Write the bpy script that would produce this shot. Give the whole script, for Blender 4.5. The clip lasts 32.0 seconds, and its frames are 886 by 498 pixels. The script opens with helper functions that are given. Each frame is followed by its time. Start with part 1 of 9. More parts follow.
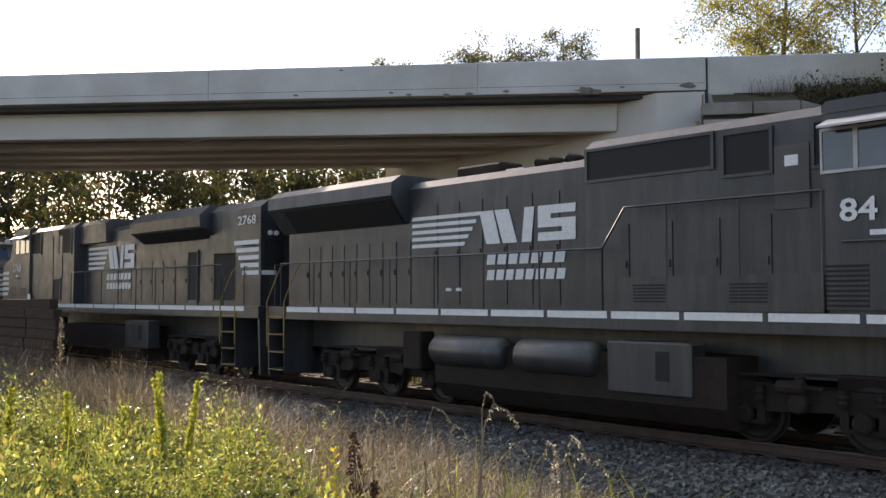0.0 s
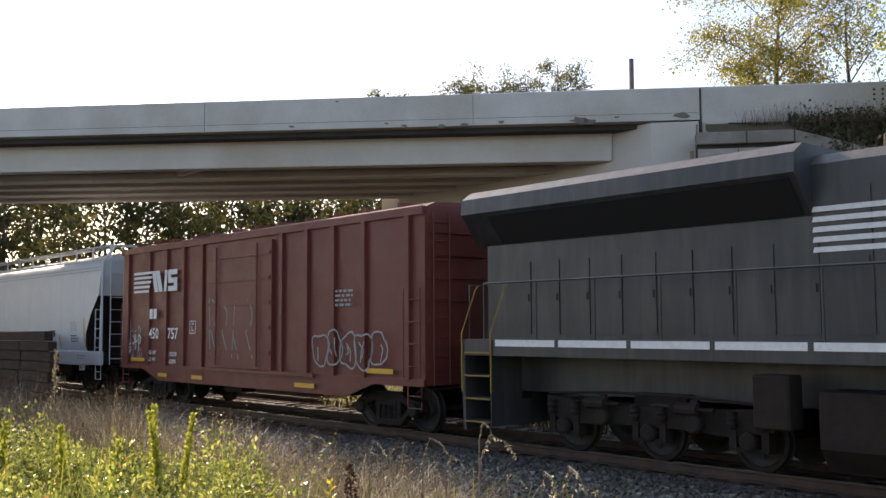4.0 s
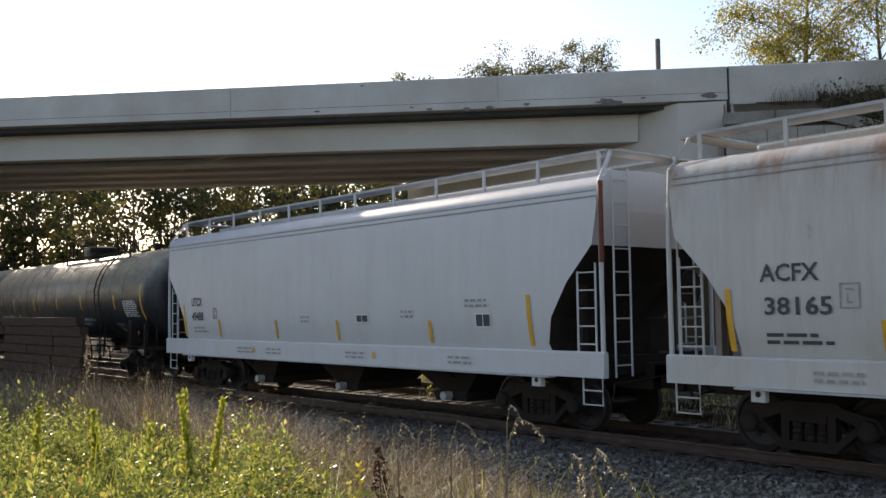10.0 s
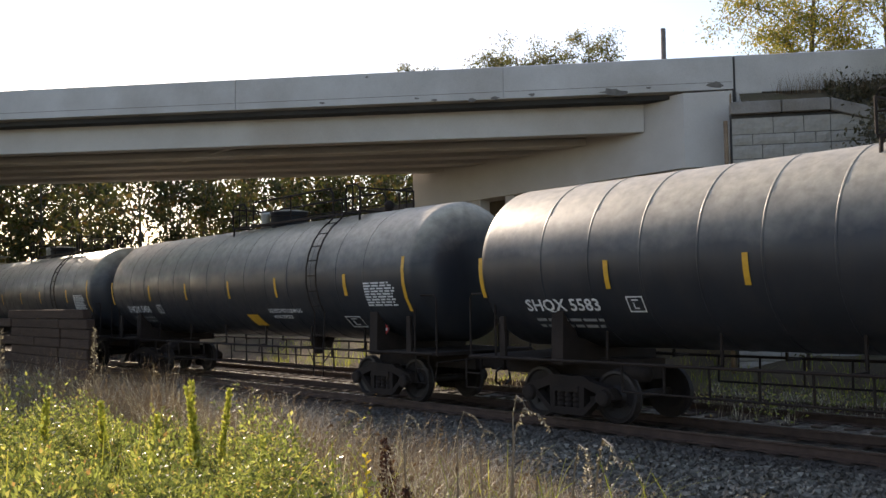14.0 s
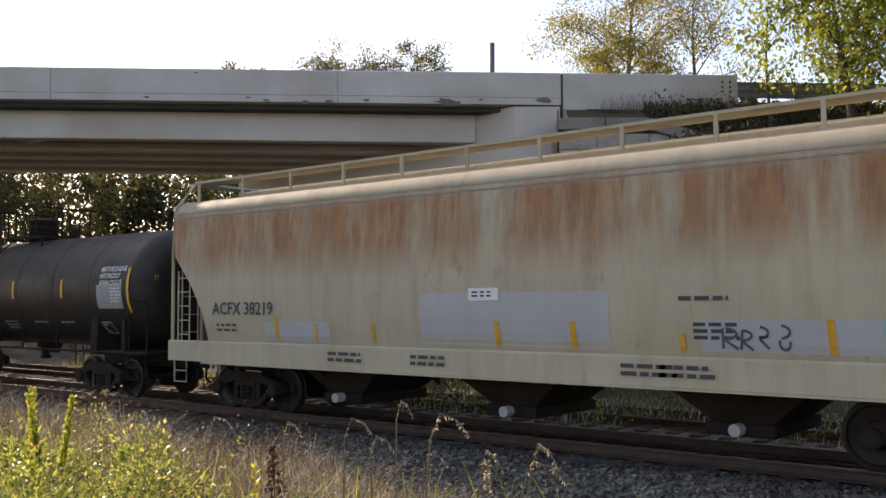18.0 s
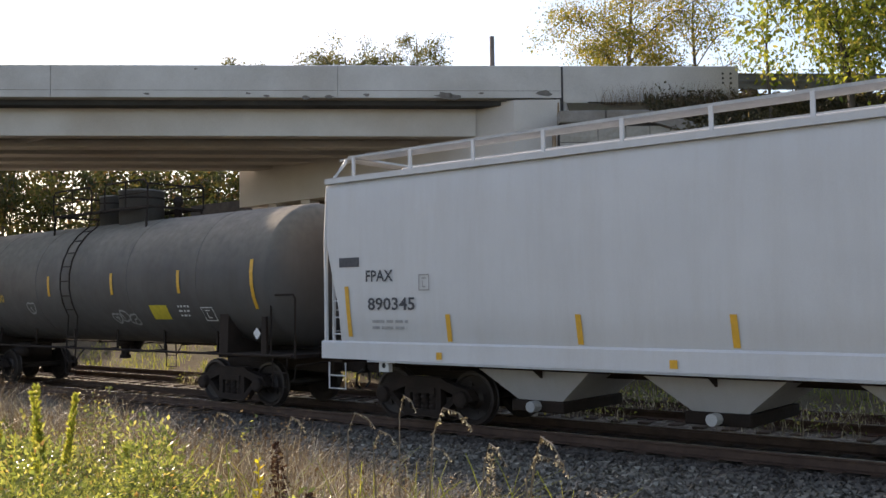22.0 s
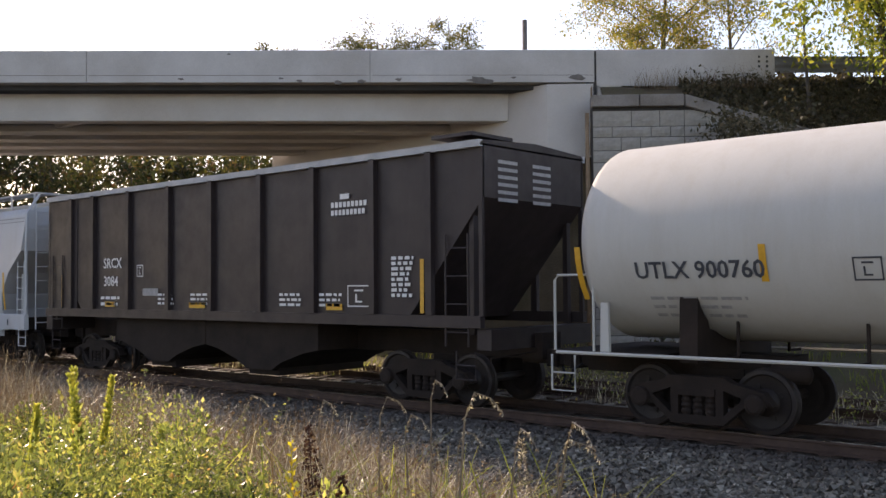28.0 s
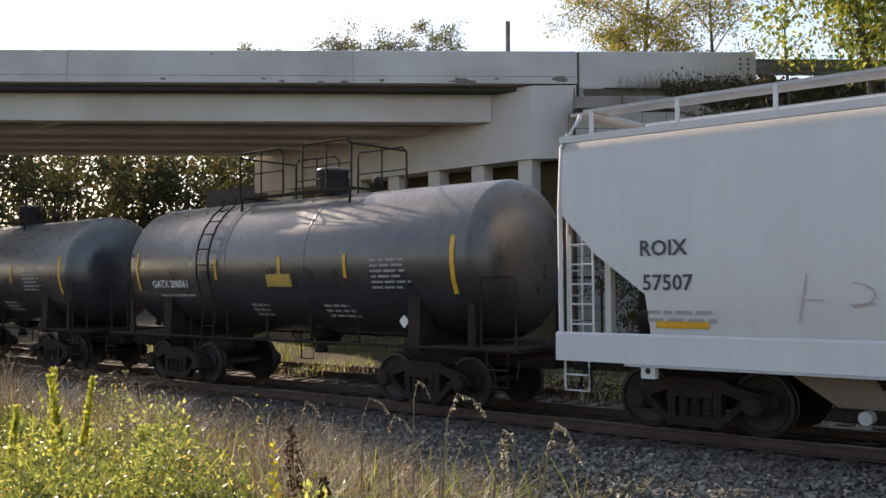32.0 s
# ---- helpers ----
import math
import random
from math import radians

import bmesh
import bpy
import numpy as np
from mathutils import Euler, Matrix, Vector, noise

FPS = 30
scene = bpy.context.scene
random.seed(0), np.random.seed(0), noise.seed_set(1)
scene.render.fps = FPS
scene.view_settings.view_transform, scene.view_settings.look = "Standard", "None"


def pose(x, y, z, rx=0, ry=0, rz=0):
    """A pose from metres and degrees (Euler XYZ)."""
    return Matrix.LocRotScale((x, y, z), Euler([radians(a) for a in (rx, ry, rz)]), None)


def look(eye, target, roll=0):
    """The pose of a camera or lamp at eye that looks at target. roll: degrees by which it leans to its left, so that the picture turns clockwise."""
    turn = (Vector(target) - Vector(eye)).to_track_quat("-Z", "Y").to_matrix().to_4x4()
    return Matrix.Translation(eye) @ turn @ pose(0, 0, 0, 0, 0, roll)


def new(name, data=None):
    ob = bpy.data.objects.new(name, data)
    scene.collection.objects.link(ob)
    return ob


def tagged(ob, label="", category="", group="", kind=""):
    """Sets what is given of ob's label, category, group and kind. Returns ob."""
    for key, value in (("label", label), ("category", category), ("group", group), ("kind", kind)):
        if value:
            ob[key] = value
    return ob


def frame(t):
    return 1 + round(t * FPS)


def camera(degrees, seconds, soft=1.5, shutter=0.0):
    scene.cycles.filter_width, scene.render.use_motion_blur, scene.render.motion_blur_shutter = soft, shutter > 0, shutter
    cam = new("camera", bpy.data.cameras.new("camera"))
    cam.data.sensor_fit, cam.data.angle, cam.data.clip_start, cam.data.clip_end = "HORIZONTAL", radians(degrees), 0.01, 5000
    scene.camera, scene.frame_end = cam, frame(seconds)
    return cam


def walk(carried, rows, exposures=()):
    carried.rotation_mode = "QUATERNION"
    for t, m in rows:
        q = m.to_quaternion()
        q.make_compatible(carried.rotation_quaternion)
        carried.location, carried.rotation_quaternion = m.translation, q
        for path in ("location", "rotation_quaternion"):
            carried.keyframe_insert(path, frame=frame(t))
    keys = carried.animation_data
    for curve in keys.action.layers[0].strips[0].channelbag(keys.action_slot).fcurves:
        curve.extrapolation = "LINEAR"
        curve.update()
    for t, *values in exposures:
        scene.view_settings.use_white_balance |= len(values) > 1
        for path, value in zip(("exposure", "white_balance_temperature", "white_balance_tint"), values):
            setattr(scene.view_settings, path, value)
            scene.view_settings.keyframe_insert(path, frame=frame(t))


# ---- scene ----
EXPOSURE = [(0, 0.92, 7050, 20), (3.5, 0.97, 7050, 20), (6, 0.77, 6950, 17), (9, 0.62, 6950, 16), (13, 0.72, 7000, 19), (16, 0.82, 7050, 18), (17, 0.72, 6900, 14), (18, 0.87, 7350, 24), (18.5, 0.87, 7500, 26), (20, 1.02, 7350, 24), (22, 0.92, 7250, 20), (24, 0.92, 7200, 20), (28, 0.97, 7300, 26), (32, 0.92, 7150, 20)]
cam = camera(49.5, 32.0, soft=1.5)
PATH = [
    (0, (0.0, 0.0, 2.15), (-1.498, 1.321, 2.248), -0.1),
    (0.5, (0.0, 0.0, 2.15), (-1.5, 1.32, 2.247), -0.3),
    (1, (0.0, 0.0, 2.15), (-1.502, 1.316, 2.256), -1.6),
    (1.5, (0.0, 0.0, 2.15), (-1.495, 1.322, 2.286), -1.4),
    (2, (0.0, 0.0, 2.15), (-1.503, 1.316, 2.245), 0.2),
    (2.5, (0.0, 0.0, 2.15), (-1.507, 1.312, 2.231), 0.1),
    (3, (0.0, 0.0, 2.15), (-1.508, 1.312, 2.23), 0.5),
    (3.5, (0.0, 0.0, 2.15), (-1.494, 1.32, 2.311), -0.3),
    (5.5, (0.0, 0.0, 2.15), (-1.4785, 1.3390, 2.2954), -0.28),
    (6, (0.0, 0.0, 2.15), (-1.4942, 1.3235, 2.2751), -0.21),
    (6.5, (0.0, 0.0, 2.15), (-1.5063, 1.3118, 2.2507), -0.41),
    (7, (0.0, 0.0, 2.15), (-1.5181, 1.2986, 2.2455), -0.27),
    (7.5, (0.0, 0.0, 2.15), (-1.5206, 1.2947, 2.2568), -0.23),
    (8, (0.0, 0.0, 2.15), (-1.5199, 1.2924, 2.2891), -0.60),
    (8.5, (0.0, 0.0, 2.15), (-1.5178, 1.2950, 2.2896), -0.39),
    (9, (0.0, 0.0, 2.15), (-1.5163, 1.2979, 2.2770), -1.10),
    (9.5, (0.0, 0.0, 2.15), (-1.5242, 1.2889, 2.2748), -0.86),
    (10, (0.0, 0.0, 2.15), (-1.5274, 1.2849, 2.2768), -0.75),
    (10.5, (0.0, 0.0, 2.15), (-1.5273, 1.2849, 2.2773), -0.69),
    (11, (0.0, 0.0, 2.15), (-1.5264, 1.2866, 2.2710), -0.66),
    (11.5, (0.0, 0.0, 2.15), (-1.5330, 1.2788, 2.2712), -0.79),
    (12, (0.0, 0.0, 2.15), (-1.5362, 1.2749, 2.2717), -0.71),
    (12.5, (0.0, 0.0, 2.15), (-1.5388, 1.2716, 2.2723), -0.80),
    (13, (0.0, 0.0, 2.15), (-1.5389, 1.2723, 2.2652), -0.73),
    (13.5, (0.0, 0.0, 2.15), (-1.5353, 1.2769, 2.2618), -0.80),
    (15.5, (0.0, 0.0, 2.15), (-1.5423, 1.2692, 2.2516), -1.41),
    (16, (-0.113, -0.055, 2.145), (-1.5855, 1.2897, 2.2934), -0.89),
    (16.5, (-0.225, -0.11, 2.14), (-1.6022, 1.3274, 2.3336), 0.79),
    (17, (-0.338, -0.165, 2.135), (-1.5156, 1.4440, 2.2872), -0.39),
    (17.5, (-0.45, -0.22, 2.13), (-1.7306, 1.3065, 2.3026), -0.40),
    (18, (-0.45, -0.22, 2.13), (-1.7127, 1.3264, 2.2490), -0.17),
    (18.5, (-0.45, -0.22, 2.13), (-1.7108, 1.3301, 2.2173), -0.09),
    (19, (-0.45, -0.22, 2.13), (-1.7728, 1.2781, 2.2071), -0.14),
    (19.5, (-0.45, -0.22, 2.13), (-1.7922, 1.2603, 2.2143), -0.07),
    (20, (-0.45, -0.22, 2.13), (-1.7757, 1.2751, 2.2142), -0.26),
    (20.5, (-0.45, -0.22, 2.13), (-1.7734, 1.2764, 2.2264), -0.09),
    (21, (-0.45, -0.22, 2.13), (-1.7321, 1.3110, 2.2413), -0.25),
    (21.5, (-0.45, -0.22, 2.13), (-1.7152, 1.3251, 2.2392), -0.64),
    (22, (-0.45, -0.22, 2.13), (-1.7157, 1.3248, 2.2369), -0.68),
    (22.5, (-0.45, -0.22, 2.13), (-1.7260, 1.3167, 2.2317), -0.46),
    (23, (-0.45, -0.22, 2.13), (-1.7304, 1.3127, 2.2372), -0.18),
    (23.5, (-0.45, -0.22, 2.13), (-1.7332, 1.3096, 2.2475), -0.33),
    (24, (-0.45, -0.22, 2.13), (-1.7332, 1.3095, 2.2488), -0.38),
    (24.5, (-0.45, -0.22, 2.13), (-1.7273, 1.3145, 2.2480), -0.18),
    (26.5, (-0.45, -0.22, 2.13), (-1.7354, 1.3054, 2.2746), -0.78),
    (27, (-0.45, -0.22, 2.13), (-1.7471, 1.2984, 2.2397), -0.54),
    (27.5, (-0.45, -0.22, 2.13), (-1.7610, 1.2878, 2.2185), -0.72),
    (28, (-0.45, -0.22, 2.13), (-1.7674, 1.2829, 2.2062), -0.46),
    (28.5, (-0.45, -0.22, 2.13), (-1.7622, 1.2878, 2.1973), -0.35),
    (29, (-0.45, -0.22, 2.13), (-1.7545, 1.2942, 2.2041), -0.52),
    (29.5, (-0.45, -0.22, 2.13), (-1.7426, 1.3044, 2.2043), -0.34),
    (30, (-0.45, -0.22, 2.13), (-1.7455, 1.3015, 2.2123), -0.61),
    (30.5, (-0.45, -0.22, 2.13), (-1.7507, 1.2973, 2.2091), -0.15),
    (31, (-0.45, -0.22, 2.13), (-1.7463, 1.3009, 2.2088), -0.24),
    (31.5, (-0.45, -0.22, 2.13), (-1.7424, 1.3042, 2.2101), -0.27),
    (32, (-0.45, -0.22, 2.13), (-1.7403, 1.3061, 2.2079), -0.40),
]
walk(cam, [(t, look(eye, target, roll)) for t, eye, target, roll in PATH], EXPOSURE)


# ---- light ----
SUN_AZ, SUN_EL = 80.0, 25.8
world = bpy.data.worlds.new("sky")
scene.world = world
world.use_nodes = True
wn = world.node_tree
sky = wn.nodes.new("ShaderNodeTexSky")
sky.sky_type, sky.sun_disc = "NISHITA", False
sky.sun_elevation, sky.sun_rotation = radians(SUN_EL), radians(360 - SUN_AZ)
sky.air_density, sky.dust_density, sky.ozone_density = 1.0, 0.9, 1.0
wn.nodes["Background"].inputs["Strength"].default_value = 0.15
wn.links.new(sky.outputs[0], wn.nodes["Background"].inputs["Color"])
sun = new("sun", bpy.data.lights.new("sun", "SUN"))
sun.data.energy, sun.data.angle, sun.data.color = 3.8, radians(0.6), (1.0, 0.9, 0.74)
sun_dir = Vector((-math.sin(radians(SUN_AZ)) * math.cos(radians(SUN_EL)), math.cos(radians(SUN_AZ)) * math.cos(radians(SUN_EL)), math.sin(radians(SUN_EL))))
sun.matrix_world = look(sun_dir * 80, (0, 0, 0))

# ---- materials ----


def rgb(c, k=1.0):
    return (min(1, c[0] * k), min(1, c[1] * k), min(1, c[2] * k), 1)


class Nodes:
    def __init__(self, name):
        self.m = bpy.data.materials.new(name)
        self.m.use_nodes = True
        self.t = self.m.node_tree
        self.b = self.t.nodes["Principled BSDF"]
        self.out = self.t.nodes["Material Output"]
        self.co = self.t.nodes.new("ShaderNodeTexCoord").outputs["Object"]

    def link(self, a, b):
        self.t.links.new(a, b)

    def noise(self, scale, stretch=(1, 1, 1), detail=4, rough=0.6, shift=0.0):
        mp = self.t.nodes.new("ShaderNodeMapping")
        mp.inputs["Scale"].default_value = stretch
        mp.inputs["Location"].default_value = (shift, shift * 0.7, shift * 1.3)
        self.link(self.co, mp.inputs[0])
        n = self.t.nodes.new("ShaderNodeTexNoise")
        n.inputs["Scale"].default_value, n.inputs["Detail"].default_value, n.inputs["Roughness"].default_value = scale, detail, rough
        self.link(mp.outputs[0], n.inputs["Vector"])
        return n.outputs["Fac"]

    def ramp(self, fac, stops):
        r = self.t.nodes.new("ShaderNodeValToRGB")
        el = r.color_ramp.elements
        while len(el) < len(stops):
            el.new(0.5)
        for e, (p, c) in zip(el, stops):
            e.position = p
            e.color = c if len(c) == 4 else rgb(c)
        self.link(fac, r.inputs[0])
        return r.outputs[0]

    def mix(self, fac, a, b, mode="MIX"):
        x = self.t.nodes.new("ShaderNodeMix")
        x.data_type, x.blend_type = "RGBA", mode
        for s, v in ((x.inputs[0], fac), (x.inputs[6], a), (x.inputs[7], b)):
            if isinstance(v, (int, float, tuple)):
                s.default_value = v
            else:
                self.link(v, s)
        return x.outputs[2]

    def bump(self, height, strength, distance=0.02):
        bp = self.t.nodes.new("ShaderNodeBump")
        bp.inputs["Strength"].default_value, bp.inputs["Distance"].default_value = strength, distance
        self.link(height, bp.inputs["Height"])
        self.link(bp.outputs[0], self.b.inputs["Normal"])

    def done(self, color, rough, metal=0.0, spec=0.5):
        if isinstance(color, tuple):
            self.b.inputs["Base Color"].default_value = color
        else:
            self.link(color, self.b.inputs["Base Color"])
        if isinstance(rough, (int, float)):
            self.b.inputs["Roughness"].default_value = rough
        else:
            self.link(rough, self.b.inputs["Roughness"])
        self.b.inputs["Metallic"].default_value = metal
        self.b.inputs["Specular IOR Level"].default_value = spec
        return self.m


BW = [(0.35, (0, 0, 0)), (0.7, (1, 1, 1))]


def paint(name, col, rough=0.55, var=0.12, dirt=(0.10, 0.075, 0.055), streak=0.35, rust=0.0, spec=0.4, metal=0.0, band=None, dust_light=0.0, pale=1.0):
    """Weathered vehicle paint: cloudy fading, vertical dirt streaks, rust patches, fine grain."""
    n = Nodes(name)
    cloud = n.ramp(n.noise(0.7, detail=5), [(0.3, rgb(col, 1 - var)), (0.7, rgb(col, 1 + var))])
    st = n.ramp(n.noise(2.2, (1.6, 1.6, 0.16), detail=6, rough=0.7, shift=3.1), [(0.45, (0, 0, 0)), (0.8, rgb((1, 1, 1), streak))])
    c = n.mix(st, cloud, rgb(dirt))
    if rust:
        ru = n.ramp(n.noise(1.3, (1.2, 1.2, 0.45), detail=8, rough=0.75, shift=8.0), [(0.62 - 0.2 * rust, (0, 0, 0)), (0.78 - 0.2 * rust, (0.9, 0.9, 0.9))])
        rc = n.ramp(n.noise(9, detail=5), [(0.3, (0.19, 0.065, 0.022)), (0.7, (0.38, 0.16, 0.05))])
        c = n.mix(ru, c, rc)
    if band:
        # a ragged belt of rust along the upper side
        sp = n.t.nodes.new("ShaderNodeSeparateXYZ")
        n.link(n.co, sp.inputs[0])
        mr = n.t.nodes.new("ShaderNodeMapRange")
        mr.inputs[1].default_value, mr.inputs[2].default_value = 2.4, 4.6
        n.link(sp.outputs[2], mr.inputs[0])
        zone = n.ramp(mr.outputs[0], band[0])
        drip = n.ramp(n.noise(1.5, (1.0, 1.0, 0.13), detail=7, rough=0.7, shift=2.0), [(band[1], (0.0, 0.0, 0.0)), (band[1] + 0.2, (1, 1, 1))])
        rc = n.ramp(n.noise(4, (1.5, 1.5, 0.4), detail=6), [(0.3, (0.21, 0.075, 0.024)), (0.7, (0.40, 0.18, 0.06))])
        c = n.mix(n.mix(1.0, zone, drip, "MULTIPLY"), c, rc)
    if dust_light:
        # settled dust and faded paint on upward faces, their sunlit tone put into colour
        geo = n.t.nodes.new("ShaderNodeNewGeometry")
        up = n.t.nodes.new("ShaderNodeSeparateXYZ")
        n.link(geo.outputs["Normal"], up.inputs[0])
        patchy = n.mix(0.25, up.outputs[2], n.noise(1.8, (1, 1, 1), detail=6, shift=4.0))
        lay = n.ramp(patchy, [(0.18, (0, 0, 0)), (0.62, (dust_light, dust_light, dust_light))])
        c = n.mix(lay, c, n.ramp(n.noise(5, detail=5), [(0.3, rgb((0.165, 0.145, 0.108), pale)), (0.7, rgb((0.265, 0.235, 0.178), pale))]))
    fine = n.noise(70, detail=3)
    c = n.mix(0.12, c, n.ramp(fine, [(0.3, rgb(col, 0.6)), (0.7, rgb(col, 1.15))]))
    n.bump(n.noise(0.9, detail=2), 0.12, 0.05)
    return n.done(c, n.ramp(n.noise(3), [(0.3, (rough - 0.08,) * 3), (0.7, (rough + 0.12,) * 3)]), metal, spec)


def rough_mat(name, c0, c1, scale, grain, rough=0.85, bump=0.5, dist=0.02, c2=None, spec=0.3, stretch=(1, 1, 1)):
    """Two-scale mottled surface: concrete, soil, wood, bark, steel."""
    n = Nodes(name)
    c = n.ramp(n.noise(scale, stretch, detail=6), [(0.32, c0), (0.68, c1)])
    if c2:
        c = n.mix(n.ramp(n.noise(scale * 0.4, stretch, detail=5, shift=5), [(0.5, (0, 0, 0)), (0.7, (0.85, 0.85, 0.85))]), c, rgb(c2))
    g = n.noise(grain, stretch, detail=4)
    c = n.mix(0.25, c, n.ramp(g, [(0.25, rgb(c0, 0.6)), (0.75, rgb(c1, 1.2))]))
    n.bump(g, bump, dist)
    return n.done(c, rough, 0, spec)


def leaf_mat(name, stops, trans=0.45, rough=0.55, patchy=(1.1, 0.3, 0.75, 0.5)):
    """Leaves and blades: colour by piece, light shining through."""
    n = Nodes(name)
    geo = n.t.nodes.new("ShaderNodeNewGeometry")
    c = n.ramp(geo.outputs["Random Per Island"], stops)
    c = n.mix(n.ramp(n.noise(patchy[0], detail=3), [(patchy[1], (0.0, 0.0, 0.0)), (patchy[2], (patchy[3],) * 3)]), c, rgb(stops[0][1], 0.75))
    n.done(c, rough, 0, 0.35)
    tr = n.t.nodes.new("ShaderNodeBsdfTranslucent")
    n.link(n.mix(1.0, c, (1.3, 1.25, 0.85, 1), "MULTIPLY"), tr.inputs[0])
    mx = n.t.nodes.new("ShaderNodeMixShader")
    mx.inputs[0].default_value = trans
    n.link(n.b.outputs[0], mx.inputs[1])
    n.link(tr.outputs[0], mx.inputs[2])
    n.link(mx.outputs[0], n.out.inputs[0])
    return n.m


def plain(name, col, rough=0.5, metal=0.0, var=0.12, grain=40):
    n = Nodes(name)
    c = n.ramp(n.noise(grain, detail=4), [(0.3, rgb(col, 1 - var)), (0.7, rgb(col, 1 + var))])
    return n.done(c, rough, metal, 0.4)


def track_grime_shade(n):
    """Oil, rust and brake grime along the rails, plus the train's shade put into the stone colour, with a ragged edge.
    """
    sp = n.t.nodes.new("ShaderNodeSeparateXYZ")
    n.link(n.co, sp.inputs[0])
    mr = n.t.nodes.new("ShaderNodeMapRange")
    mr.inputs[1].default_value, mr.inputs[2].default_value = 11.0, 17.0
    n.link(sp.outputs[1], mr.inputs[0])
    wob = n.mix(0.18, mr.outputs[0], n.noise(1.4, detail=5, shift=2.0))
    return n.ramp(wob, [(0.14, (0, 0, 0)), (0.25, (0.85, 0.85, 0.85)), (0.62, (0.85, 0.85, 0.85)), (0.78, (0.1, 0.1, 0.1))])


def stone_material():
    n = Nodes("crushed_stone")
    geo = n.t.nodes.new("ShaderNodeNewGeometry")
    c = n.ramp(geo.outputs["Random Per Island"], [(0.0, (0.07, 0.062, 0.047)), (0.6, (0.165, 0.15, 0.118)), (0.93, (0.28, 0.257, 0.207)), (1.0, (0.45, 0.42, 0.34))])
    c = n.mix(track_grime_shade(n), c, (0.04, 0.029, 0.023, 1))
    return n.done(n.mix(0.2, c, n.ramp(n.noise(30), [(0.3, (0.06, 0.055, 0.05)), (0.7, (0.2, 0.19, 0.18))])), 0.85, 0, 0.3)


def ballast_material():
    n = Nodes("ballast_stone_bed")
    v = n.t.nodes.new("ShaderNodeTexVoronoi")
    v.inputs["Scale"].default_value = 16
    n.link(n.co, v.inputs["Vector"])
    sep = n.t.nodes.new("ShaderNodeSeparateColor")
    n.link(v.outputs["Color"], sep.inputs[0])
    c = n.ramp(sep.outputs[0], [(0.0, (0.07, 0.061, 0.046)), (0.5, (0.15, 0.135, 0.106)), (1.0, (0.31, 0.283, 0.226))])
    c = n.mix(n.ramp(n.noise(0.9, detail=5), [(0.45, (0, 0, 0)), (0.75, (0.6, 0.6, 0.6))]), c, (0.13, 0.10, 0.08, 1))
    c = n.mix(track_grime_shade(n), c, (0.04, 0.029, 0.023, 1))
    inv = n.ramp(v.outputs["Distance"], [(0.0, (1, 1, 1)), (0.6, (0, 0, 0))])
    n.bump(inv, 1.0, 0.04)
    return n.done(c, 0.9, 0, 0.3)


def glass_material():
    n = Nodes("dark_window_glass")
    c = n.ramp(n.noise(2), [(0.3, (0.012, 0.016, 0.03)), (0.7, (0.03, 0.045, 0.09))])
    return n.done(c, 0.06, 0, 0.8)


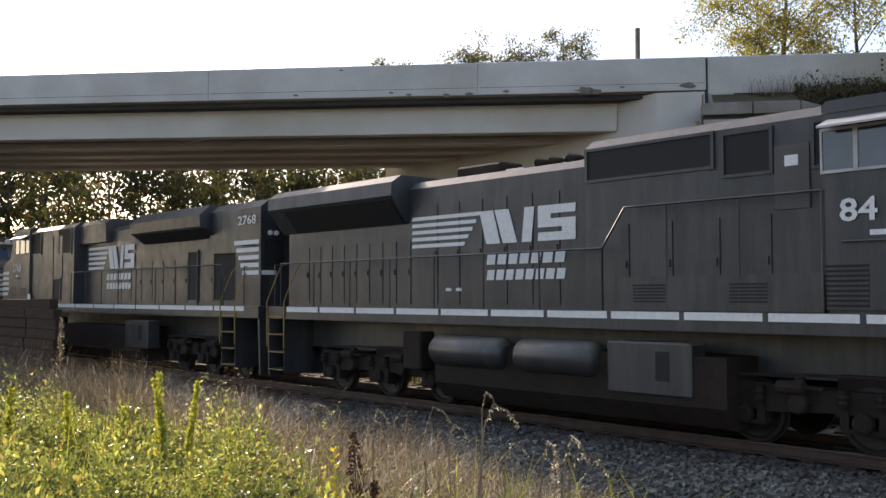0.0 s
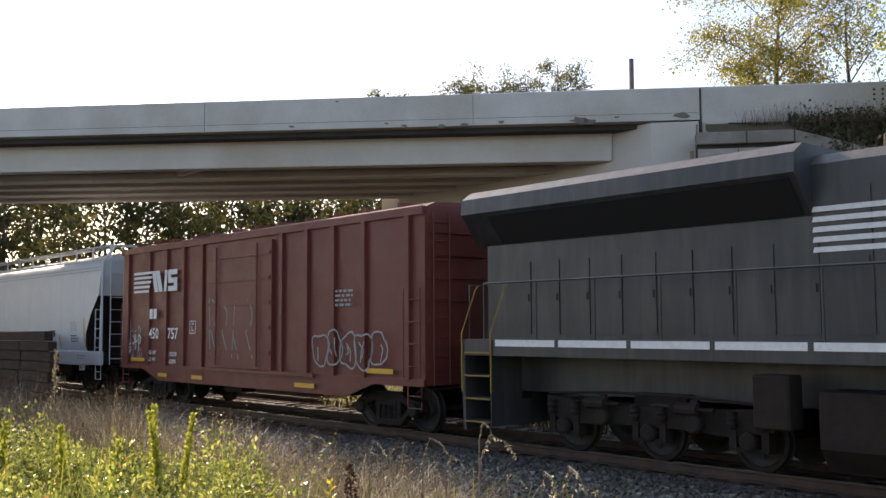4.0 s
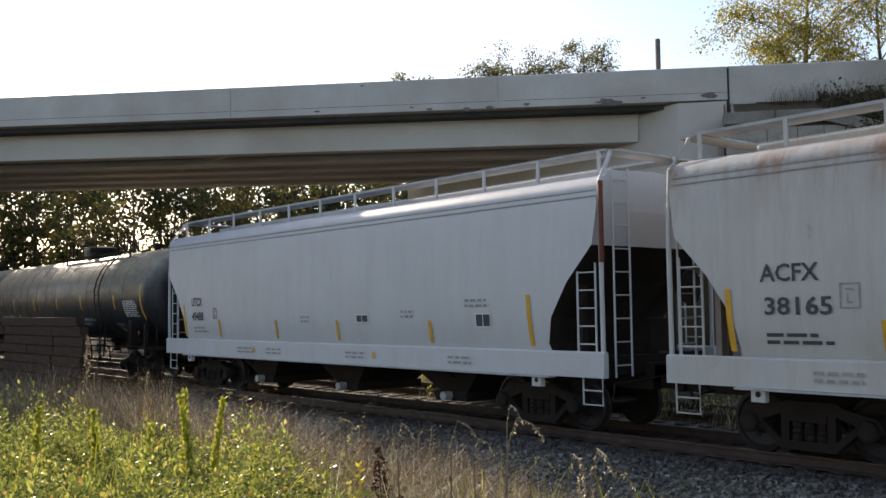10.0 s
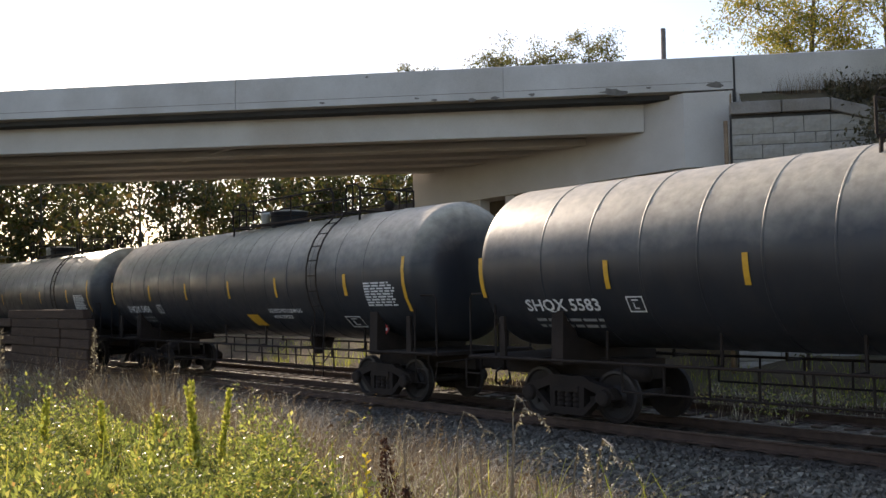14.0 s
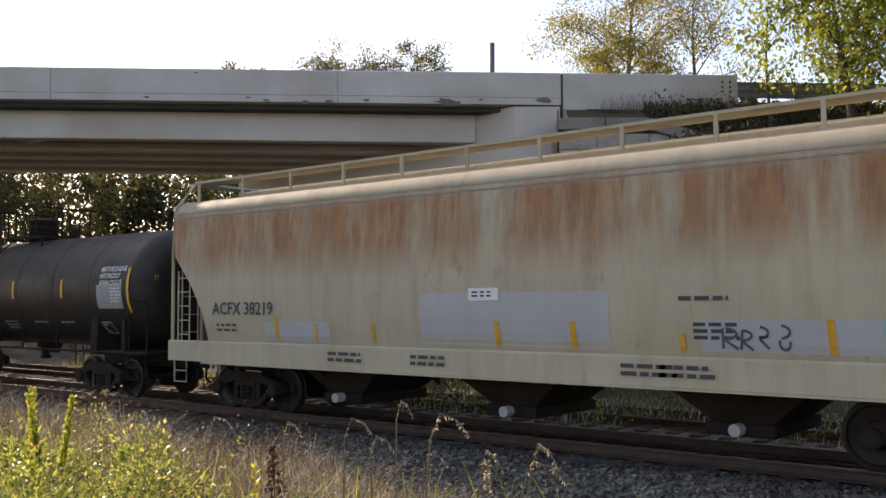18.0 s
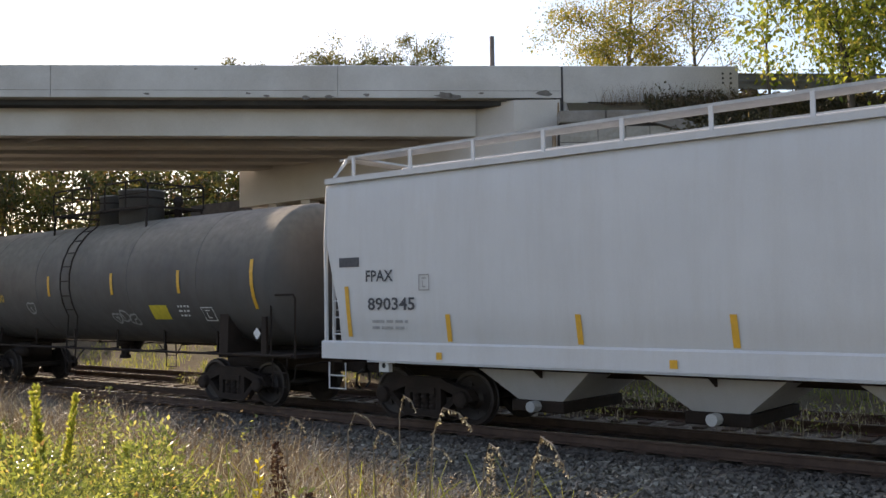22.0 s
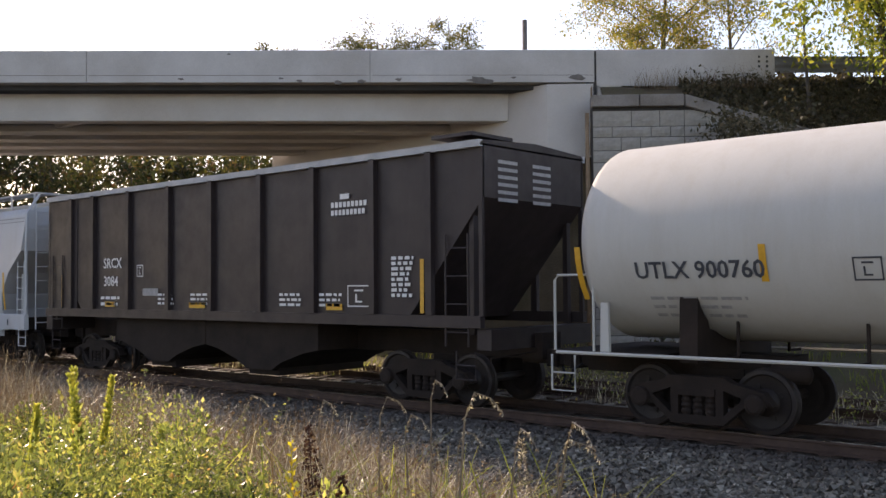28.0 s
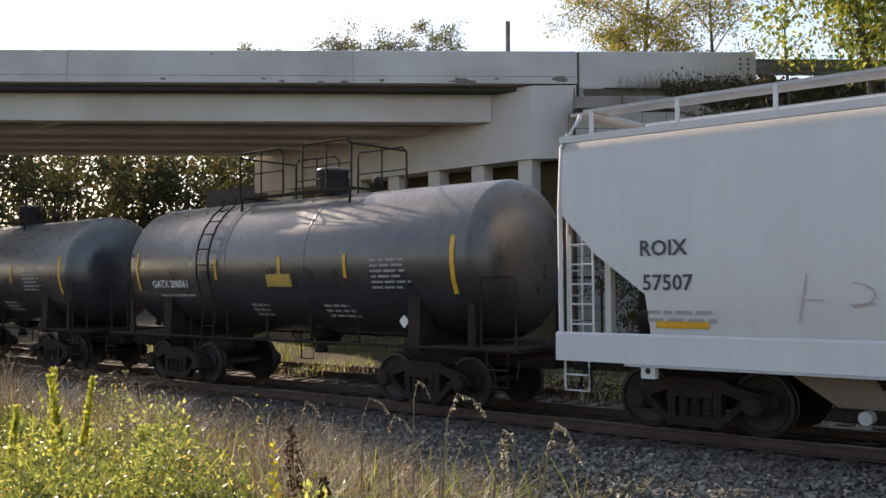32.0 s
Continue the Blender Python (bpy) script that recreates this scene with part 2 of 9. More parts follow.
M = {
    "loco": paint("locomotive_black_paint", (0.027, 0.028, 0.031), 0.40, 0.3, (0.12, 0.108, 0.095), 0.5, spec=0.5, dust_light=0.55),
    "tankblack": paint("tank_black_paint", (0.030, 0.030, 0.033), 0.3, 0.22, (0.085, 0.066, 0.055), 0.4, spec=0.8, dust_light=0.75),
    "tankbrown": paint("brown_black_tank_paint", (0.027, 0.022, 0.018), 0.5, 0.22, (0.06, 0.047, 0.035), 0.4, spec=0.3, dust_light=0.4, pale=0.8),
    "gasblack": paint("glossy_pressure_tank_black_paint", (0.026, 0.028, 0.033), 0.40, 0.22, (0.075, 0.06, 0.05), 0.35, spec=0.4, dust_light=1.0, pale=2.2),
    "tankgrey": paint("faded_dark_tank_paint", (0.095, 0.09, 0.086), 0.6, 0.16, (0.075, 0.055, 0.045), 0.45, spec=0.25, dust_light=0.8),
    "white": paint("white_car_paint", (0.54, 0.545, 0.545), 0.5, 0.05, (0.33, 0.28, 0.22), 0.22),
    "whiteold": paint("old_white_car_paint", (0.49, 0.485, 0.455), 0.55, 0.08, (0.30, 0.20, 0.12), 0.4, rust=0.12, band=([(0.42, (0, 0, 0)), (0.66, (0.5, 0.5, 0.5)), (0.8, (0.95, 0.95, 0.95)), (0.9, (0.3, 0.3, 0.3))], 0.43)),
    "grey": paint("grey_car_paint", (0.42, 0.425, 0.43), 0.5, 0.06, (0.25, 0.22, 0.19), 0.25),
    "rusty": paint("rust_stained_cream_paint", (0.46, 0.41, 0.29), 0.7, 0.1, (0.28, 0.16, 0.08), 0.45, rust=0.2, band=([(0.10, (0, 0, 0)), (0.4, (0.9, 0.9, 0.9)), (0.7, (1, 1, 1)), (0.8, (0.1, 0.1, 0.1))], 0.33)),
    "tankwhite": paint("white_tank_paint", (0.47, 0.47, 0.435), 0.7, 0.05, (0.33, 0.27, 0.20), 0.28, spec=0.2),
    "tankrust": paint("rust_spotted_white_tank_paint", (0.47, 0.455, 0.41), 0.7, 0.06, (0.35, 0.22, 0.12), 0.3, rust=0.75, spec=0.2),
    "tanksoil": paint("soiled_white_tank_paint", (0.35, 0.337, 0.30), 0.75, 0.08, (0.22, 0.18, 0.14), 0.4, spec=0.15),
    "band": paint("dark_spill_band_paint", (0.105, 0.10, 0.103), 0.8, 0.16, (0.10, 0.08, 0.065), 0.35, spec=0.15, dust_light=0.2),
    "red": paint("oxide_red_paint", (0.15, 0.035, 0.025), 0.5, 0.14, (0.07, 0.035, 0.025), 0.35),
    "brown": paint("dark_brown_car_paint", (0.027, 0.019, 0.019), 0.5, 0.2, (0.05, 0.036, 0.03), 0.35),
    "tan": paint("grimy_tan_grey_paint", (0.25, 0.20, 0.17), 0.65, 0.15, (0.09, 0.06, 0.045), 0.5, rust=0.18),
    "under": rough_mat("grimy_underframe_steel", (0.012, 0.008, 0.006), (0.030, 0.020, 0.015), 2.0, 30, 0.85, 0.2),
    "wheel": rough_mat("worn_wheel_steel", (0.014, 0.010, 0.009), (0.034, 0.026, 0.022), 3.0, 25, 0.55, 0.15),
    "yellow": plain("yellow_reflective_strip", (0.62, 0.33, 0.03), 0.45, 0, 0.12, 12),
    "decal": plain("white_lettering", (0.66, 0.66, 0.64), 0.55, 0, 0.1, 14),
    "fade": plain("faded_lettering", (0.29, 0.29, 0.285), 0.6, 0, 0.2, 14),
    "dark": plain("dark_lettering", (0.05, 0.055, 0.065), 0.6, 0, 0.25, 14),
    "goldtext": plain("yellow_lettering", (0.45, 0.29, 0.06), 0.6, 0, 0.2, 14),
    "lemon": plain("lemon_yellow_notice", (0.52, 0.42, 0.04), 0.5, 0, 0.15, 10),
    "placard": plain("white_placard", (0.7, 0.7, 0.7), 0.4),
    "redmark": plain("red_marking", (0.5, 0.05, 0.05), 0.5),
    "spraydark": plain("dark_spray_paint", (0.07, 0.08, 0.11), 0.6, 0, 0.3, 6),
    "sprayteal": plain("thin_teal_spray_paint", (0.26, 0.44, 0.42), 0.6, 0, 0.2, 6),
    "spraypurple": plain("dark_purple_spray_fill", (0.055, 0.045, 0.075), 0.6, 0, 0.3, 6),
    "sprayred": plain("faded_red_spray_paint", (0.42, 0.16, 0.17), 0.6, 0, 0.25, 6),
    "sprayrose": plain("faint_rose_spray_paint", (0.42, 0.33, 0.34), 0.6, 0, 0.2, 6),
    "railyellow": plain("yellow_handrail_paint", (0.27, 0.165, 0.03), 0.5),
    "galv": rough_mat("galvanised_steel", (0.30, 0.31, 0.31), (0.48, 0.48, 0.47), 3, 40, 0.5, 0.1),
    # galvanised steel with the beam's backlit darkness put into its colour
    "backlitgalv": rough_mat("dark_backlit_guardrail_steel", (0.12, 0.12, 0.12), (0.2, 0.195, 0.185), 3, 40, 0.65, 0.1),
    "glass": glass_material(),
    "grille": plain("black_grille", (0.010, 0.010, 0.011), 0.7),
    "concrete": rough_mat("weathered_bridge_concrete", (0.44, 0.42, 0.385), (0.58, 0.56, 0.525), 0.7, 35, 0.85, 0.25, 0.01, c2=(0.38, 0.345, 0.30)),
    "girder": rough_mat("precast_girder_concrete", (0.46, 0.43, 0.385), (0.58, 0.55, 0.505), 0.5, 40, 0.8, 0.2, 0.01, c2=(0.40, 0.34, 0.275)),
    "joint": rough_mat("dark_joint_filler", (0.03, 0.03, 0.03), (0.07, 0.065, 0.06), 4, 30),
    "stain": rough_mat("lime_and_soot_stain", (0.12, 0.11, 0.095), (0.2, 0.18, 0.16), 5, 30),
    "ruststain": rough_mat("rust_water_stain", (0.19, 0.12, 0.07), (0.30, 0.21, 0.13), 4, 30),
    "rustrun": rough_mat("faded_rust_run", (0.33, 0.235, 0.15), (0.42, 0.34, 0.25), 4, 30),
    "coping": rough_mat("mossy_dark_coping_concrete", (0.19, 0.17, 0.15), (0.31, 0.285, 0.255), 1.4, 24, 0.9, 0.6, 0.02, c2=(0.15, 0.125, 0.095)),
    "panel": rough_mat("ashlar_face_concrete_panel", (0.28, 0.26, 0.225), (0.40, 0.375, 0.33), 1.2, 9, 0.9, 0.35, 0.03, c2=(0.22, 0.19, 0.145)),
    "soil": rough_mat("dry_soil_and_litter", (0.07, 0.052, 0.033), (0.14, 0.11, 0.065), 0.8, 25, 0.95, 0.8, 0.05, c2=(0.075, 0.085, 0.03)),
    "asphalt": rough_mat("road_asphalt", (0.04, 0.04, 0.042), (0.065, 0.064, 0.062), 1, 60, 0.9, 0.3),
    "ballast": ballast_material(),
    "tie": rough_mat("creosoted_timber", (0.05, 0.035, 0.025), (0.11, 0.08, 0.055), 1.5, 30, 0.85, 0.6, 0.02, stretch=(3, 0.5, 3)),
    "oldtie": rough_mat("rotting_brown_timber", (0.033, 0.02, 0.014), (0.075, 0.046, 0.032), 1.5, 22, 0.9, 0.7, 0.03, stretch=(0.5, 3, 3)),
    "rail": rough_mat("rusty_rail_web", (0.05, 0.03, 0.022), (0.10, 0.062, 0.045), 4, 40, 0.7, 0.2),
    "railtop": plain("polished_rail_head", (0.55, 0.52, 0.49), 0.22, 0.95, 0.08),
    "bark": rough_mat("grey_brown_bark", (0.055, 0.045, 0.036), (0.13, 0.11, 0.09), 3, 25, 0.9, 0.7, 0.02),
    "post": rough_mat("weathered_wood_post", (0.12, 0.10, 0.085), (0.2, 0.17, 0.15), 3, 25, 0.9, 0.4),
    "leafgreen": leaf_mat("bright_weed_leaves", [(0.0, (0.07, 0.09, 0.035)), (0.42, (0.20, 0.25, 0.07)), (0.8, (0.42, 0.45, 0.13)), (0.95, (0.6, 0.54, 0.18)), (1.0, (0.38, 0.19, 0.09))], 0.55, 0.3, (2.3, 0.48, 0.62, 0.85)),
    "leafolive": leaf_mat("olive_treetop_leaves", [(0.0, (0.06, 0.075, 0.03)), (0.5, (0.12, 0.13, 0.05)), (0.85, (0.2, 0.19, 0.075)), (1.0, (0.24, 0.17, 0.075))], 0.6),
    "leafdark": leaf_mat("dark_tree_leaves", [(0.0, (0.035, 0.048, 0.018)), (0.5, (0.075, 0.08, 0.028)), (0.85, (0.13, 0.11, 0.04)), (1.0, (0.19, 0.10, 0.045))], 0.5),
    "leafgold": leaf_mat("yellowing_tree_leaves", [(0.0, (0.13, 0.16, 0.045)), (0.45, (0.25, 0.24, 0.055)), (0.8, (0.42, 0.34, 0.07)), (1.0, (0.36, 0.22, 0.07))], 0.62),
    "leaflime": leaf_mat("yellow_green_hanging_leaves", [(0.0, (0.11, 0.16, 0.03)), (0.45, (0.22, 0.27, 0.05)), (0.85, (0.38, 0.38, 0.07)), (1.0, (0.44, 0.34, 0.08))], 0.62),
    "leafivy": leaf_mat("dark_vine_leaves", [(0.0, (0.055, 0.052, 0.032)), (0.6, (0.11, 0.10, 0.06)), (1.0, (0.20, 0.155, 0.10))], 0.4),
    "straw": leaf_mat("dry_grass", [(0.0, (0.10, 0.08, 0.065)), (0.5, (0.24, 0.205, 0.165)), (0.8, (0.48, 0.44, 0.36)), (1.0, (0.74, 0.71, 0.62))], 0.45, 0.4),
    "rustweed": leaf_mat("rust_brown_seed_heads", [(0.0, (0.09, 0.055, 0.034)), (0.6, (0.18, 0.125, 0.075)), (1.0, (0.30, 0.23, 0.15))], 0.35, 0.7),
    "dock": leaf_mat("dark_rust_dock_seeds", [(0.0, (0.035, 0.015, 0.009)), (0.6, (0.085, 0.036, 0.02)), (1.0, (0.17, 0.08, 0.04))], 0.15, 0.8),
    "goldleaf": leaf_mat("sunny_goldenrod_leaves", [(0.0, (0.24, 0.28, 0.05)), (0.5, (0.42, 0.44, 0.09)), (1.0, (0.60, 0.55, 0.14))], 0.55, 0.35, (2.0, 0.6, 0.9, 0.3)),
    "yellowleaf": leaf_mat("yellow_weed_leaves", [(0.0, (0.30, 0.30, 0.03)), (0.6, (0.55, 0.47, 0.04)), (1.0, (0.62, 0.40, 0.05))], 0.55, 0.4),
    "blade": leaf_mat("green_grass_blades", [(0.0, (0.12, 0.16, 0.03)), (0.6, (0.27, 0.31, 0.05)), (1.0, (0.48, 0.44, 0.10))], 0.55),
    "stone": stone_material(),
}

# ---- mesh helpers ----


def link_mesh(name, me, material, parent=None, label=""):
    me.materials.append(material)
    ob = new(name, me)
    if parent:
        ob.parent = parent
    if label:
        ob["label"] = label
    return ob


def part(name, bm, material, parent=None, label="", smooth=False):
    bmesh.ops.recalc_face_normals(bm, faces=bm.faces)
    me = bpy.data.meshes.new(name)
    bm.to_mesh(me)
    bm.free()
    if smooth:
        me.polygons.foreach_set("use_smooth", [True] * len(me.polygons))
    return link_mesh(name, me, material, parent, label)


def box(bm, x0, x1, y0, y1, z0, z1):
    v = [bm.verts.new((x, y, z)) for x in (x0, x1) for y in (y0, y1) for z in (z0, z1)]
    for f in ((0, 1, 3, 2), (4, 6, 7, 5), (0, 4, 5, 1), (2, 3, 7, 6), (0, 2, 6, 4), (1, 5, 7, 3)):
        bm.faces.new([v[i] for i in f])
    return bm


def boxes(*rows):
    bm = bmesh.new()
    for r in rows:
        box(bm, *r)
    return bm


def bevelled(x0, x1, y0, y1, z0, z1, w=0.03, seg=2):
    bm = boxes((x0, x1, y0, y1, z0, z1))
    bmesh.ops.bevel(bm, geom=list(bm.edges), offset=w, segments=seg, affect="EDGES", profile=0.5)
    return bm


def prism(bm, pts, x0, x1, axis="x"):
    """A polygon in the plane across the axis, drawn out along it."""
    def at(a, p):
        return (a, p[0], p[1]) if axis == "x" else (p[0], a, p[1]) if axis == "y" else (p[0], p[1], a)
    a = [bm.verts.new(at(x0, p)) for p in pts]
    b = [bm.verts.new(at(x1, p)) for p in pts]
    n = len(pts)
    for i in range(n):
        bm.faces.new((a[i], a[(i + 1) % n], b[(i + 1) % n], b[i]))
    bm.faces.new(a)
    bm.faces.new(b[::-1])
    return bm


def tube(bm, pts, r, seg=6, r1=None):
    """A round bar along a line of points, thinning to r1."""
    pts = [Vector(p) for p in pts]
    rings = []
    for i, p in enumerate(pts):
        d = (pts[min(i + 1, len(pts) - 1)] - pts[max(i - 1, 0)]).normalized()
        a = d.cross(Vector((0, 0, 1)) if abs(d.z) < 0.95 else Vector((1, 0, 0))).normalized()
        b = d.cross(a)
        rr = r if r1 is None else r + (r1 - r) * i / max(1, len(pts) - 1)
        rings.append([bm.verts.new(p + (a * math.cos(k * 2 * math.pi / seg) + b * math.sin(k * 2 * math.pi / seg)) * rr) for k in range(seg)])
    for s, t in zip(rings, rings[1:]):
        for k in range(seg):
            bm.faces.new((s[k], s[(k + 1) % seg], t[(k + 1) % seg], t[k]))
    bm.faces.new(rings[0][::-1])
    bm.faces.new(rings[-1])
    return bm


def lathe(bm, prof, seg, cy=0.0, cz=0.0, axis="x"):
    """Rings of radius r at each place along the axis."""
    rings = []
    for a, r in prof:
        ring = []
        for k in range(seg):
            c, s = math.cos(2 * math.pi * k / seg) * r, math.sin(2 * math.pi * k / seg) * r
            ring.append(bm.verts.new((a, cy + c, cz + s) if axis == "x" else (cy + c, a, cz + s) if axis == "y" else (cy + c, cz + s, a)))
        rings.append(ring)
    for s, t in zip(rings, rings[1:]):
        for k in range(seg):
            bm.faces.new((s[k], s[(k + 1) % seg], t[(k + 1) % seg], t[k]))
    bm.faces.new(rings[0][::-1])
    bm.faces.new(rings[-1])
    return bm


def quads_mesh(name, v):
    """A mesh of loose four-cornered pieces from an array (n, 4, 3)."""
    n = len(v)
    me = bpy.data.meshes.new(name)
    me.vertices.add(4 * n)
    me.vertices.foreach_set("co", np.ascontiguousarray(v, dtype=np.float32).ravel())
    me.loops.add(4 * n)
    me.loops.foreach_set("vertex_index", np.arange(4 * n, dtype=np.int32))
    me.polygons.add(n)
    me.polygons.foreach_set("loop_start", np.arange(0, 4 * n, 4, dtype=np.int32))
    me.update(calc_edges=True)
    me.validate()
    return me


def thing(name, label, category, group="", m=None):
    ob = tagged(new(name), label, category, group)
    if m:
        ob.matrix_world = m
    return ob


def setting(ob, label, category):
    return tagged(ob, label, category, kind="structure")


TEXTS = {}


def letters(s, size):
    """The outline of a word as flat triangles: points and faces, centred on nothing, from x = 0."""
    if (s, size) not in TEXTS:
        cu = bpy.data.curves.new("word", "FONT")
        cu.body, cu.size, cu.resolution_u, cu.offset = s, size, 2, size * 0.018
        ob = bpy.data.objects.new("word", cu)
        scene.collection.objects.link(ob)
        bpy.context.view_layer.update()
        me = ob.evaluated_get(bpy.context.evaluated_depsgraph_get()).to_mesh()
        TEXTS[s, size] = [tuple(v.co[:2]) for v in me.vertices], [tuple(p.vertices) for p in me.polygons]
        bpy.data.objects.remove(ob)
        bpy.data.curves.remove(cu)
    return TEXTS[s, size]

# ---- ground, tracks ----
TRACK_Y, TRACK2_Y, RAIL_R = 13.7, 17.35, 0.457
GY = [-400, -20, -3, 0, 3, 5, 7, 9.2, 10.1, 19.9, 21, 22.5, 24, 28, 45, 90, 600]
GZ = [1.0, 0.7, 0.58, 0.5, 0.2, -0.1, -0.42, -0.85, -0.9, -0.9, -0.6, -0.1, 0.5, 0.8, 1.4, 2.0, 2.0]


def ground_z(x, y):
    return np.interp(y, GY, GZ)


def ground():
    xs = np.r_[-900, -500, -300, -200, -140, np.arange(-100, -46, 6), np.arange(-46, 8, 0.6), np.arange(8, 60, 6), 80, 140, 300, 900]
    ys = np.r_[-400, -200, -100, -50, -25, np.arange(-12, -2, 2), np.arange(-2, 25, 0.4), np.arange(26, 60, 3), 80, 110, 160, 260, 600]
    bm = bmesh.new()
    grid = []
    for x in xs:
        row = []
        for y in ys:
            z = float(ground_z(x, y))
            if -3 < y < 10 or 20 < y < 60:
                z += 0.10 * noise.noise((x * 0.5, y * 0.5, 0)) + 0.05 * noise.noise((x * 1.7, y * 1.7, 3))
            row.append(bm.verts.new((x, y, z)))
        grid.append(row)
    for a, b in zip(grid, grid[1:]):
        for j in range(len(ys) - 1):
            bm.faces.new((a[j], b[j], b[j + 1], a[j + 1]))
    return setting(part("ground", bm, M["soil"], smooth=True), "dry soil with leaf litter beside the railway", "ground")


ground()


def ballast():
    ys = [8.9, 9.6, 10.3, 11.0, 11.5, 11.9, 12.3, 12.8, 13.7, 14.6, 15.1, 15.5, 15.9, 16.4, 17.35, 18.3, 18.8, 19.2, 19.8, 20.6, 21.4]
    zs = [-0.98, -0.84, -0.70, -0.42, -0.26, -0.19, -0.19, -0.2, -0.2, -0.2, -0.22, -0.26, -0.22, -0.2, -0.2, -0.2, -0.19, -0.24, -0.5, -0.8, -0.98]
    xs = np.r_[-500, -250, -120, -70, np.arange(-50, 6, 0.35), 20, 60, 200, 500]
    bm = bmesh.new()
    grid = []
    for x in xs:
        grid.append([bm.verts.new((x, y + 0.12 * noise.noise((x * 0.8, y, 7)), z + 0.05 * noise.noise((x * 2.1, y * 2.1, 1)) + (0 if 12 < y < 19 else 0.05 * noise.noise((x * 0.6, y, 9))))) for y, z in zip(ys, zs)])
    for a, b in zip(grid, grid[1:]):
        for j in range(len(ys) - 1):
            bm.faces.new((a[j], b[j], b[j + 1], a[j + 1]))
    setting(part("ballast_bed", bm, M["ballast"], smooth=True), "grey crushed-stone ballast under two tracks", "ballast")
    # loose stones on the near shoulder
    rng = np.random.default_rng(5)
    n = 15000
    x = rng.uniform(-17, 1.5, n)
    y = 9.0 + 3.6 * rng.beta(1.6, 1.3, n)
    z = np.interp(y, ys, zs)
    base = np.array([[1, 1, 1], [1, -1, -1], [-1, 1, -1], [-1, -1, 1], [1.1, 0, -0.2], [-0.2, 1.1, 0.1]], float)
    tri = np.array([[0, 4, 5], [4, 1, 5], [0, 3, 4], [3, 1, 4], [0, 5, 3], [5, 2, 3], [1, 2, 5], [1, 3, 2]])
    size = rng.uniform(0.016, 0.036, (n, 1, 1)) * rng.uniform(0.6, 1.2, (n, 1, 3))
    ang = rng.uniform(0, 6.28, n)
    c, s = np.cos(ang)[:, None], np.sin(ang)[:, None]
    v = (base[None] + rng.uniform(-0.3, 0.3, (n, 6, 3))) * size
    v = np.stack([v[..., 0] * c - v[..., 1] * s, v[..., 0] * s + v[..., 1] * c, v[..., 2]], -1) + np.stack([x, y, z + 0.02], -1)[:, None]
    me = bpy.data.meshes.new("ballast_stones")
    me.from_pydata(v.reshape(-1, 3).tolist(), [], (tri[None] + 6 * np.arange(n)[:, None, None]).reshape(-1, 3).tolist())
    ob = link_mesh("ballast_stones", me, M["stone"])
    tagged(ob, "loose grey crushed stones on the track shoulder", "stones", kind="stuff")


ballast()
RAIL_PTS = [(-0.070, -0.17), (0.070, -0.17), (0.070, -0.155), (0.012, -0.135), (0.012, -0.045), (0.036, -0.035), (0.036, -0.004), (-0.036, -0.004), (-0.036, -0.035), (-0.012, -0.045), (-0.012, -0.135), (-0.070, -0.155)]


def track(y0, label):
    t = thing("railway_track", label, "railway track")
    t.location = (0, y0, 0)
    for side in (-0.755, 0.755):
        r = part("rail", prism(bmesh.new(), [(side + a, b) for a, b in RAIL_PTS], -500, 500), M["rail"], t, "rusty steel rail")
        part("rail_head", boxes((-500, 500, side - 0.033, side + 0.033, -0.004, 0.0)), M["railtop"], r, "polished bright rail head")
    rnd = random.Random(int(y0 * 10))
    first = None
    for i in range(92):
        x = -46 + 0.56 * i
        if first is None:
            first = part("tie", bevelled(-0.115, 0.115, -1.3, 1.3, -0.34, -0.172, 0.012, 1), M["tie"], t)
            ob = first
        else:
            ob = new("tie", first.data)
            ob.parent = t
        ob.location, ob.rotation_euler = (x + rnd.uniform(-0.03, 0.03), rnd.uniform(-0.05, 0.05), rnd.uniform(-0.012, 0.004)), (0, 0, rnd.uniform(-0.02, 0.02))
    plate = None
    for i in range(92):
        for side in (-0.755, 0.755):
            if plate is None:
                plate = part("tie_plate", boxes((-0.1, 0.1, -0.17, 0.17, -0.172, -0.158)), M["rail"], t)
                ob = plate
            else:
                ob = new("tie_plate", plate.data)
                ob.parent = t
            ob.location = (-46 + 0.56 * i, side, 0)
    return t


track(TRACK_Y, "railway track with rusty rails on creosoted ties")
track(TRACK2_Y, "second railway track with bright rail heads on timber ties")

# ---- bridge ----
JX, JY = -15.49, 23.8
DX, DY = -0.7716, -0.6361
GRADE = 0.0136


def bp(u, w, z):
    """u metres along the bridge from its joint, w metres back along the track."""
    return (JX + u * DX - w, JY + u * DY, z + GRADE * u)


def bridge_prism(bm, pts, u0, u1, skew=True, steps=1):
    n = len(pts)
    rings = []
    for k in range(steps + 1):
        u = u0 + (u1 - u0) * k / steps
        rings.append([bm.verts.new(bp(u + (0 if skew else w * 0.7716), w, z)) for w, z in pts])
    for a, b in zip(rings, rings[1:]):
        for i in range(n):
            bm.faces.new((a[i], a[(i + 1) % n], b[(i + 1) % n], b[i]))
    bm.faces.new(rings[0])
    bm.faces.new(rings[-1][::-1])
    return bm


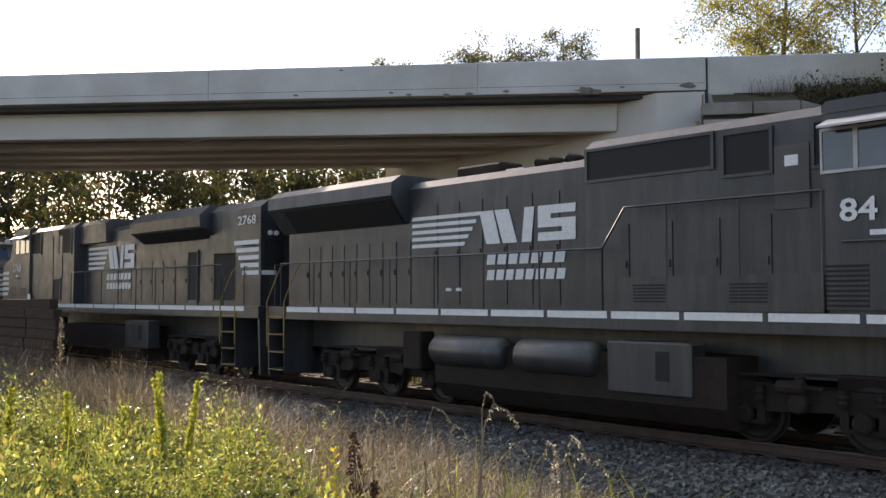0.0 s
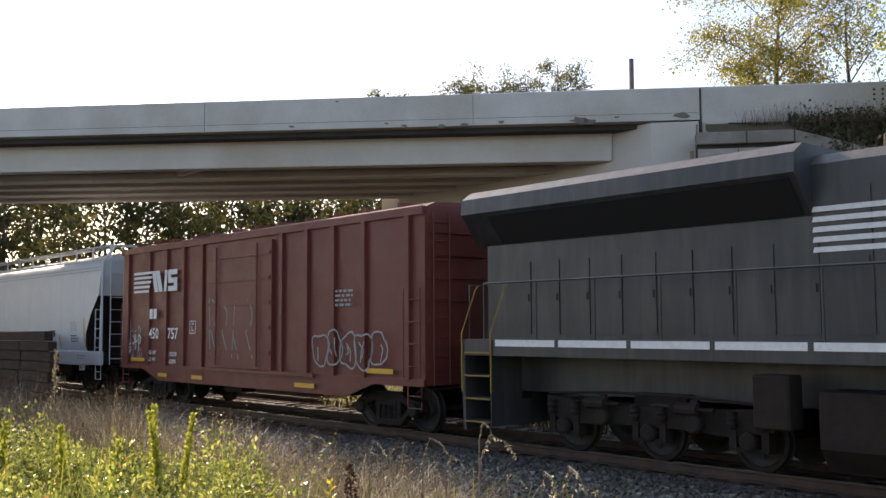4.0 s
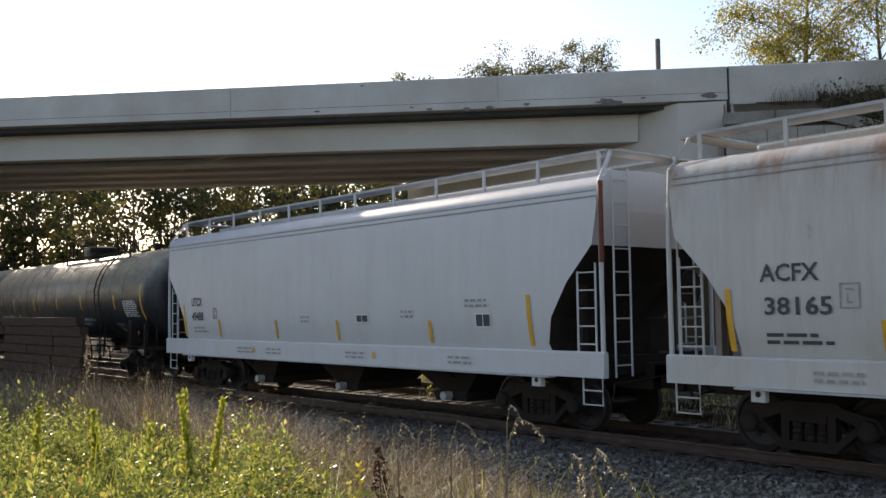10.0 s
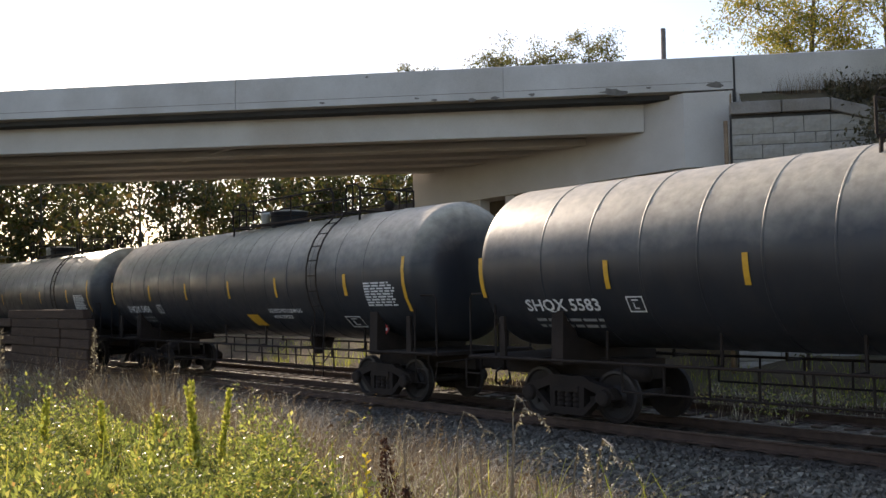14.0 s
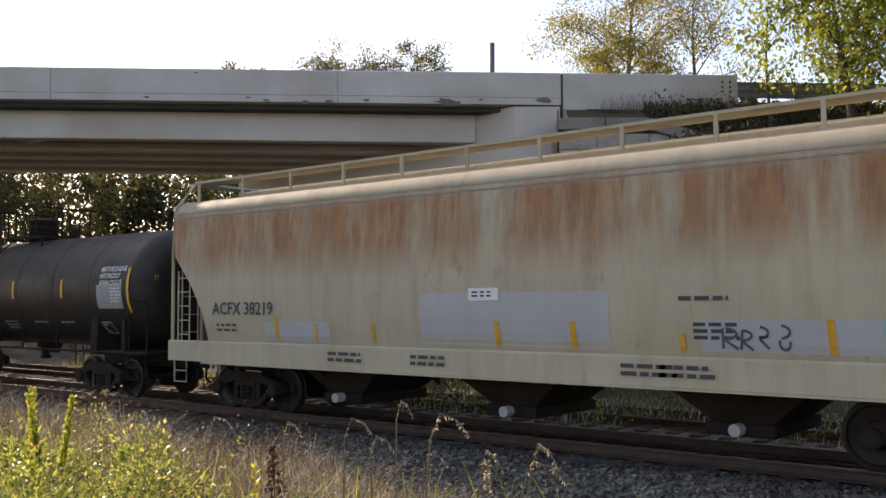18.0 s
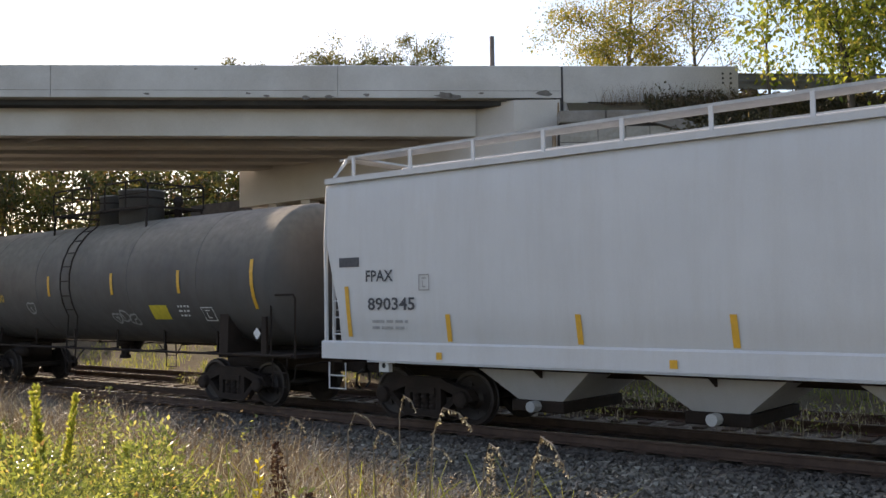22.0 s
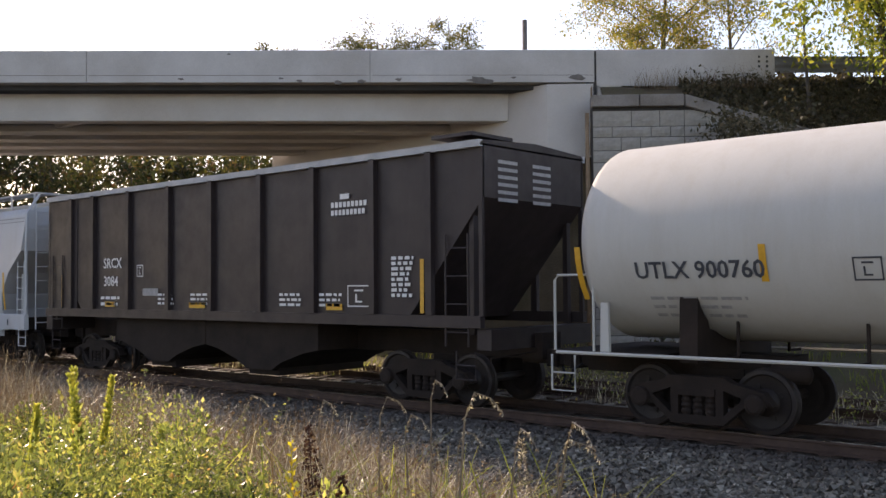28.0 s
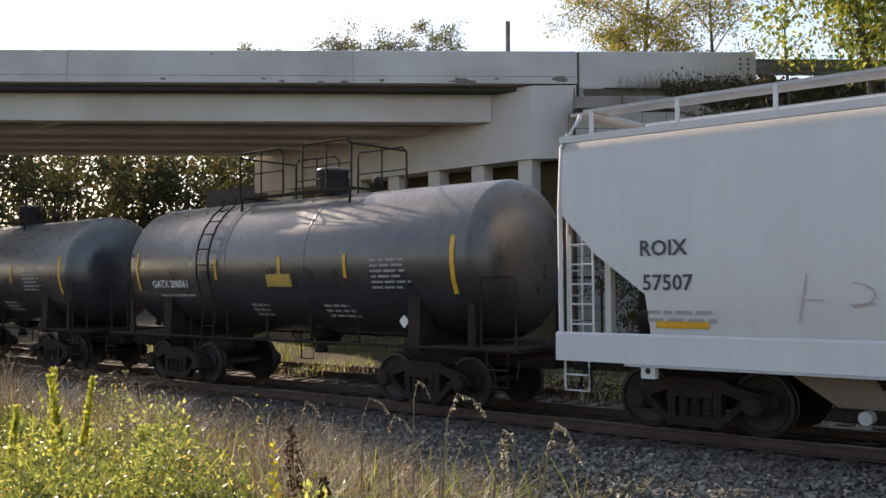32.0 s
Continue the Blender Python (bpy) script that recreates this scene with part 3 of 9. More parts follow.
def bridge():
    br = thing("road_bridge", "weathered concrete girder road bridge over the railway tracks", "bridge")
    end = 60.0
    part("deck", bridge_prism(bmesh.new(), [(0.10, 8.10), (0.10, 8.24), (12.8, 8.24), (12.8, 8.10), (11.6, 7.94), (1.3, 7.94)], 0.02, end), M["concrete"], br, "concrete deck slab with overhang")
    # parapets cast in lengths with open joints between them
    prof = [(0.0, 8.06), (0.0, 9.0), (0.06, 9.03), (0.40, 9.03), (0.46, 9.0), (0.62, 8.25), (0.62, 8.2), (0.12, 8.2), (0.12, 8.06)]
    cuts = [0.03, 6.64, 15.12, 23.6, 32.1, 40.6, end]
    for a, b in zip(cuts, cuts[1:]):
        part("parapet", bridge_prism(bmesh.new(), prof, a + 0.012, b - 0.012), M["concrete"], br, "pale concrete parapet with a cast drip edge")
        part("parapet", bridge_prism(bmesh.new(), [(12.9 - w, z) for w, z in prof], a + 0.012, b - 0.012), M["concrete"], br)
        part("chamfer_line", bridge_prism(bmesh.new(), [(-0.006, 8.262), (-0.006, 8.276), (0.004, 8.276), (0.004, 8.262)], a + 0.05, b - 0.05), M["stain"], br, "dark construction joint line")
    # girders
    gp = [(-0.45, 7.84), (0.45, 7.84), (0.45, 7.72), (0.16, 7.58), (0.16, 7.2), (0.34, 7.08), (0.34, 6.885), (0.31, 6.86), (-0.31, 6.86), (-0.34, 6.885), (-0.34, 7.08), (-0.16, 7.2), (-0.16, 7.58), (-0.45, 7.72)]
    for w in (1.75, 4.1, 6.45, 8.8, 11.15):
        if w == 1.75:
            pts = [(w - 0.45, 7.96), (w + 0.45, 7.96), (w + 0.45, 7.9), (w + 0.2, 7.8), (w + 0.2, 7.4), (w + 0.36, 7.28), (w + 0.36, 7.07), (w - 0.36, 7.07), (w - 0.38, 7.1), (w - 0.38, 7.2), (w - 0.40, 7.8)]
        else:
            pts = [(w + a * 1.3, z + 0.12) for a, z in gp]
        part("girder", bridge_prism(bmesh.new(), pts, 1.5, end), M["girder"], br, "long precast concrete girder")
    for u in (14.0, 26.0):
        part("cross_diaphragm", bridge_prism(bmesh.new(), [(1.9, 7.84), (11.2, 7.84), (11.2, 7.1), (1.9, 7.1)], u, u + 0.25), M["girder"], br)
    # end block across the whole width, on stub piles
    bm = bmesh.new()
    zt = 8.02
    b0, b1 = bp(0.06, 0.02, 0), bp(1.42, 0.02, 0)
    v = [bm.verts.new(p) for p in ((b0[0], b0[1], 5.86), (b1[0], b1[1], 5.86), (b1[0] - 12.7, b1[1], 5.72), (b0[0] - 12.7, b0[1], 5.72), (b0[0], b0[1], zt), (b1[0], b1[1], zt), (b1[0] - 12.7, b1[1], zt - 0.1), (b0[0] - 12.7, b0[1], zt - 0.1))]
    for f in ((0, 1, 2, 3), (4, 7, 6, 5), (0, 4, 5, 1), (1, 5, 6, 2), (2, 6, 7, 3), (3, 7, 4, 0)):
        bm.faces.new([v[i] for i in f])
    part("end_block", bm, M["girder"], br, "concrete end diaphragm seated on short columns")
    for k in range(7):
        x = -16.9 - 1.78 * k
        part("stub_column", bevelled(x - 0.25, x + 0.25, 23.0, 23.5, 4.0, 5.9, 0.03, 1), M["girder"], br, "short square concrete column")
    # rusty water stain strip beside the joint and a few dark blotches
    rnd = random.Random(2)
    for u, z, r in ((3.5, 8.12, 0.17), (3.2, 8.1, 0.12), (0.55, 8.19, 0.13), (8.74, 8.1, 0.06), (5.8, 8.14, 0.07), (2.4, 8.2, 0.05), (12.3, 8.16, 0.06), (9.3, 8.17, 0.05), (10.86, 8.9, 0.04), (6.9, 8.08, 0.09), (7.6, 8.06, 0.1)):
        bm = bmesh.new()
        c = [bp(u + r * 1.6 * rnd.uniform(0.6, 1.3) * math.cos(a), -0.012, z + r * rnd.uniform(0.35, 0.9) * math.sin(a)) for a in np.linspace(0, 6.28, 12)[:-1]]
        bm.faces.new([bm.verts.new(p) for p in c])
        part("stain", bm, M["stain"], br, "dark stain on the concrete")
    for u, w in ((0.1, 0.09),):
        bm = bmesh.new()
        bm.faces.new([bm.verts.new(bp(a, 0.008, b)) for a, b in ((u, 5.95), (u + w, 5.9), (u + w * 0.6, 7.9), (u, 7.95))])
        part("stain", bm, M["ruststain"], br, "rusty streak of run-off water")
    return br


bridge()


def wing_parapet():
    """The parapet on the approach, past the open joint, with bolt holes at its end."""
    ob = thing("approach_parapet", "concrete approach parapet past the open bridge joint", "parapet")
    prof = [(0.0, 7.95), (0.0, 9.0), (0.06, 9.03), (0.42, 9.03), (0.48, 9.0), (0.60, 8.25), (0.60, 7.95)]
    part("wall", bridge_prism(bmesh.new(), prof, -0.05, -5.2), M["concrete"], ob)
    part("wall_foot", bridge_prism(bmesh.new(), [(0.02, 7.0), (0.02, 7.95), (0.5, 7.95), (0.5, 7.0)], -0.12, -0.75), M["concrete"], ob)
    part("joint_filler", bridge_prism(bmesh.new(), [(0.04, 7.1), (0.04, 8.99), (0.4, 8.99), (0.4, 7.1)], 0.02, -0.05), M["joint"], ob, "black open expansion joint")
    for u in (-4.95, -4.72):
        for z in (8.52, 8.66, 8.80):
            bm = lathe(bmesh.new(), [(0, 0.035), (0.05, 0.035)], 8, 0, 0, "y")
            o = part("bolt_hole", bm, M["joint"], ob)
            o.location = bp(u, -0.02, z)
    return ob


wing_parapet()


def guardrail():
    g = thing("guardrail", "galvanised steel guardrail on timber posts beside the road", "guardrail")
    w = [(0.0, 8.42), (0.06, 8.46), (0.06, 8.52), (0.0, 8.57), (0.06, 8.62), (0.06, 8.68), (0.0, 8.72), (0.03, 8.72), (0.09, 8.69), (0.09, 8.61), (0.03, 8.57), (0.09, 8.53), (0.09, 8.45), (0.03, 8.42)]
    part("beam", bridge_prism(bmesh.new(), [(a, 8.57 + (z - 8.57) * 1.6) for a, z in w], -5.0, -30), M["backlitgalv"], g, "corrugated steel beam")
    for k in range(14):
        u = -5.7 - 1.7 * k
        bm = bmesh.new()
        bridge_prism(bm, [(0.12, 7.6), (0.12, 8.74), (0.42, 8.74), (0.42, 7.6)], u, u - 0.18)
        part("post", bm, M["post"], g, "weathered timber guardrail post")
    return g


guardrail()


def road():
    bm = bridge_prism(bmesh.new(), [(0.5, 7.9), (0.5, 8.28), (12.4, 8.28), (12.4, 7.9)], 60, -90)
    setting(part("road", bm, M["asphalt"]), "asphalt road over the bridge", "road")
    p = tube(bmesh.new(), [(-22.3, 29.55, 1.0), (-22.28, 29.55, 7.0), (-22.26, 29.55, 12.35)], 0.11, 8, 0.095)
    ob = part("utility_post", p, M["post"], smooth=True)
    tagged(ob, "weathered grey wooden post beyond the bridge parapet", "post")


road()


def retaining_wall():
    """Block-faced wall under and beside the bridge end, with its stepped wing."""
    wall = thing("retaining_wall", "grey block-faced retaining wall with a concrete coping", "retaining wall")
    part("backing", boxes((-34, -15.4, 24.1, 24.6, -0.5, 6.2)), M["joint"], wall, "dark backing of the wall")
    wx, wy, flat_run, fall = -14.78, 23.26, 2.17, 0.30

    def top(s):
        return 7.5 - fall * max(0.0, s - flat_run)

    def along(s, o):
        return wx + 0.7716 * s - o * 0.636, wy + 0.6361 * s + o * 0.7716

    bm = bmesh.new()
    pts = [(-0.42, -0.5), (12.5, -0.5), (12.5, top(12.5) - 0.3), (flat_run, 7.2), (-0.42, 7.2)]
    a, b = ([bm.verts.new((*along(s, o), z)) for s, z in pts] for o in (0.10, 0.5))
    for i in range(5):
        bm.faces.new((a[i], a[(i + 1) % 5], b[(i + 1) % 5], b[i]))
    bm.faces.new(a)
    bm.faces.new(b[::-1])
    part("backing", bm, M["joint"], wall)
    # coping blocks, level at first and then down the slope
    cuts = [-0.45, 0.9, flat_run] + [flat_run + 1.5 * k for k in range(1, 7)]
    for s0, s1 in zip(cuts, cuts[1:]):
        bm = bmesh.new()
        v = [bm.verts.new((*along(s, o), top(s) + h)) for s in (s0 + 0.012, s1 - 0.012) for o in (-0.07, 0.5) for h in (-0.34, 0.0)]
        for f in ((0, 1, 3, 2), (4, 6, 7, 5), (0, 4, 5, 1), (2, 3, 7, 6), (0, 2, 6, 4), (1, 5, 7, 3)):
            bm.faces.new([v[i] for i in f])
        bmesh.ops.bevel(bm, geom=list(bm.edges), offset=0.02, segments=1, affect="EDGES")
        part("coping", bm, M["coping"], wall, "concrete coping block")
    # face panels, each one rough block with bevelled edges
    rnd = random.Random(11)

    def panel(x, y, z, w, h, ang, s0=None):
        bm = bmesh.new()
        nx, nz = max(3, int(w / 0.22)), 3
        sh = rnd.uniform(0, 50)
        g = []
        for i in range(nx + 1):
            row = []
            for j in range(nz + 1):
                edge = i in (0, nx) or j in (0, nz)
                d = 0.0 if edge else 0.035 + 0.03 * noise.noise((i * 0.8 + sh, j * 0.8, sh))
                lim = 99.0 if s0 is None else max(0.02, top(s0 + w * i / nx) - 0.345 - z)
                row.append(bm.verts.new((0.008 + (w - 0.016) * i / nx, -d, min(0.008 + (h - 0.016) * j / nz, lim))))
            g.append(row)
        for i in range(nx):
            for j in range(nz):
                bm.faces.new((g[i][j], g[i + 1][j], g[i + 1][j + 1], g[i][j + 1]))
        ob = part("panel", bm, M["panel"], wall)
        ob.matrix_basis = pose(x, y, z, 0, 0, ang)

    z = 0.0
    row = 0
    while z < 7.1:
        h = (0.38, 0.30, 0.46, 0.34)[row % 4]
        h = min(h, 7.16 - z)
        s = -0.42
        while s < 12.0:
            w = rnd.choice((0.55, 0.8, 1.1, 1.5))
            if s < flat_run < s + w + 0.3:
                w = flat_run - s
            if top(s) - 0.35 - z > 0.1:
                panel(*along(s, 0.06), z, w, h, math.degrees(math.atan2(0.6361, 0.7716)), s)
            s += w
        if z < 5.8:
            x = -30.0
            while x < -15.5:
                w = min(1.5, -15.37 - x)
                panel(x, 24.08, z, w, min(h, 6.0 - z), 0)
                x += w
        z += h
        row += 1
    bm = tube(bmesh.new(), [(-15.25, 22.92, -0.2), (-15.25, 22.92, 7.0)], 0.06, 8)
    part("drain_pipe", bm, M["ruststain"], wall, "rusty drain pipe beside the end block", True)
    return wall


retaining_wall()


def embankment_z(s, v):
    """Fill height: s metres along the approach from the joint, v metres out from the parapet line."""
    cop = np.interp(s, [-6, 2.4, 12.5, 20, 60], [7.3, 7.3, 4.4, 2.6, 2.0])
    if v <= 0.85:
        return 7.95 + (cop - 7.95) * max(0, v) / 0.85
    if s < 12:
        return 0.2
    return max(0.2, cop - 0.55 * (v - 0.85))


def embankment():
    bm = bmesh.new()
    ss = np.r_[np.arange(0.1, 12, 0.7), np.arange(12, 70, 2.0)]
    vs = np.r_[-0.3, 0.1, 0.35, 0.6, 0.72]
    g = []
    for s in ss:
        g.append([bm.verts.new((JX - DX * s + 0.636 * v, JY - DY * s - 0.7716 * v, embankment_z(s, v) + 0.1 * noise.noise((s, v * 2, 0)) - (0.2 if v > 0.7 else 0))) for v in vs])
    for a, b in zip(g, g[1:]):
        for j in range(len(vs) - 1):
            bm.faces.new((a[j], b[j], b[j + 1], a[j + 1]))
    setting(part("embankment", bm, M["soil"], smooth=True), "overgrown road embankment behind the retaining wall", "embankment")
    bm = bmesh.new()
    g = []
    for s in np.arange(11.8, 70, 2.0):
        g.append([bm.verts.new((JX - DX * s + 0.636 * v, JY - DY * s - 0.7716 * v, embankment_z(s + 0.21, v) + 0.25 * noise.noise((s * 0.4, v * 0.5, 4)) - (0.5 if v > 9 else 0))) for v in (0.8, 2, 4, 6, 8, 10)])
    for a, b in zip(g, g[1:]):
        for j in range(5):
            bm.faces.new((a[j], b[j], b[j + 1], a[j + 1]))
    setting(part("embankment_slope", bm, M["soil"], smooth=True), "grassy embankment slope falling to the railway", "embankment")
    # fill behind the wall under the road, on both ends
    bm = bridge_prism(bmesh.new(), [(0.3, -0.5), (0.3, 7.9), (12.6, 7.9), (12.6, -0.5)], -0.3, -90)
    setting(part("road_fill", bm, M["soil"]), "earth fill under the approach road", "embankment")


embankment()


def timber_wall():
    t = thing("timber_crib", "low crib wall of dark rotting timbers beside the track", "timber wall")
    rnd = random.Random(4)
    first = None
    for row in range(10):
        z = -0.95 + 0.305 * row
        n = 3 if row % 2 else 4
        x = -28.9 - (0.25 if row == 9 else 0.0) + (0.2 if row in (6, 7) else 0) + rnd.uniform(-0.08, 0.05)
        for k in range(n):
            ln = 2.6
            if first is None:
                first = part("timber", bevelled(-2.58, 0, -0.13, 0.13, 0.0, 0.29, 0.02, 1), M["oldtie"], t)
                ob = first
            else:
                ob = new("timber", first.data)
                ob.parent = t
            ob.location = (x, 10.3 + rnd.uniform(-0.03, 0.03), z)
            ob.rotation_euler = (0, 0, rnd.uniform(-0.01, 0.01))
            x -= ln
    return t


timber_wall()

# ---- train: shared pieces ----
TRAIN, WHEELSETS = [], []


def flat(y):
    return lambda z: y


def roundside(r, cz):
    return lambda z: -math.sqrt(max(0.0, r * r - (z - cz) ** 2))


def sideprof(pts):
    ys, zs = [p[0] for p in pts], [p[1] for p in pts]
    return lambda z: -float(np.interp(z, zs, ys))


def patch(bm, surf, x0, x1, z0, z1, lean=0.0, off=0.014, rows=4):
    """A flat mark laid on a car's side, following its curve."""
    prev = None
    for k in range(rows + 1):
        z = z0 + (z1 - z0) * k / rows
        y, dx = surf(z) - off, lean * (z - z0)
        row = bm.verts.new((x0 + dx, y, z)), bm.verts.new((x1 + dx, y, z))
        if prev:
            bm.faces.new((prev[0], prev[1], row[1], row[0]))
        prev = row
    return bm


def word(parent, surf, s, x, z, size, mat="decal", name="lettering", label="", off=0.016, wide=1.0):
    pts, faces = letters(s, size)
    me = bpy.data.meshes.new(name)
    me.from_pydata([(x + px * wide, surf(z + py) - off, z + py) for px, py in pts], [], faces)
    return link_mesh(name, me, M[mat], parent, label)


def end_word(parent, s, x, y, z, size, mat="decal"):
    pts, faces = letters(s, size)
    me = bpy.data.meshes.new("lettering")
    me.from_pydata([(x, y + px, z + py) for px, py in pts], [], faces)
    return link_mesh("lettering", me, M[mat], parent)


def lines(parent, surf, x, z, w, rows, h=0.05, gap=0.05, mat="decal", seed=0, name="stencilling"):
    """Small unreadable stencilling: rows of short bars."""
    rnd = random.Random(seed + int(x * 10))
    bm = bmesh.new()
    for r in range(rows):
        zz, xx, stop = z - r * (h + gap), x, x + w * rnd.uniform(0.75, 1.0)
        while xx < stop:
            ww = rnd.uniform(0.12, 0.3) * min(1.0, w)
            patch(bm, surf, xx, min(xx + ww, stop), zz, zz + h, rows=1)
            xx += ww + 0.05
    return tagged(part(name, bm, M[mat], parent), kind="stuff")


def strips(parent, surf, rows, mat="yellow", lean=0.0):
    for x0, x1, z0, z1 in rows:
        part("reflector_strip", patch(bmesh.new(), surf, x0, x1, z0, z1, lean), M[mat], parent, "yellow reflective strip")


def sticker(parent, surf, x, z, w, h, mat="dark", frame_mat="placard"):
    p = part("data_panel", patch(bmesh.new(), surf, x, x + w, z, z + h, off=0.013), M[mat], parent, "small dark data panel")
    bm = bmesh.new()
    t = 0.02
    for a in ((x, x + w, z, z + t), (x, x + w, z + h - t, z + h), (x, x + t, z + t, z + h - t), (x + w - t, x + w, z + t, z + h - t), (x + w * 0.48, x + w * 0.52, z + t, z + h - t)):
        patch(bm, surf, *a, off=0.018, rows=1)
    part("panel_frame", bm, M[frame_mat], p)
    return p


def ring_mark(parent, surf, x, z, w, h, mat="decal"):
    bm = bmesh.new()
    t = 0.022
    for a in ((x, x + w, z, z + t), (x, x + w, z + h - t, z + h), (x, x + t, z + t, z + h - t), (x + w - t, x + w, z + t, z + h - t), (x + w * 0.35, x + w * 0.65, z + h * 0.2, z + h * 0.28), (x + w * 0.35, x + w * 0.42, z + h * 0.28, z + h * 0.6), (x + w * 0.3, x + w * 0.7, z + h * 0.72, z + h * 0.8)):
        patch(bm, surf, *a, rows=1)
    part("stencil_box", bm, M[mat], parent)


def scrawl(parent, surf, x0, x1, z0, z1, mat, n, seed, width=0.02):
    """Quick handwritten spray strokes that spell nothing: stems, hooks, bows and slashes."""
    rnd = random.Random(seed)
    bm = bmesh.new()
    w, h = (x1 - x0) / n, z1 - z0

    def stroke(pts, wd):
        for (ax, az), (bx, bz) in zip(pts, pts[1:]):
            d = math.hypot(bx - ax, bz - az) or 1
            nx, nz = -(bz - az) / d * wd / 2, (bx - ax) / d * wd / 2
            bm.faces.new([bm.verts.new((x, surf(z) - 0.02, z)) for x, z in ((ax + nx, az + nz), (ax - nx, az - nz), (bx - nx, bz - nz), (bx + nx, bz + nz))])

    for k in range(n):
        a, b = x0 + w * k + rnd.uniform(0, 0.15) * w, z0 + rnd.uniform(-0.08, 0.08) * h
        ww, hh, sl = w * rnd.uniform(0.5, 0.85), h * rnd.uniform(0.7, 1.0), rnd.uniform(-0.1, 0.25) * w
        for form in rnd.sample(range(5), rnd.choice((2, 2, 3))):
            if form == 0:
                stroke([(a, b), (a + sl * 0.5, b + hh * 0.5), (a + sl, b + hh)], width)
            elif form == 1:
                stroke([(a + ww * (0.1 + 0.9 * math.sin(t)), b + hh * (0.72 - 0.26 * math.cos(t))) for t in np.linspace(0.1, 3.0, 7)], width)
            elif form == 2:
                stroke([(a + ww * 0.05, b + hh * 0.5), (a + ww, b + hh * rnd.uniform(0.45, 0.6))], width)
            elif form == 3:
                stroke([(a + ww * 0.1, b + hh * 0.45), (a + ww * 0.6, b + hh * 0.2), (a + ww * 1.05, b - hh * 0.02)], width)
            else:
                stroke([(a + ww * (0.5 + 0.5 * math.cos(t)), b + hh * (0.25 + 0.26 * math.sin(t))) for t in np.linspace(2.6, 6.6, 8)], width)
    return tagged(part("graffiti", bm, M[mat], parent, "thin handwritten spray-paint strokes"), kind="stuff")


def graffiti(parent, surf, x0, x1, z0, z1, mat, n, seed, width=0.05, fill=None):
    """Rounded spray-paint letter shapes that spell nothing."""
    rnd = random.Random(seed)
    bm, bf = bmesh.new(), bmesh.new()
    w = (x1 - x0) / n

    def ribbon(pts, wd):
        for (ax, az), (bx, bz) in zip(pts, pts[1:]):
            d = math.hypot(bx - ax, bz - az) or 1
            nx, nz = -(bz - az) / d * wd / 2, (bx - ax) / d * wd / 2
            q = [(ax + nx, az + nz), (ax - nx, az - nz), (bx - nx, bz - nz), (bx + nx, bz + nz)]
            bm.faces.new([bm.verts.new((x, surf(z) - 0.02, z)) for x, z in q])

    for k in range(n):
        cx, cz = x0 + w * (k + 0.5), (z0 + z1) / 2 + rnd.uniform(-0.06, 0.06)
        a, b = w * 0.55 * rnd.uniform(0.85, 1.1), (z1 - z0) / 2 * rnd.uniform(0.8, 1.05)
        e = rnd.uniform(0.55, 0.9)
        pts = []
        for i in range(21):
            t = i * 2 * math.pi / 20
            c, s = math.cos(t), math.sin(t)
            wob = 1 + 0.13 * math.sin(3 * t + k * 2.1) + 0.06 * math.sin(5 * t + seed)
            pts.append((cx + a * wob * math.copysign(abs(c) ** e, c), cz + b * wob * math.copysign(abs(s) ** e, s)))
        ribbon(pts, width)
        if fill:
            bf.faces.new([bf.verts.new((cx + (x - cx) * 0.8, surf(cz + (z - cz) * 0.8) - 0.016, cz + (z - cz) * 0.8)) for x, z in pts[:-1]])
        for j in range(rnd.choice((1, 2))):
            xx = cx + rnd.uniform(-0.4, 0.4) * a
            ribbon([(xx, cz - b * rnd.uniform(0.2, 0.9)), (xx + rnd.uniform(-0.1, 0.1), cz), (xx + rnd.uniform(-0.15, 0.15), cz + b * rnd.uniform(0.1, 0.6))], width * 0.9)
    g = part("graffiti", bm, M[mat], parent, "looping spray-paint scrawl")
    if fill:
        part("graffiti_fill", bf, M[fill], g)
    elif bf:
        bf.free()


# ---- running gear, built once ----


def wheelset_mesh():
    bm = bmesh.new()
    for s in (-1, 1):
        prof = [(s * 0.69, 0.10), (s * 0.69, 0.30), (s * 0.665, 0.39), (s * 0.66, 0.478), (s * 0.69, 0.482), (s * 0.705, 0.460), (s * 0.80, 0.455), (s * 0.81, 0.40), (s * 0.775, 0.37), (s * 0.745, 0.2), (s * 0.80, 0.14), (s * 0.80, 0.085)]
        lathe(bm, prof, 24, 0, 0, "y")
        for k in range(4):
            t = k * math.pi / 2 + 0.4
            box(bm, 0.24 * math.cos(t) - 0.035, 0.24 * math.cos(t) + 0.035, s * 0.752 - 0.02, s * 0.752 + 0.02, 0.24 * math.sin(t) - 0.035, 0.24 * math.sin(t) + 0.035)
    lathe(bm, [(-1.0, 0.075), (1.0, 0.075)], 10, 0, 0, "y")
    bmesh.ops.recalc_face_normals(bm, faces=bm.faces)
    me = bpy.data.meshes.new("wheelset")
    bm.to_mesh(me)
    bm.free()
    me.materials.append(M["wheel"])
    return me


def mesh_of(bm, mat, name):
    bmesh.ops.recalc_face_normals(bm, faces=bm.faces)
    me = bpy.data.meshes.new(name)
    bm.to_mesh(me)
    bm.free()
    me.materials.append(M[mat])
    return me


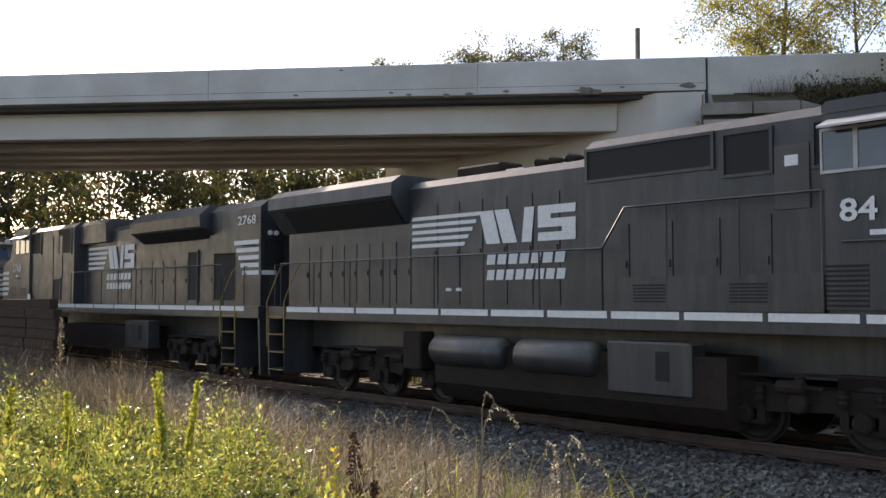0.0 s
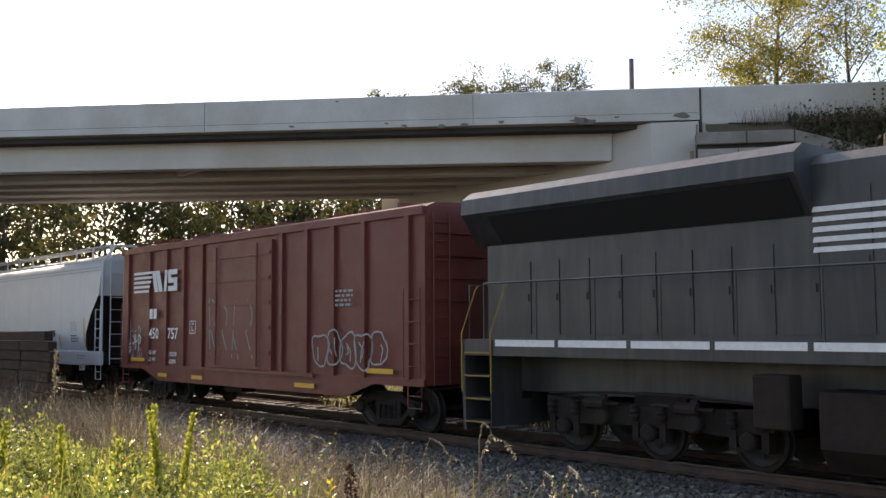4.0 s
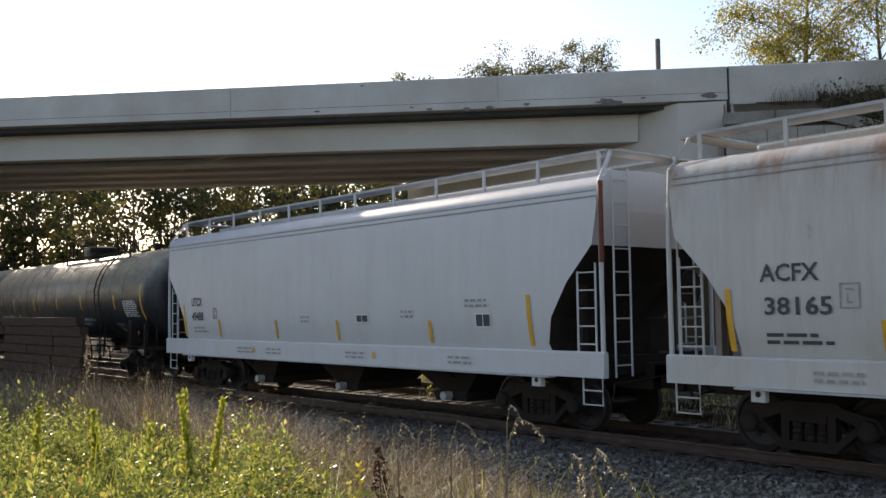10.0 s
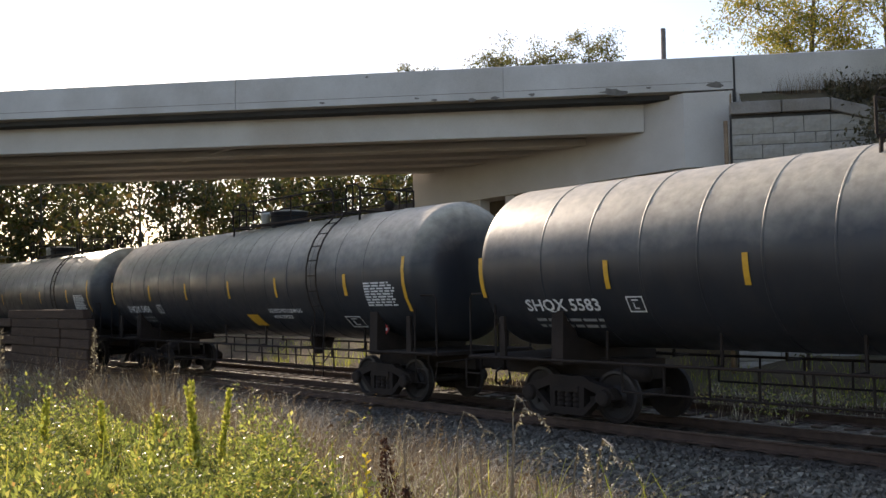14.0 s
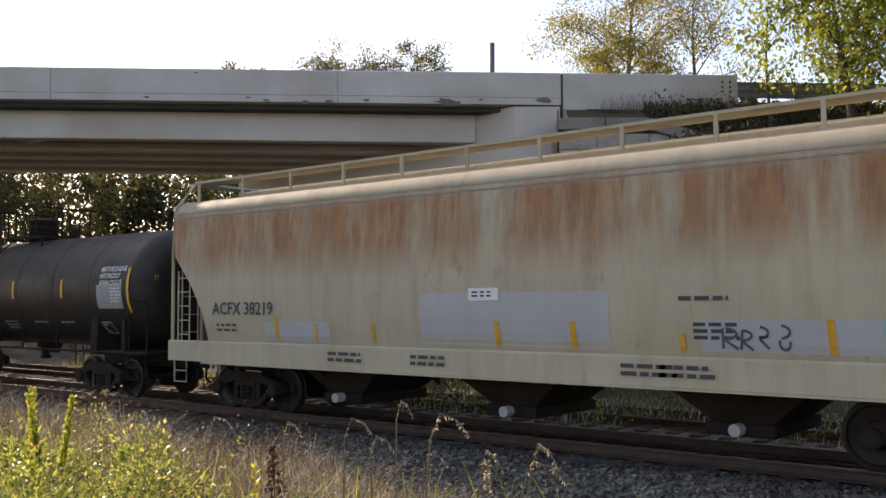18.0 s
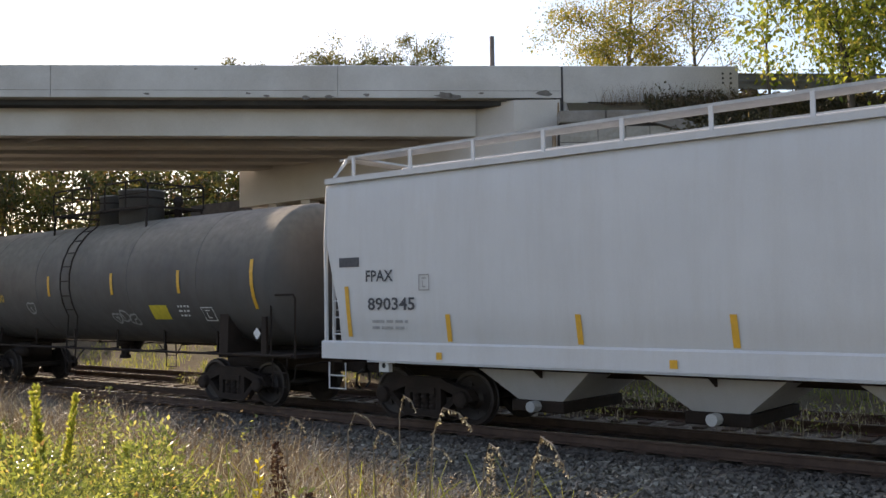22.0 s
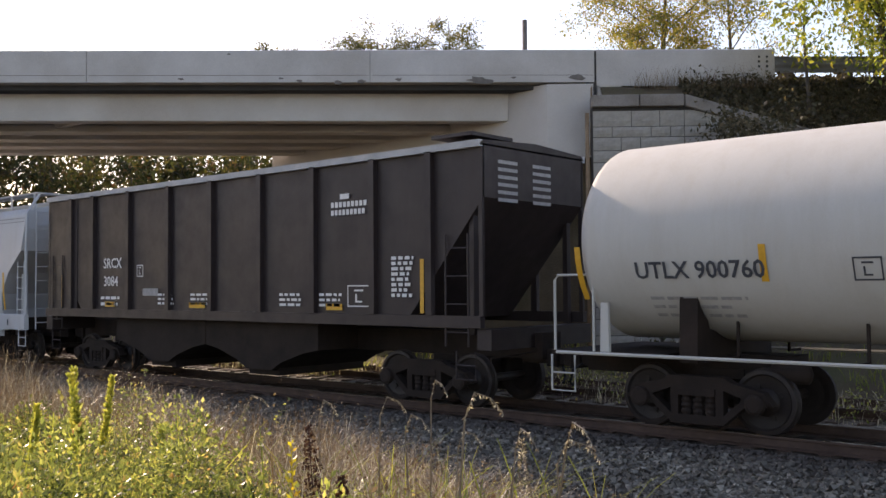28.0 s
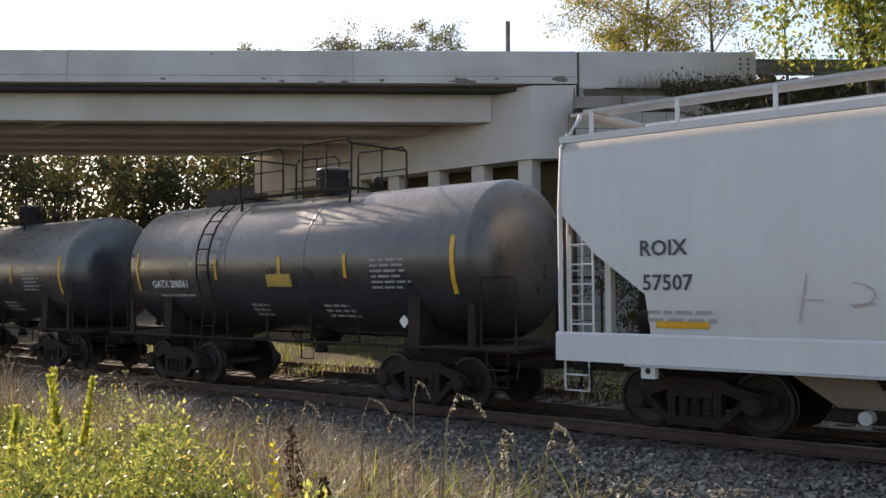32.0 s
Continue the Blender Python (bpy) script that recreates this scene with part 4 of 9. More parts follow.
def frame_mesh(half, axles):
    """A cast truck side frame: arched top chord, sloping legs, spring window, bearing caps."""
    bm = bmesh.new()
    t0, t1 = -0.09, 0.09
    if axles == 2:
        # arched top chord, sloping lower chord, two columns, coil springs in the window
        prism(bm, [(-half - 0.24, 0.44), (-half - 0.1, 0.62), (-half * 0.62, 0.72), (-0.42, 0.80), (0.42, 0.80), (half * 0.62, 0.72), (half + 0.1, 0.62), (half + 0.24, 0.44), (half - 0.16, 0.44), (half - 0.2, 0.52), (0.40, 0.62), (-0.40, 0.62), (-half + 0.2, 0.52), (-half + 0.16, 0.44)], t0, t1, "y")
        prism(bm, [(-0.42, 0.12), (0.42, 0.12), (0.42, 0.24), (-0.42, 0.24)], t0, t1, "y")
        for s in (-1, 1):
            prism(bm, [(s * 0.40, 0.12), (s * (half - 0.14), 0.42), (s * (half - 0.14), 0.54), (s * 0.40, 0.25)], t0 + 0.002, t1 - 0.002, "y")
            prism(bm, [(s * 0.29, 0.22), (s * 0.41, 0.22), (s * 0.41, 0.66), (s * 0.29, 0.66)], t0 + 0.01, t1 - 0.01, "y")
        for x in (-0.19, 0.0, 0.19):
            lathe(bm, [(0.24, 0.075), (0.29, 0.088), (0.33, 0.07), (0.37, 0.088), (0.41, 0.07), (0.45, 0.088), (0.49, 0.07), (0.53, 0.075)], 10, x, 0.0, "z")
        box(bm, -0.29, 0.29, t0 - 0.02, t1, 0.52, 0.62)
    else:
        prism(bm, [(-half - 0.4, 0.95), (-half - 0.4, 0.62), (-half + 0.3, 0.5), (-0.5, 0.55), (0.5, 0.55), (half - 0.3, 0.5), (half + 0.4, 0.62), (half + 0.4, 0.95), (half * 0.5, 0.86), (-half * 0.5, 0.86)], t0, t1, "y")
        for x in (-half * 0.5, half * 0.5):
            lathe(bm, [(t0 - 0.16, 0.12), (t0 - 0.13, 0.15), (t0 - 0.005, 0.15)], 12, x, 0.66, "y")
            lathe(bm, [(x - 0.3, 0.03), (x - 0.28, 0.1), (x + 0.1, 0.1), (x + 0.12, 0.03), (x + 0.38, 0.03)], 10, t0 - 0.12, 0.88, "x")
        for x in (-half, 0, half):
            box(bm, x - 0.32, x - 0.2, t0 - 0.03, t1, 0.34, 0.62)
            box(bm, x + 0.2, x + 0.32, t0 - 0.03, t1, 0.34, 0.62)
            box(bm, x - 0.3, x + 0.3, t0 - 0.02, t1, 0.31, 0.37)
            for dx in (-0.26, 0.26):
                lathe(bm, [(0.64, 0.06), (0.7, 0.085), (0.74, 0.065), (0.78, 0.085), (0.82, 0.065), (0.88, 0.08)], 10, x + dx, t0 - 0.04, "z")
        tube(bm, [(-half - 0.3, t0 - 0.06, 1.0), (-half * 0.4, t0 - 0.06, 1.06), (half * 0.4, t0 - 0.06, 1.06), (half + 0.3, t0 - 0.06, 1.0)], 0.025, 6)
        box(bm, half * 0.5 - 0.06, half * 0.5 + 0.06, t0 - 0.08, t0, 0.7, 1.02)
        box(bm, -half * 0.5 - 0.06, -half * 0.5 + 0.06, t0 - 0.08, t0, 0.7, 1.02)
    xs = (-half, half) if axles == 2 else (-half, 0, half)
    for x in xs:
        lathe(bm, [(t0 - 0.10, 0.10), (t0 - 0.08, 0.14), (t0 - 0.003, 0.15)], 12, x, 0.457, "y")
    return bm


WHEEL_ME = wheelset_mesh()
FRAME2 = mesh_of(frame_mesh(0.89, 2), "under", "side_frame")
FRAME3 = mesh_of(frame_mesh(1.75, 3), "under", "side_frame")
BOLSTER2 = mesh_of(boxes((-0.22, 0.22, -0.95, 0.95, 0.42, 0.72), (-0.4, 0.4, -0.35, 0.35, 0.72, 0.86)), "under", "truck")
BOLSTER3 = mesh_of(boxes((-1.9, 1.9, -0.55, 0.55, 0.55, 0.85), (-0.5, 0.5, -0.8, 0.8, 0.85, 1.05)), "under", "truck")
bm = boxes((-0.55, 0.0, -0.11, 0.11, 0.76, 0.98), (0.0, 0.2, -0.14, 0.16, 0.72, 1.02), (0.16, 0.33, -0.03, 0.15, 0.74, 1.0))
bmesh.ops.bevel(bm, geom=list(bm.edges), offset=0.015, segments=1, affect="EDGES")
COUPLER = mesh_of(bm, "under", "coupler")


def child(name, me, parent, m):
    ob = new(name, me)
    ob.parent = parent
    ob.matrix_basis = m
    return ob


def truck(car, x0, x, axles=2):
    half = 0.89 if axles == 2 else 1.75
    t = child("truck", BOLSTER2 if axles == 2 else BOLSTER3, car, pose(x, 0, 0))
    t["label"] = "cast steel truck with its wheels"
    for s in (-1, 1):
        child("side_frame", FRAME2 if axles == 2 else FRAME3, t, pose(0, s * 1.0, 0, 0, 0, 0 if s < 0 else 180))
    for a in ((-half, half) if axles == 2 else (-half, 0, half)):
        w = child("wheelset", WHEEL_ME, t, pose(a, 0, RAIL_R))
        WHEELSETS.append((w, a, x0 + x + a))


def new_car(name, label, category, xr, xl, group="freight train"):
    x0 = (xr + xl) / 2
    car = thing(name, label, category, group)
    car.location = (x0, TRACK_Y, 0)
    TRAIN.append((car, x0))
    return car, x0, (xr - xl) / 2


def ladder(car, x, y, z0, z1, w=0.42, rungs=5, mat="white", axis="x", name="ladder"):
    bm = bmesh.new()
    if axis == "x":
        for s in (-w / 2, w / 2):
            tube(bm, [(x + s, y, z0), (x + s, y, z1)], 0.019, 6)
        for k in range(rungs):
            z = z0 + (z1 - z0) * (k + 0.5) / rungs
            tube(bm, [(x - w / 2, y, z), (x + w / 2, y, z)], 0.014, 6)
    else:
        for s in (-w / 2, w / 2):
            tube(bm, [(x, y + s, z0), (x, y + s, z1)], 0.019, 6)
        for k in range(rungs):
            z = z0 + (z1 - z0) * (k + 0.5) / rungs
            tube(bm, [(x, y - w / 2, z), (x, y + w / 2, z)], 0.014, 6)
    return part(name, bm, M[mat], car)


def stirrup(car, x, mat, z0=0.55, z1=1.02, w=0.42):
    for s in (-1, 1):
        part("stirrup_step", tube(tube(bmesh.new(), [(x - w / 2, s * 1.5, z1), (x - w / 2, s * 1.5, z0), (x + w / 2, s * 1.5, z0), (x + w / 2, s * 1.5, z1)], 0.018), [(x - w / 2, s * 1.5, (z0 + z1) / 2), (x + w / 2, s * 1.5, (z0 + z1) / 2)], 0.014), M[mat], car, "steel stirrup step")


def couplers(car, hl):
    for sx in (-1, 1):
        part("air_hose", tube(bmesh.new(), [(sx * (hl + 0.05), sx * 0.42, 0.82), (sx * (hl + 0.25), sx * 0.40, 0.72), (sx * (hl + 0.38), sx * 0.3, 0.5), (sx * (hl + 0.45), sx * 0.12, 0.42)], 0.024, 6), M["grille"], car, "hanging rubber brake hose")
        part("uncoupling_lever", tube(bmesh.new(), [(sx * (hl + 0.06), -sx * 1.45, 0.62), (sx * (hl + 0.06), -sx * 1.4, 0.92), (sx * (hl + 0.1), -sx * 0.5, 0.95), (sx * (hl + 0.3), -sx * 0.05, 1.05)], 0.014, 5), M["under"], car, "bent uncoupling rod")
    child("coupler", COUPLER, car, pose(hl + 0.28, 0, 0))
    child("coupler", COUPLER, car, pose(-hl - 0.28, 0, 0, 0, 0, 180))


# ---- covered hopper cars ----
SMOOTH = [(1.42, 1.28), (1.53, 1.55), (1.585, 2.0), (1.60, 2.6), (1.59, 3.2), (1.56, 3.8), (1.52, 4.15), (1.45, 4.30), (1.25, 4.40), (0.7, 4.50), (0.0, 4.53)]
FLATSIDE = [(1.50, 1.26), (1.52, 1.3), (1.52, 2.0), (1.52, 2.6), (1.52, 3.2), (1.52, 3.8), (1.52, 4.15), (1.52, 4.38), (1.3, 4.44), (0.7, 4.52), (0.0, 4.55)]


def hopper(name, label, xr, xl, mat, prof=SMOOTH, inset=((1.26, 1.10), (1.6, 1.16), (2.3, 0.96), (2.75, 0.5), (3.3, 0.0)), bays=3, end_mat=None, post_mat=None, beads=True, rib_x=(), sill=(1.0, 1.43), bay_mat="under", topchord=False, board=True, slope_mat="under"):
    """A covered hopper: one curved shell cut back at its ends, sills, bays, ladders, roof boards."""
    car, x0, hl = new_car(name, label, "hopper car", xr, xl)
    pm = post_mat or mat
    # shell
    bm = bmesh.new()
    ends = []
    iz, ii = [a for a, b in inset], [b for a, b in inset]
    rows = []
    for y, z in prof:
        xh = hl - 0.12 - float(np.interp(z, iz, ii))
        rows.append([[bm.verts.new((sx * xh, sy * y, z)) for sx in (-1, 1)] for sy in (-1, 1)])
    for a, b in zip(rows, rows[1:]):
        for s in (0, 1):
            bm.faces.new((a[s][0], a[s][1], b[s][1], b[s][0]))
    part("body", bm, M[mat], car, smooth=True)
    # slope sheets default to dark underframe steel: shade under the ends put into colour
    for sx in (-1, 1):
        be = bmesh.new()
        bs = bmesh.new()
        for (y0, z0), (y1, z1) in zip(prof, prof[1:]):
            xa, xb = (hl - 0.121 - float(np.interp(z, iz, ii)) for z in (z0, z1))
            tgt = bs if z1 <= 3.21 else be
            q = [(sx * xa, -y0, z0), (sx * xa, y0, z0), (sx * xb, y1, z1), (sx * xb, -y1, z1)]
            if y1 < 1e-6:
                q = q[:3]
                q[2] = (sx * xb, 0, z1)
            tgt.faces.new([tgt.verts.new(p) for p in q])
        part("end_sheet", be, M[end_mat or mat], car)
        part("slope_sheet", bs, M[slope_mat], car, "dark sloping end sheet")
    surf = sideprof(prof)
    # side sills
    for s in (-1, 1):
        bm = bmesh.new()
        y = s * 1.53
        prism(bm, [(y - 0.06, sill[0]), (y + 0.06, sill[0]), (y + 0.06, sill[1] - 0.03), (y + 0.03, sill[1]), (y - 0.03, sill[1]), (y - 0.06, sill[1] - 0.03)], -hl, hl)
        part("side_sill", bm, M[mat], car)
        if not rib_x:
            part("sill_flange", boxes((-hl + 1.2, hl - 1.2, s * 1.55 - 0.09, s * 1.55 + 0.09, sill[0] - 0.035, sill[0] - 0.004)), M["galv" if mat != "rusty" else "rusty"], car)
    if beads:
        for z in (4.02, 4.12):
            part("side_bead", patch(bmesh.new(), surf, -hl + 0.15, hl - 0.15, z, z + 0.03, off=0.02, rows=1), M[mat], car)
            # grey strip painted under each bead as its shadow line
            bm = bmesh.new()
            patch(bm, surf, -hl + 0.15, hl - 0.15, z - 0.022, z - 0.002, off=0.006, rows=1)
            part("bead_painted_shadow", bm, M["fade"], car)
    for x in rib_x:
        z0 = float(np.interp(hl - 0.2 - abs(x), [0.0, ii[0] + 0.01], [3.2, sill[0] + 0.26])) if hl - 0.2 - abs(x) < ii[0] else sill[0] + 0.26
        for s in (-1, 1):
            part("rib", boxes((x - 0.045, x + 0.045, s * 1.56 - 0.04, s * 1.56 + 0.04, z0, 4.34)), M[mat], car)
    if topchord:
        for s in (-1, 1):
            part("top_chord", boxes((-hl + 0.1, hl - 0.1, s * 1.54 - 0.05, s * 1.54 + 0.05, 4.30, 4.40)), M[mat], car)
    # corner posts, end frames, ladders, steps
    for sx in (-1, 1):
        for sy in (-1, 1):
            x = sx * (hl - 0.06)
            part("corner_post", tube(bmesh.new(), [(x, sy * 1.52, sill[1] - 0.02), (x, sy * 1.53, 3.3), (x - sx * 0.03, sy * 1.50, 4.25), (x - sx * 0.12, sy * 1.1, 4.78)], 0.04, 6), M[pm], car)
            ladder(car, sx * (hl - 0.42), sy * 1.50, sill[1] - 0.03, 2.9 if sy < 0 else 3.3, 0.40, 5, pm)
        ladder(car, sx * (hl - 0.02), -1.05, 1.0, 4.5, 0.42, 9, pm, "y")
        part("end_sill", boxes((sx * (hl - 0.3) - 0.12, sx * (hl - 0.3) + 0.12, -1.47, 1.47, 1.02, 1.34), (sx * (hl - 1.0) - 1.0, sx * (hl - 1.0) + 1.0, -0.32, 0.32, 0.75, 1.2)), M["under"], car)
        for s in (-1, 1):
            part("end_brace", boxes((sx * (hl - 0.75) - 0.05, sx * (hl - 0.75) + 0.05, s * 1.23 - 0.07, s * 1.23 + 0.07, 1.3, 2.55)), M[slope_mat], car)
        part("brake_rod_housing", boxes((sx * (hl - 0.62) - 0.18, sx * (hl - 0.62) + 0.18, 0.2, 0.75, 1.35, 1.95)), M["under"], car)
        stirrup(car, sx * (hl - 0.32), pm)
        for s in (-1, 1):
            bm = boxes((sx * (hl - 1.55) - 0.11, sx * (hl - 1.55) + 0.11, s * 1.53 - 0.05, s * 1.53 + 0.05, sill[0] - 0.2, sill[0]))
            p = part("jacking_pad", bm, M[mat], car)
            part("pad_hole", lathe(bmesh.new(), [(s * 1.585, 0.045), (s * 1.55, 0.045)], 10, sx * (hl - 1.55), sill[0] - 0.09, "y"), M["grille"], p)
    # bays under the car; the dark default material puts the shade there into colour
    for k in range(bays):
        c = (k - (bays - 1) / 2) * (2 * hl - 6.2) / max(1, bays - 0.2)
        bm = bmesh.new()
        lo, hi = [], []
        for sx, sy in ((-1, -1), (1, -1), (1, 1), (-1, 1)):
            hi.append(bm.verts.new((c + sx * 1.45, sy * 1.25, 1.3)))
            lo.append(bm.verts.new((c + sx * 0.42, sy * 0.85, 0.5)))
        for i in range(4):
            bm.faces.new((hi[i], hi[(i + 1) % 4], lo[(i + 1) % 4], lo[i]))
        bm.faces.new(lo)
        b = part("hopper_bay", bm, M[bay_mat], car, "sloping discharge bay")
        part("outlet_gate", bevelled(c - 0.5, c + 0.5, -0.95, 0.95, 0.32, 0.5, 0.02, 1), M["under"], b)
        part("gate_handle", tube(bmesh.new(), [(c, -1.15, 0.42), (c, -0.95, 0.42)], 0.09, 10), M["galv"], b)
    part("center_sill", boxes((-hl, hl, -0.25, 0.25, 0.85, 1.15)), M["under"], car)
    # hand brake wheel, brake gear and train pipe
    part("brake_wheel", lathe(lathe(bmesh.new(), [(hl + 0.03, 0.30), (hl + 0.045, 0.33), (hl + 0.06, 0.30), (hl + 0.045, 0.28)], 20, 0.75, 2.5), [(hl - 0.06, 0.06), (hl + 0.06, 0.06)], 10, 0.75, 2.5), M[slope_mat], car, "round hand brake wheel")
    part("brake_cylinder", lathe(bmesh.new(), [(-hl + 1.0, 0.08), (-hl + 1.02, 0.16), (-hl + 1.5, 0.16), (-hl + 1.52, 0.05)], 14, -0.75, 1.6), M["under"], car, "brake cylinder on the end platform", True)
    part("air_reservoir", lathe(bmesh.new(), [(-hl + 0.95, 0.05), (-hl + 1.0, 0.2), (-hl + 1.8, 0.2), (-hl + 1.85, 0.05)], 14, 0.5, 1.65), M["under"], car, "horizontal air tank", True)
    part("train_pipe", tube(bmesh.new(), [(-hl + 0.1, -0.7, 0.95), (-hl + 2.5, -1.2, 1.02), (hl - 2.5, -1.2, 1.02), (hl - 0.1, -0.7, 0.95)], 0.022, 6), M["under"], car, "air pipe under the sill")
    for k in range(6):
        x = -hl + 1.6 + (2 * hl - 3.2) * k / 5
        part("sill_gusset", prism(bmesh.new(), [(-1.47, sill[0]), (-1.1, sill[0]), (-1.1, sill[0] - 0.22)], x - 0.02, x + 0.02), M["under"], car)
    # roof boards on brackets, trough hatch
    if board:
        for s in (-1, 1):
            ya = s * 0.88 - 0.25
            tops = []
            for q in range(7):
                y = ya + 0.012 + 0.476 * q / 6
                tops += [(y - 0.008, 4.83), (y - 0.008, 4.865), (y + 0.008, 4.865), (y + 0.008, 4.83)]
            part("running_board", prism(bmesh.new(), [(ya, 4.815), (ya, 4.83)] + tops + [(ya + 0.5, 4.83), (ya + 0.5, 4.815)], -hl + 0.25, hl - 0.25), M["galv" if mat != "rusty" else "rusty"], car, "steel grating roof walk")
            nb = int(2 * hl / 1.45)
            for k in range(nb + 1):
                x = -hl + 0.4 + (2 * hl - 0.8) * k / nb
                part("board_bracket", boxes((x - 0.03, x + 0.03, s * 1.13 - 0.02, s * 1.13 + 0.02, 4.40, 4.83)), M[pm], car)
        for sx in (-1, 1):
            part("end_walk", boxes((sx * (hl - 0.22) - 0.22, sx * (hl - 0.22) + 0.22, -1.1, 1.1, 4.79, 4.83)), M["galv"], car)
        part("hatch", bevelled(-hl + 0.9, hl - 0.9, -0.36, 0.36, 4.5, 4.66, 0.04, 2), M[mat], car, "long trough hatch cover")
    for s in (-1, 1):
        truck(car, x0, s * (hl - 2.0))
    couplers(car, hl)
    return car, surf, hl


# ---- tank cars ----


def tank(name, label, xr, xl, mat, r, cz, shell, rings=(), plat=(-1.0, 1.0), domes=((0.0, 0.4, 0.35, 0.45),), lad=0.0, pipes=False, plat_h=0.10, rail_mat="under", bands=(), sill_mat="under", reservoir=None, ring_mat=None, legs=True, rail_h=0.95, ends=0.5, ladder_mat=None, rails=None):
    """A tank car: dished shell, bands, cradles, end decks with rails, side pipe, top platform with rails and manway."""
    car, x0, hl = new_car(name, label, "tank car", xr, xl)
    h = shell
    head = [(h + ends * math.sin(a) ** 1.25, r * math.cos(a) ** 0.48 if a < 1.55 else 0.02) for a in np.linspace(0, math.pi / 2, 11)]
    head[-1] = (h + ends, 0.02)
    cuts = sorted({-h, h, *[b for a in bands for b in a[:2]]})
    for a, b in zip(cuts, cuts[1:]):
        mm = next((m for u, v, m in bands if u <= (a + b) / 2 <= v), mat)
        p = [(a, r), (b, r)]
        if a == -h:
            p = [(-x, y) for x, y in head[::-1]] + p[1:]
        if b == h:
            p = p[:-1] + head
        bm = lathe(bmesh.new(), p, 64, 0, cz)
        part("shell", bm, M[mm], car, smooth=True)
    for x in rings:
        part("shell_band", lathe(bmesh.new(), [(x - 0.022, r + 0.001), (x - 0.014, r + 0.009), (x + 0.014, r + 0.009), (x + 0.022, r + 0.001)], 64, 0, cz), M[ring_mat or mat], car, smooth=True)
    surf = roundside(r, cz)
    zb = 1.08
    for sx in (-1, 1):
        part("end_deck", boxes((sx * (hl - 0.95) - 0.95, sx * (hl - 0.95) + 0.95, -1.36, 1.36, zb - 0.04, zb + 0.03)), M["under"], car, "steel end platform")
        part("stub_sill", boxes((sx * (hl - 1.7) - 1.7, sx * (hl - 1.7) + 1.7, -0.32, 0.32, 0.72, zb)), M["under"], car)
        bm = bmesh.new()
        prism(bm, [(-1.3, 1.0), (1.3, 1.0), (1.25, cz - 0.45), (0.9, cz - r * 0.86), (0, cz - r - 0.02), (-0.9, cz - r * 0.86), (-1.25, cz - 0.45)], sx * (hl - 2.3) - 0.14, sx * (hl - 2.3) + 0.14)
        part("cradle", bm, M["under"], car)
        for sy in (-1, 1):
            if legs:
                part("head_post", prism(bmesh.new(), [(sx * (hl - 0.95) - 0.08, zb), (sx * (hl - 0.95) + 0.08, zb), (sx * (hl - 0.95) + 0.06, 1.85), (sx * (hl - 0.95) - 0.06, 1.85)], sy * 1.32 - 0.03, sy * 1.32 + 0.03, "y"), M[sill_mat], car)
            part("end_rail", tube(bmesh.new(), [(sx * (hl - 0.75), sy * 1.33, zb), (sx * (hl - 0.75), sy * 1.33, 2.15), (sx * (hl - 0.72), sy * 1.33, 2.28), (sx * (hl - 0.1), sy * 1.33, 2.28), (sx * (hl - 0.04), sy * 1.33, 2.2), (sx * (hl - 0.04), sy * 1.33, zb)], 0.022, 6), M[rail_mat], car, "bent pipe end handrail")
        stirrup(car, sx * (hl - 0.3), rail_mat if rail_mat != "under" else "under", 0.5, 1.05)
    for sy in (-1, 1):
        part("side_pipe", tube(bmesh.new(), [(-hl + 0.1, sy * 1.38, zb), (hl - 0.1, sy * 1.38, zb)], 0.028, 6), M[rail_mat], car, "long pipe handrail along the car")
        for k in range(6):
            x = (-1 + 2 * (k + 0.5) / 6) * (hl - 2)
            part("pipe_bracket", boxes((x - 0.02, x + 0.02, min(sy * 1.38, sy * 0.9), max(sy * 1.38, sy * 0.9), zb - 0.02, zb + 0.02), (x - 0.02, x + 0.02, min(sy * 0.9, sy * 0.94), max(sy * 0.9, sy * 0.94), zb, cz - r * 0.74)), M["under"], car)
        if pipes:
            bm = tube(bmesh.new(), [(-hl + 3.8, sy * 1.34, 0.62), (hl - 3.8, sy * 1.34, 0.62)], 0.02)
            for k in range(13):
                x = -hl + 3.8 + (2 * hl - 7.6) * k / 12
                tube(bm, [(x, sy * 1.34, 0.62), (x, sy * 1.36, zb)], 0.02)
            part("lower_guard_rail", bm, M["under"], car, "lattice of guard pipes under the tank")
    # top platform
    top = cz + r
    p0, p1 = plat
    zp = top + plat_h
    ring = [(p0, -0.8), (p1, -0.8), (p1, 0.8), (p0, 0.8)]
    deck = bmesh.new()
    vo, vi = [], []
    for z in (zp - 0.05, zp):
        vo.append([deck.verts.new((x, y, z)) for x, y in ring])
        vi.append([deck.verts.new((x + (0.06 if x == p0 else -0.06), y + (0.06 if y < 0 else -0.06), z)) for x, y in ring])
    for i in range(4):
        j = (i + 1) % 4
        for q in ((vo[0][i], vo[0][j], vo[1][j], vo[1][i]), (vi[0][j], vi[0][i], vi[1][i], vi[1][j]), (vo[1][i], vo[1][j], vi[1][j], vi[1][i]), (vo[0][j], vo[0][i], vi[0][i], vi[0][j])):
            deck.faces.new(q)
    platform = part("platform", deck, M[rail_mat], car, "steel grating platform around the manway")
    for k in range(7):
        y = -0.68 + 1.36 * k / 6
        if abs(y) > 0.42:
            part("platform_slat", boxes((p0 + 0.06, p1 - 0.06, y - 0.05, y + 0.05, zp - 0.02, zp - 0.004)), M[rail_mat], platform)
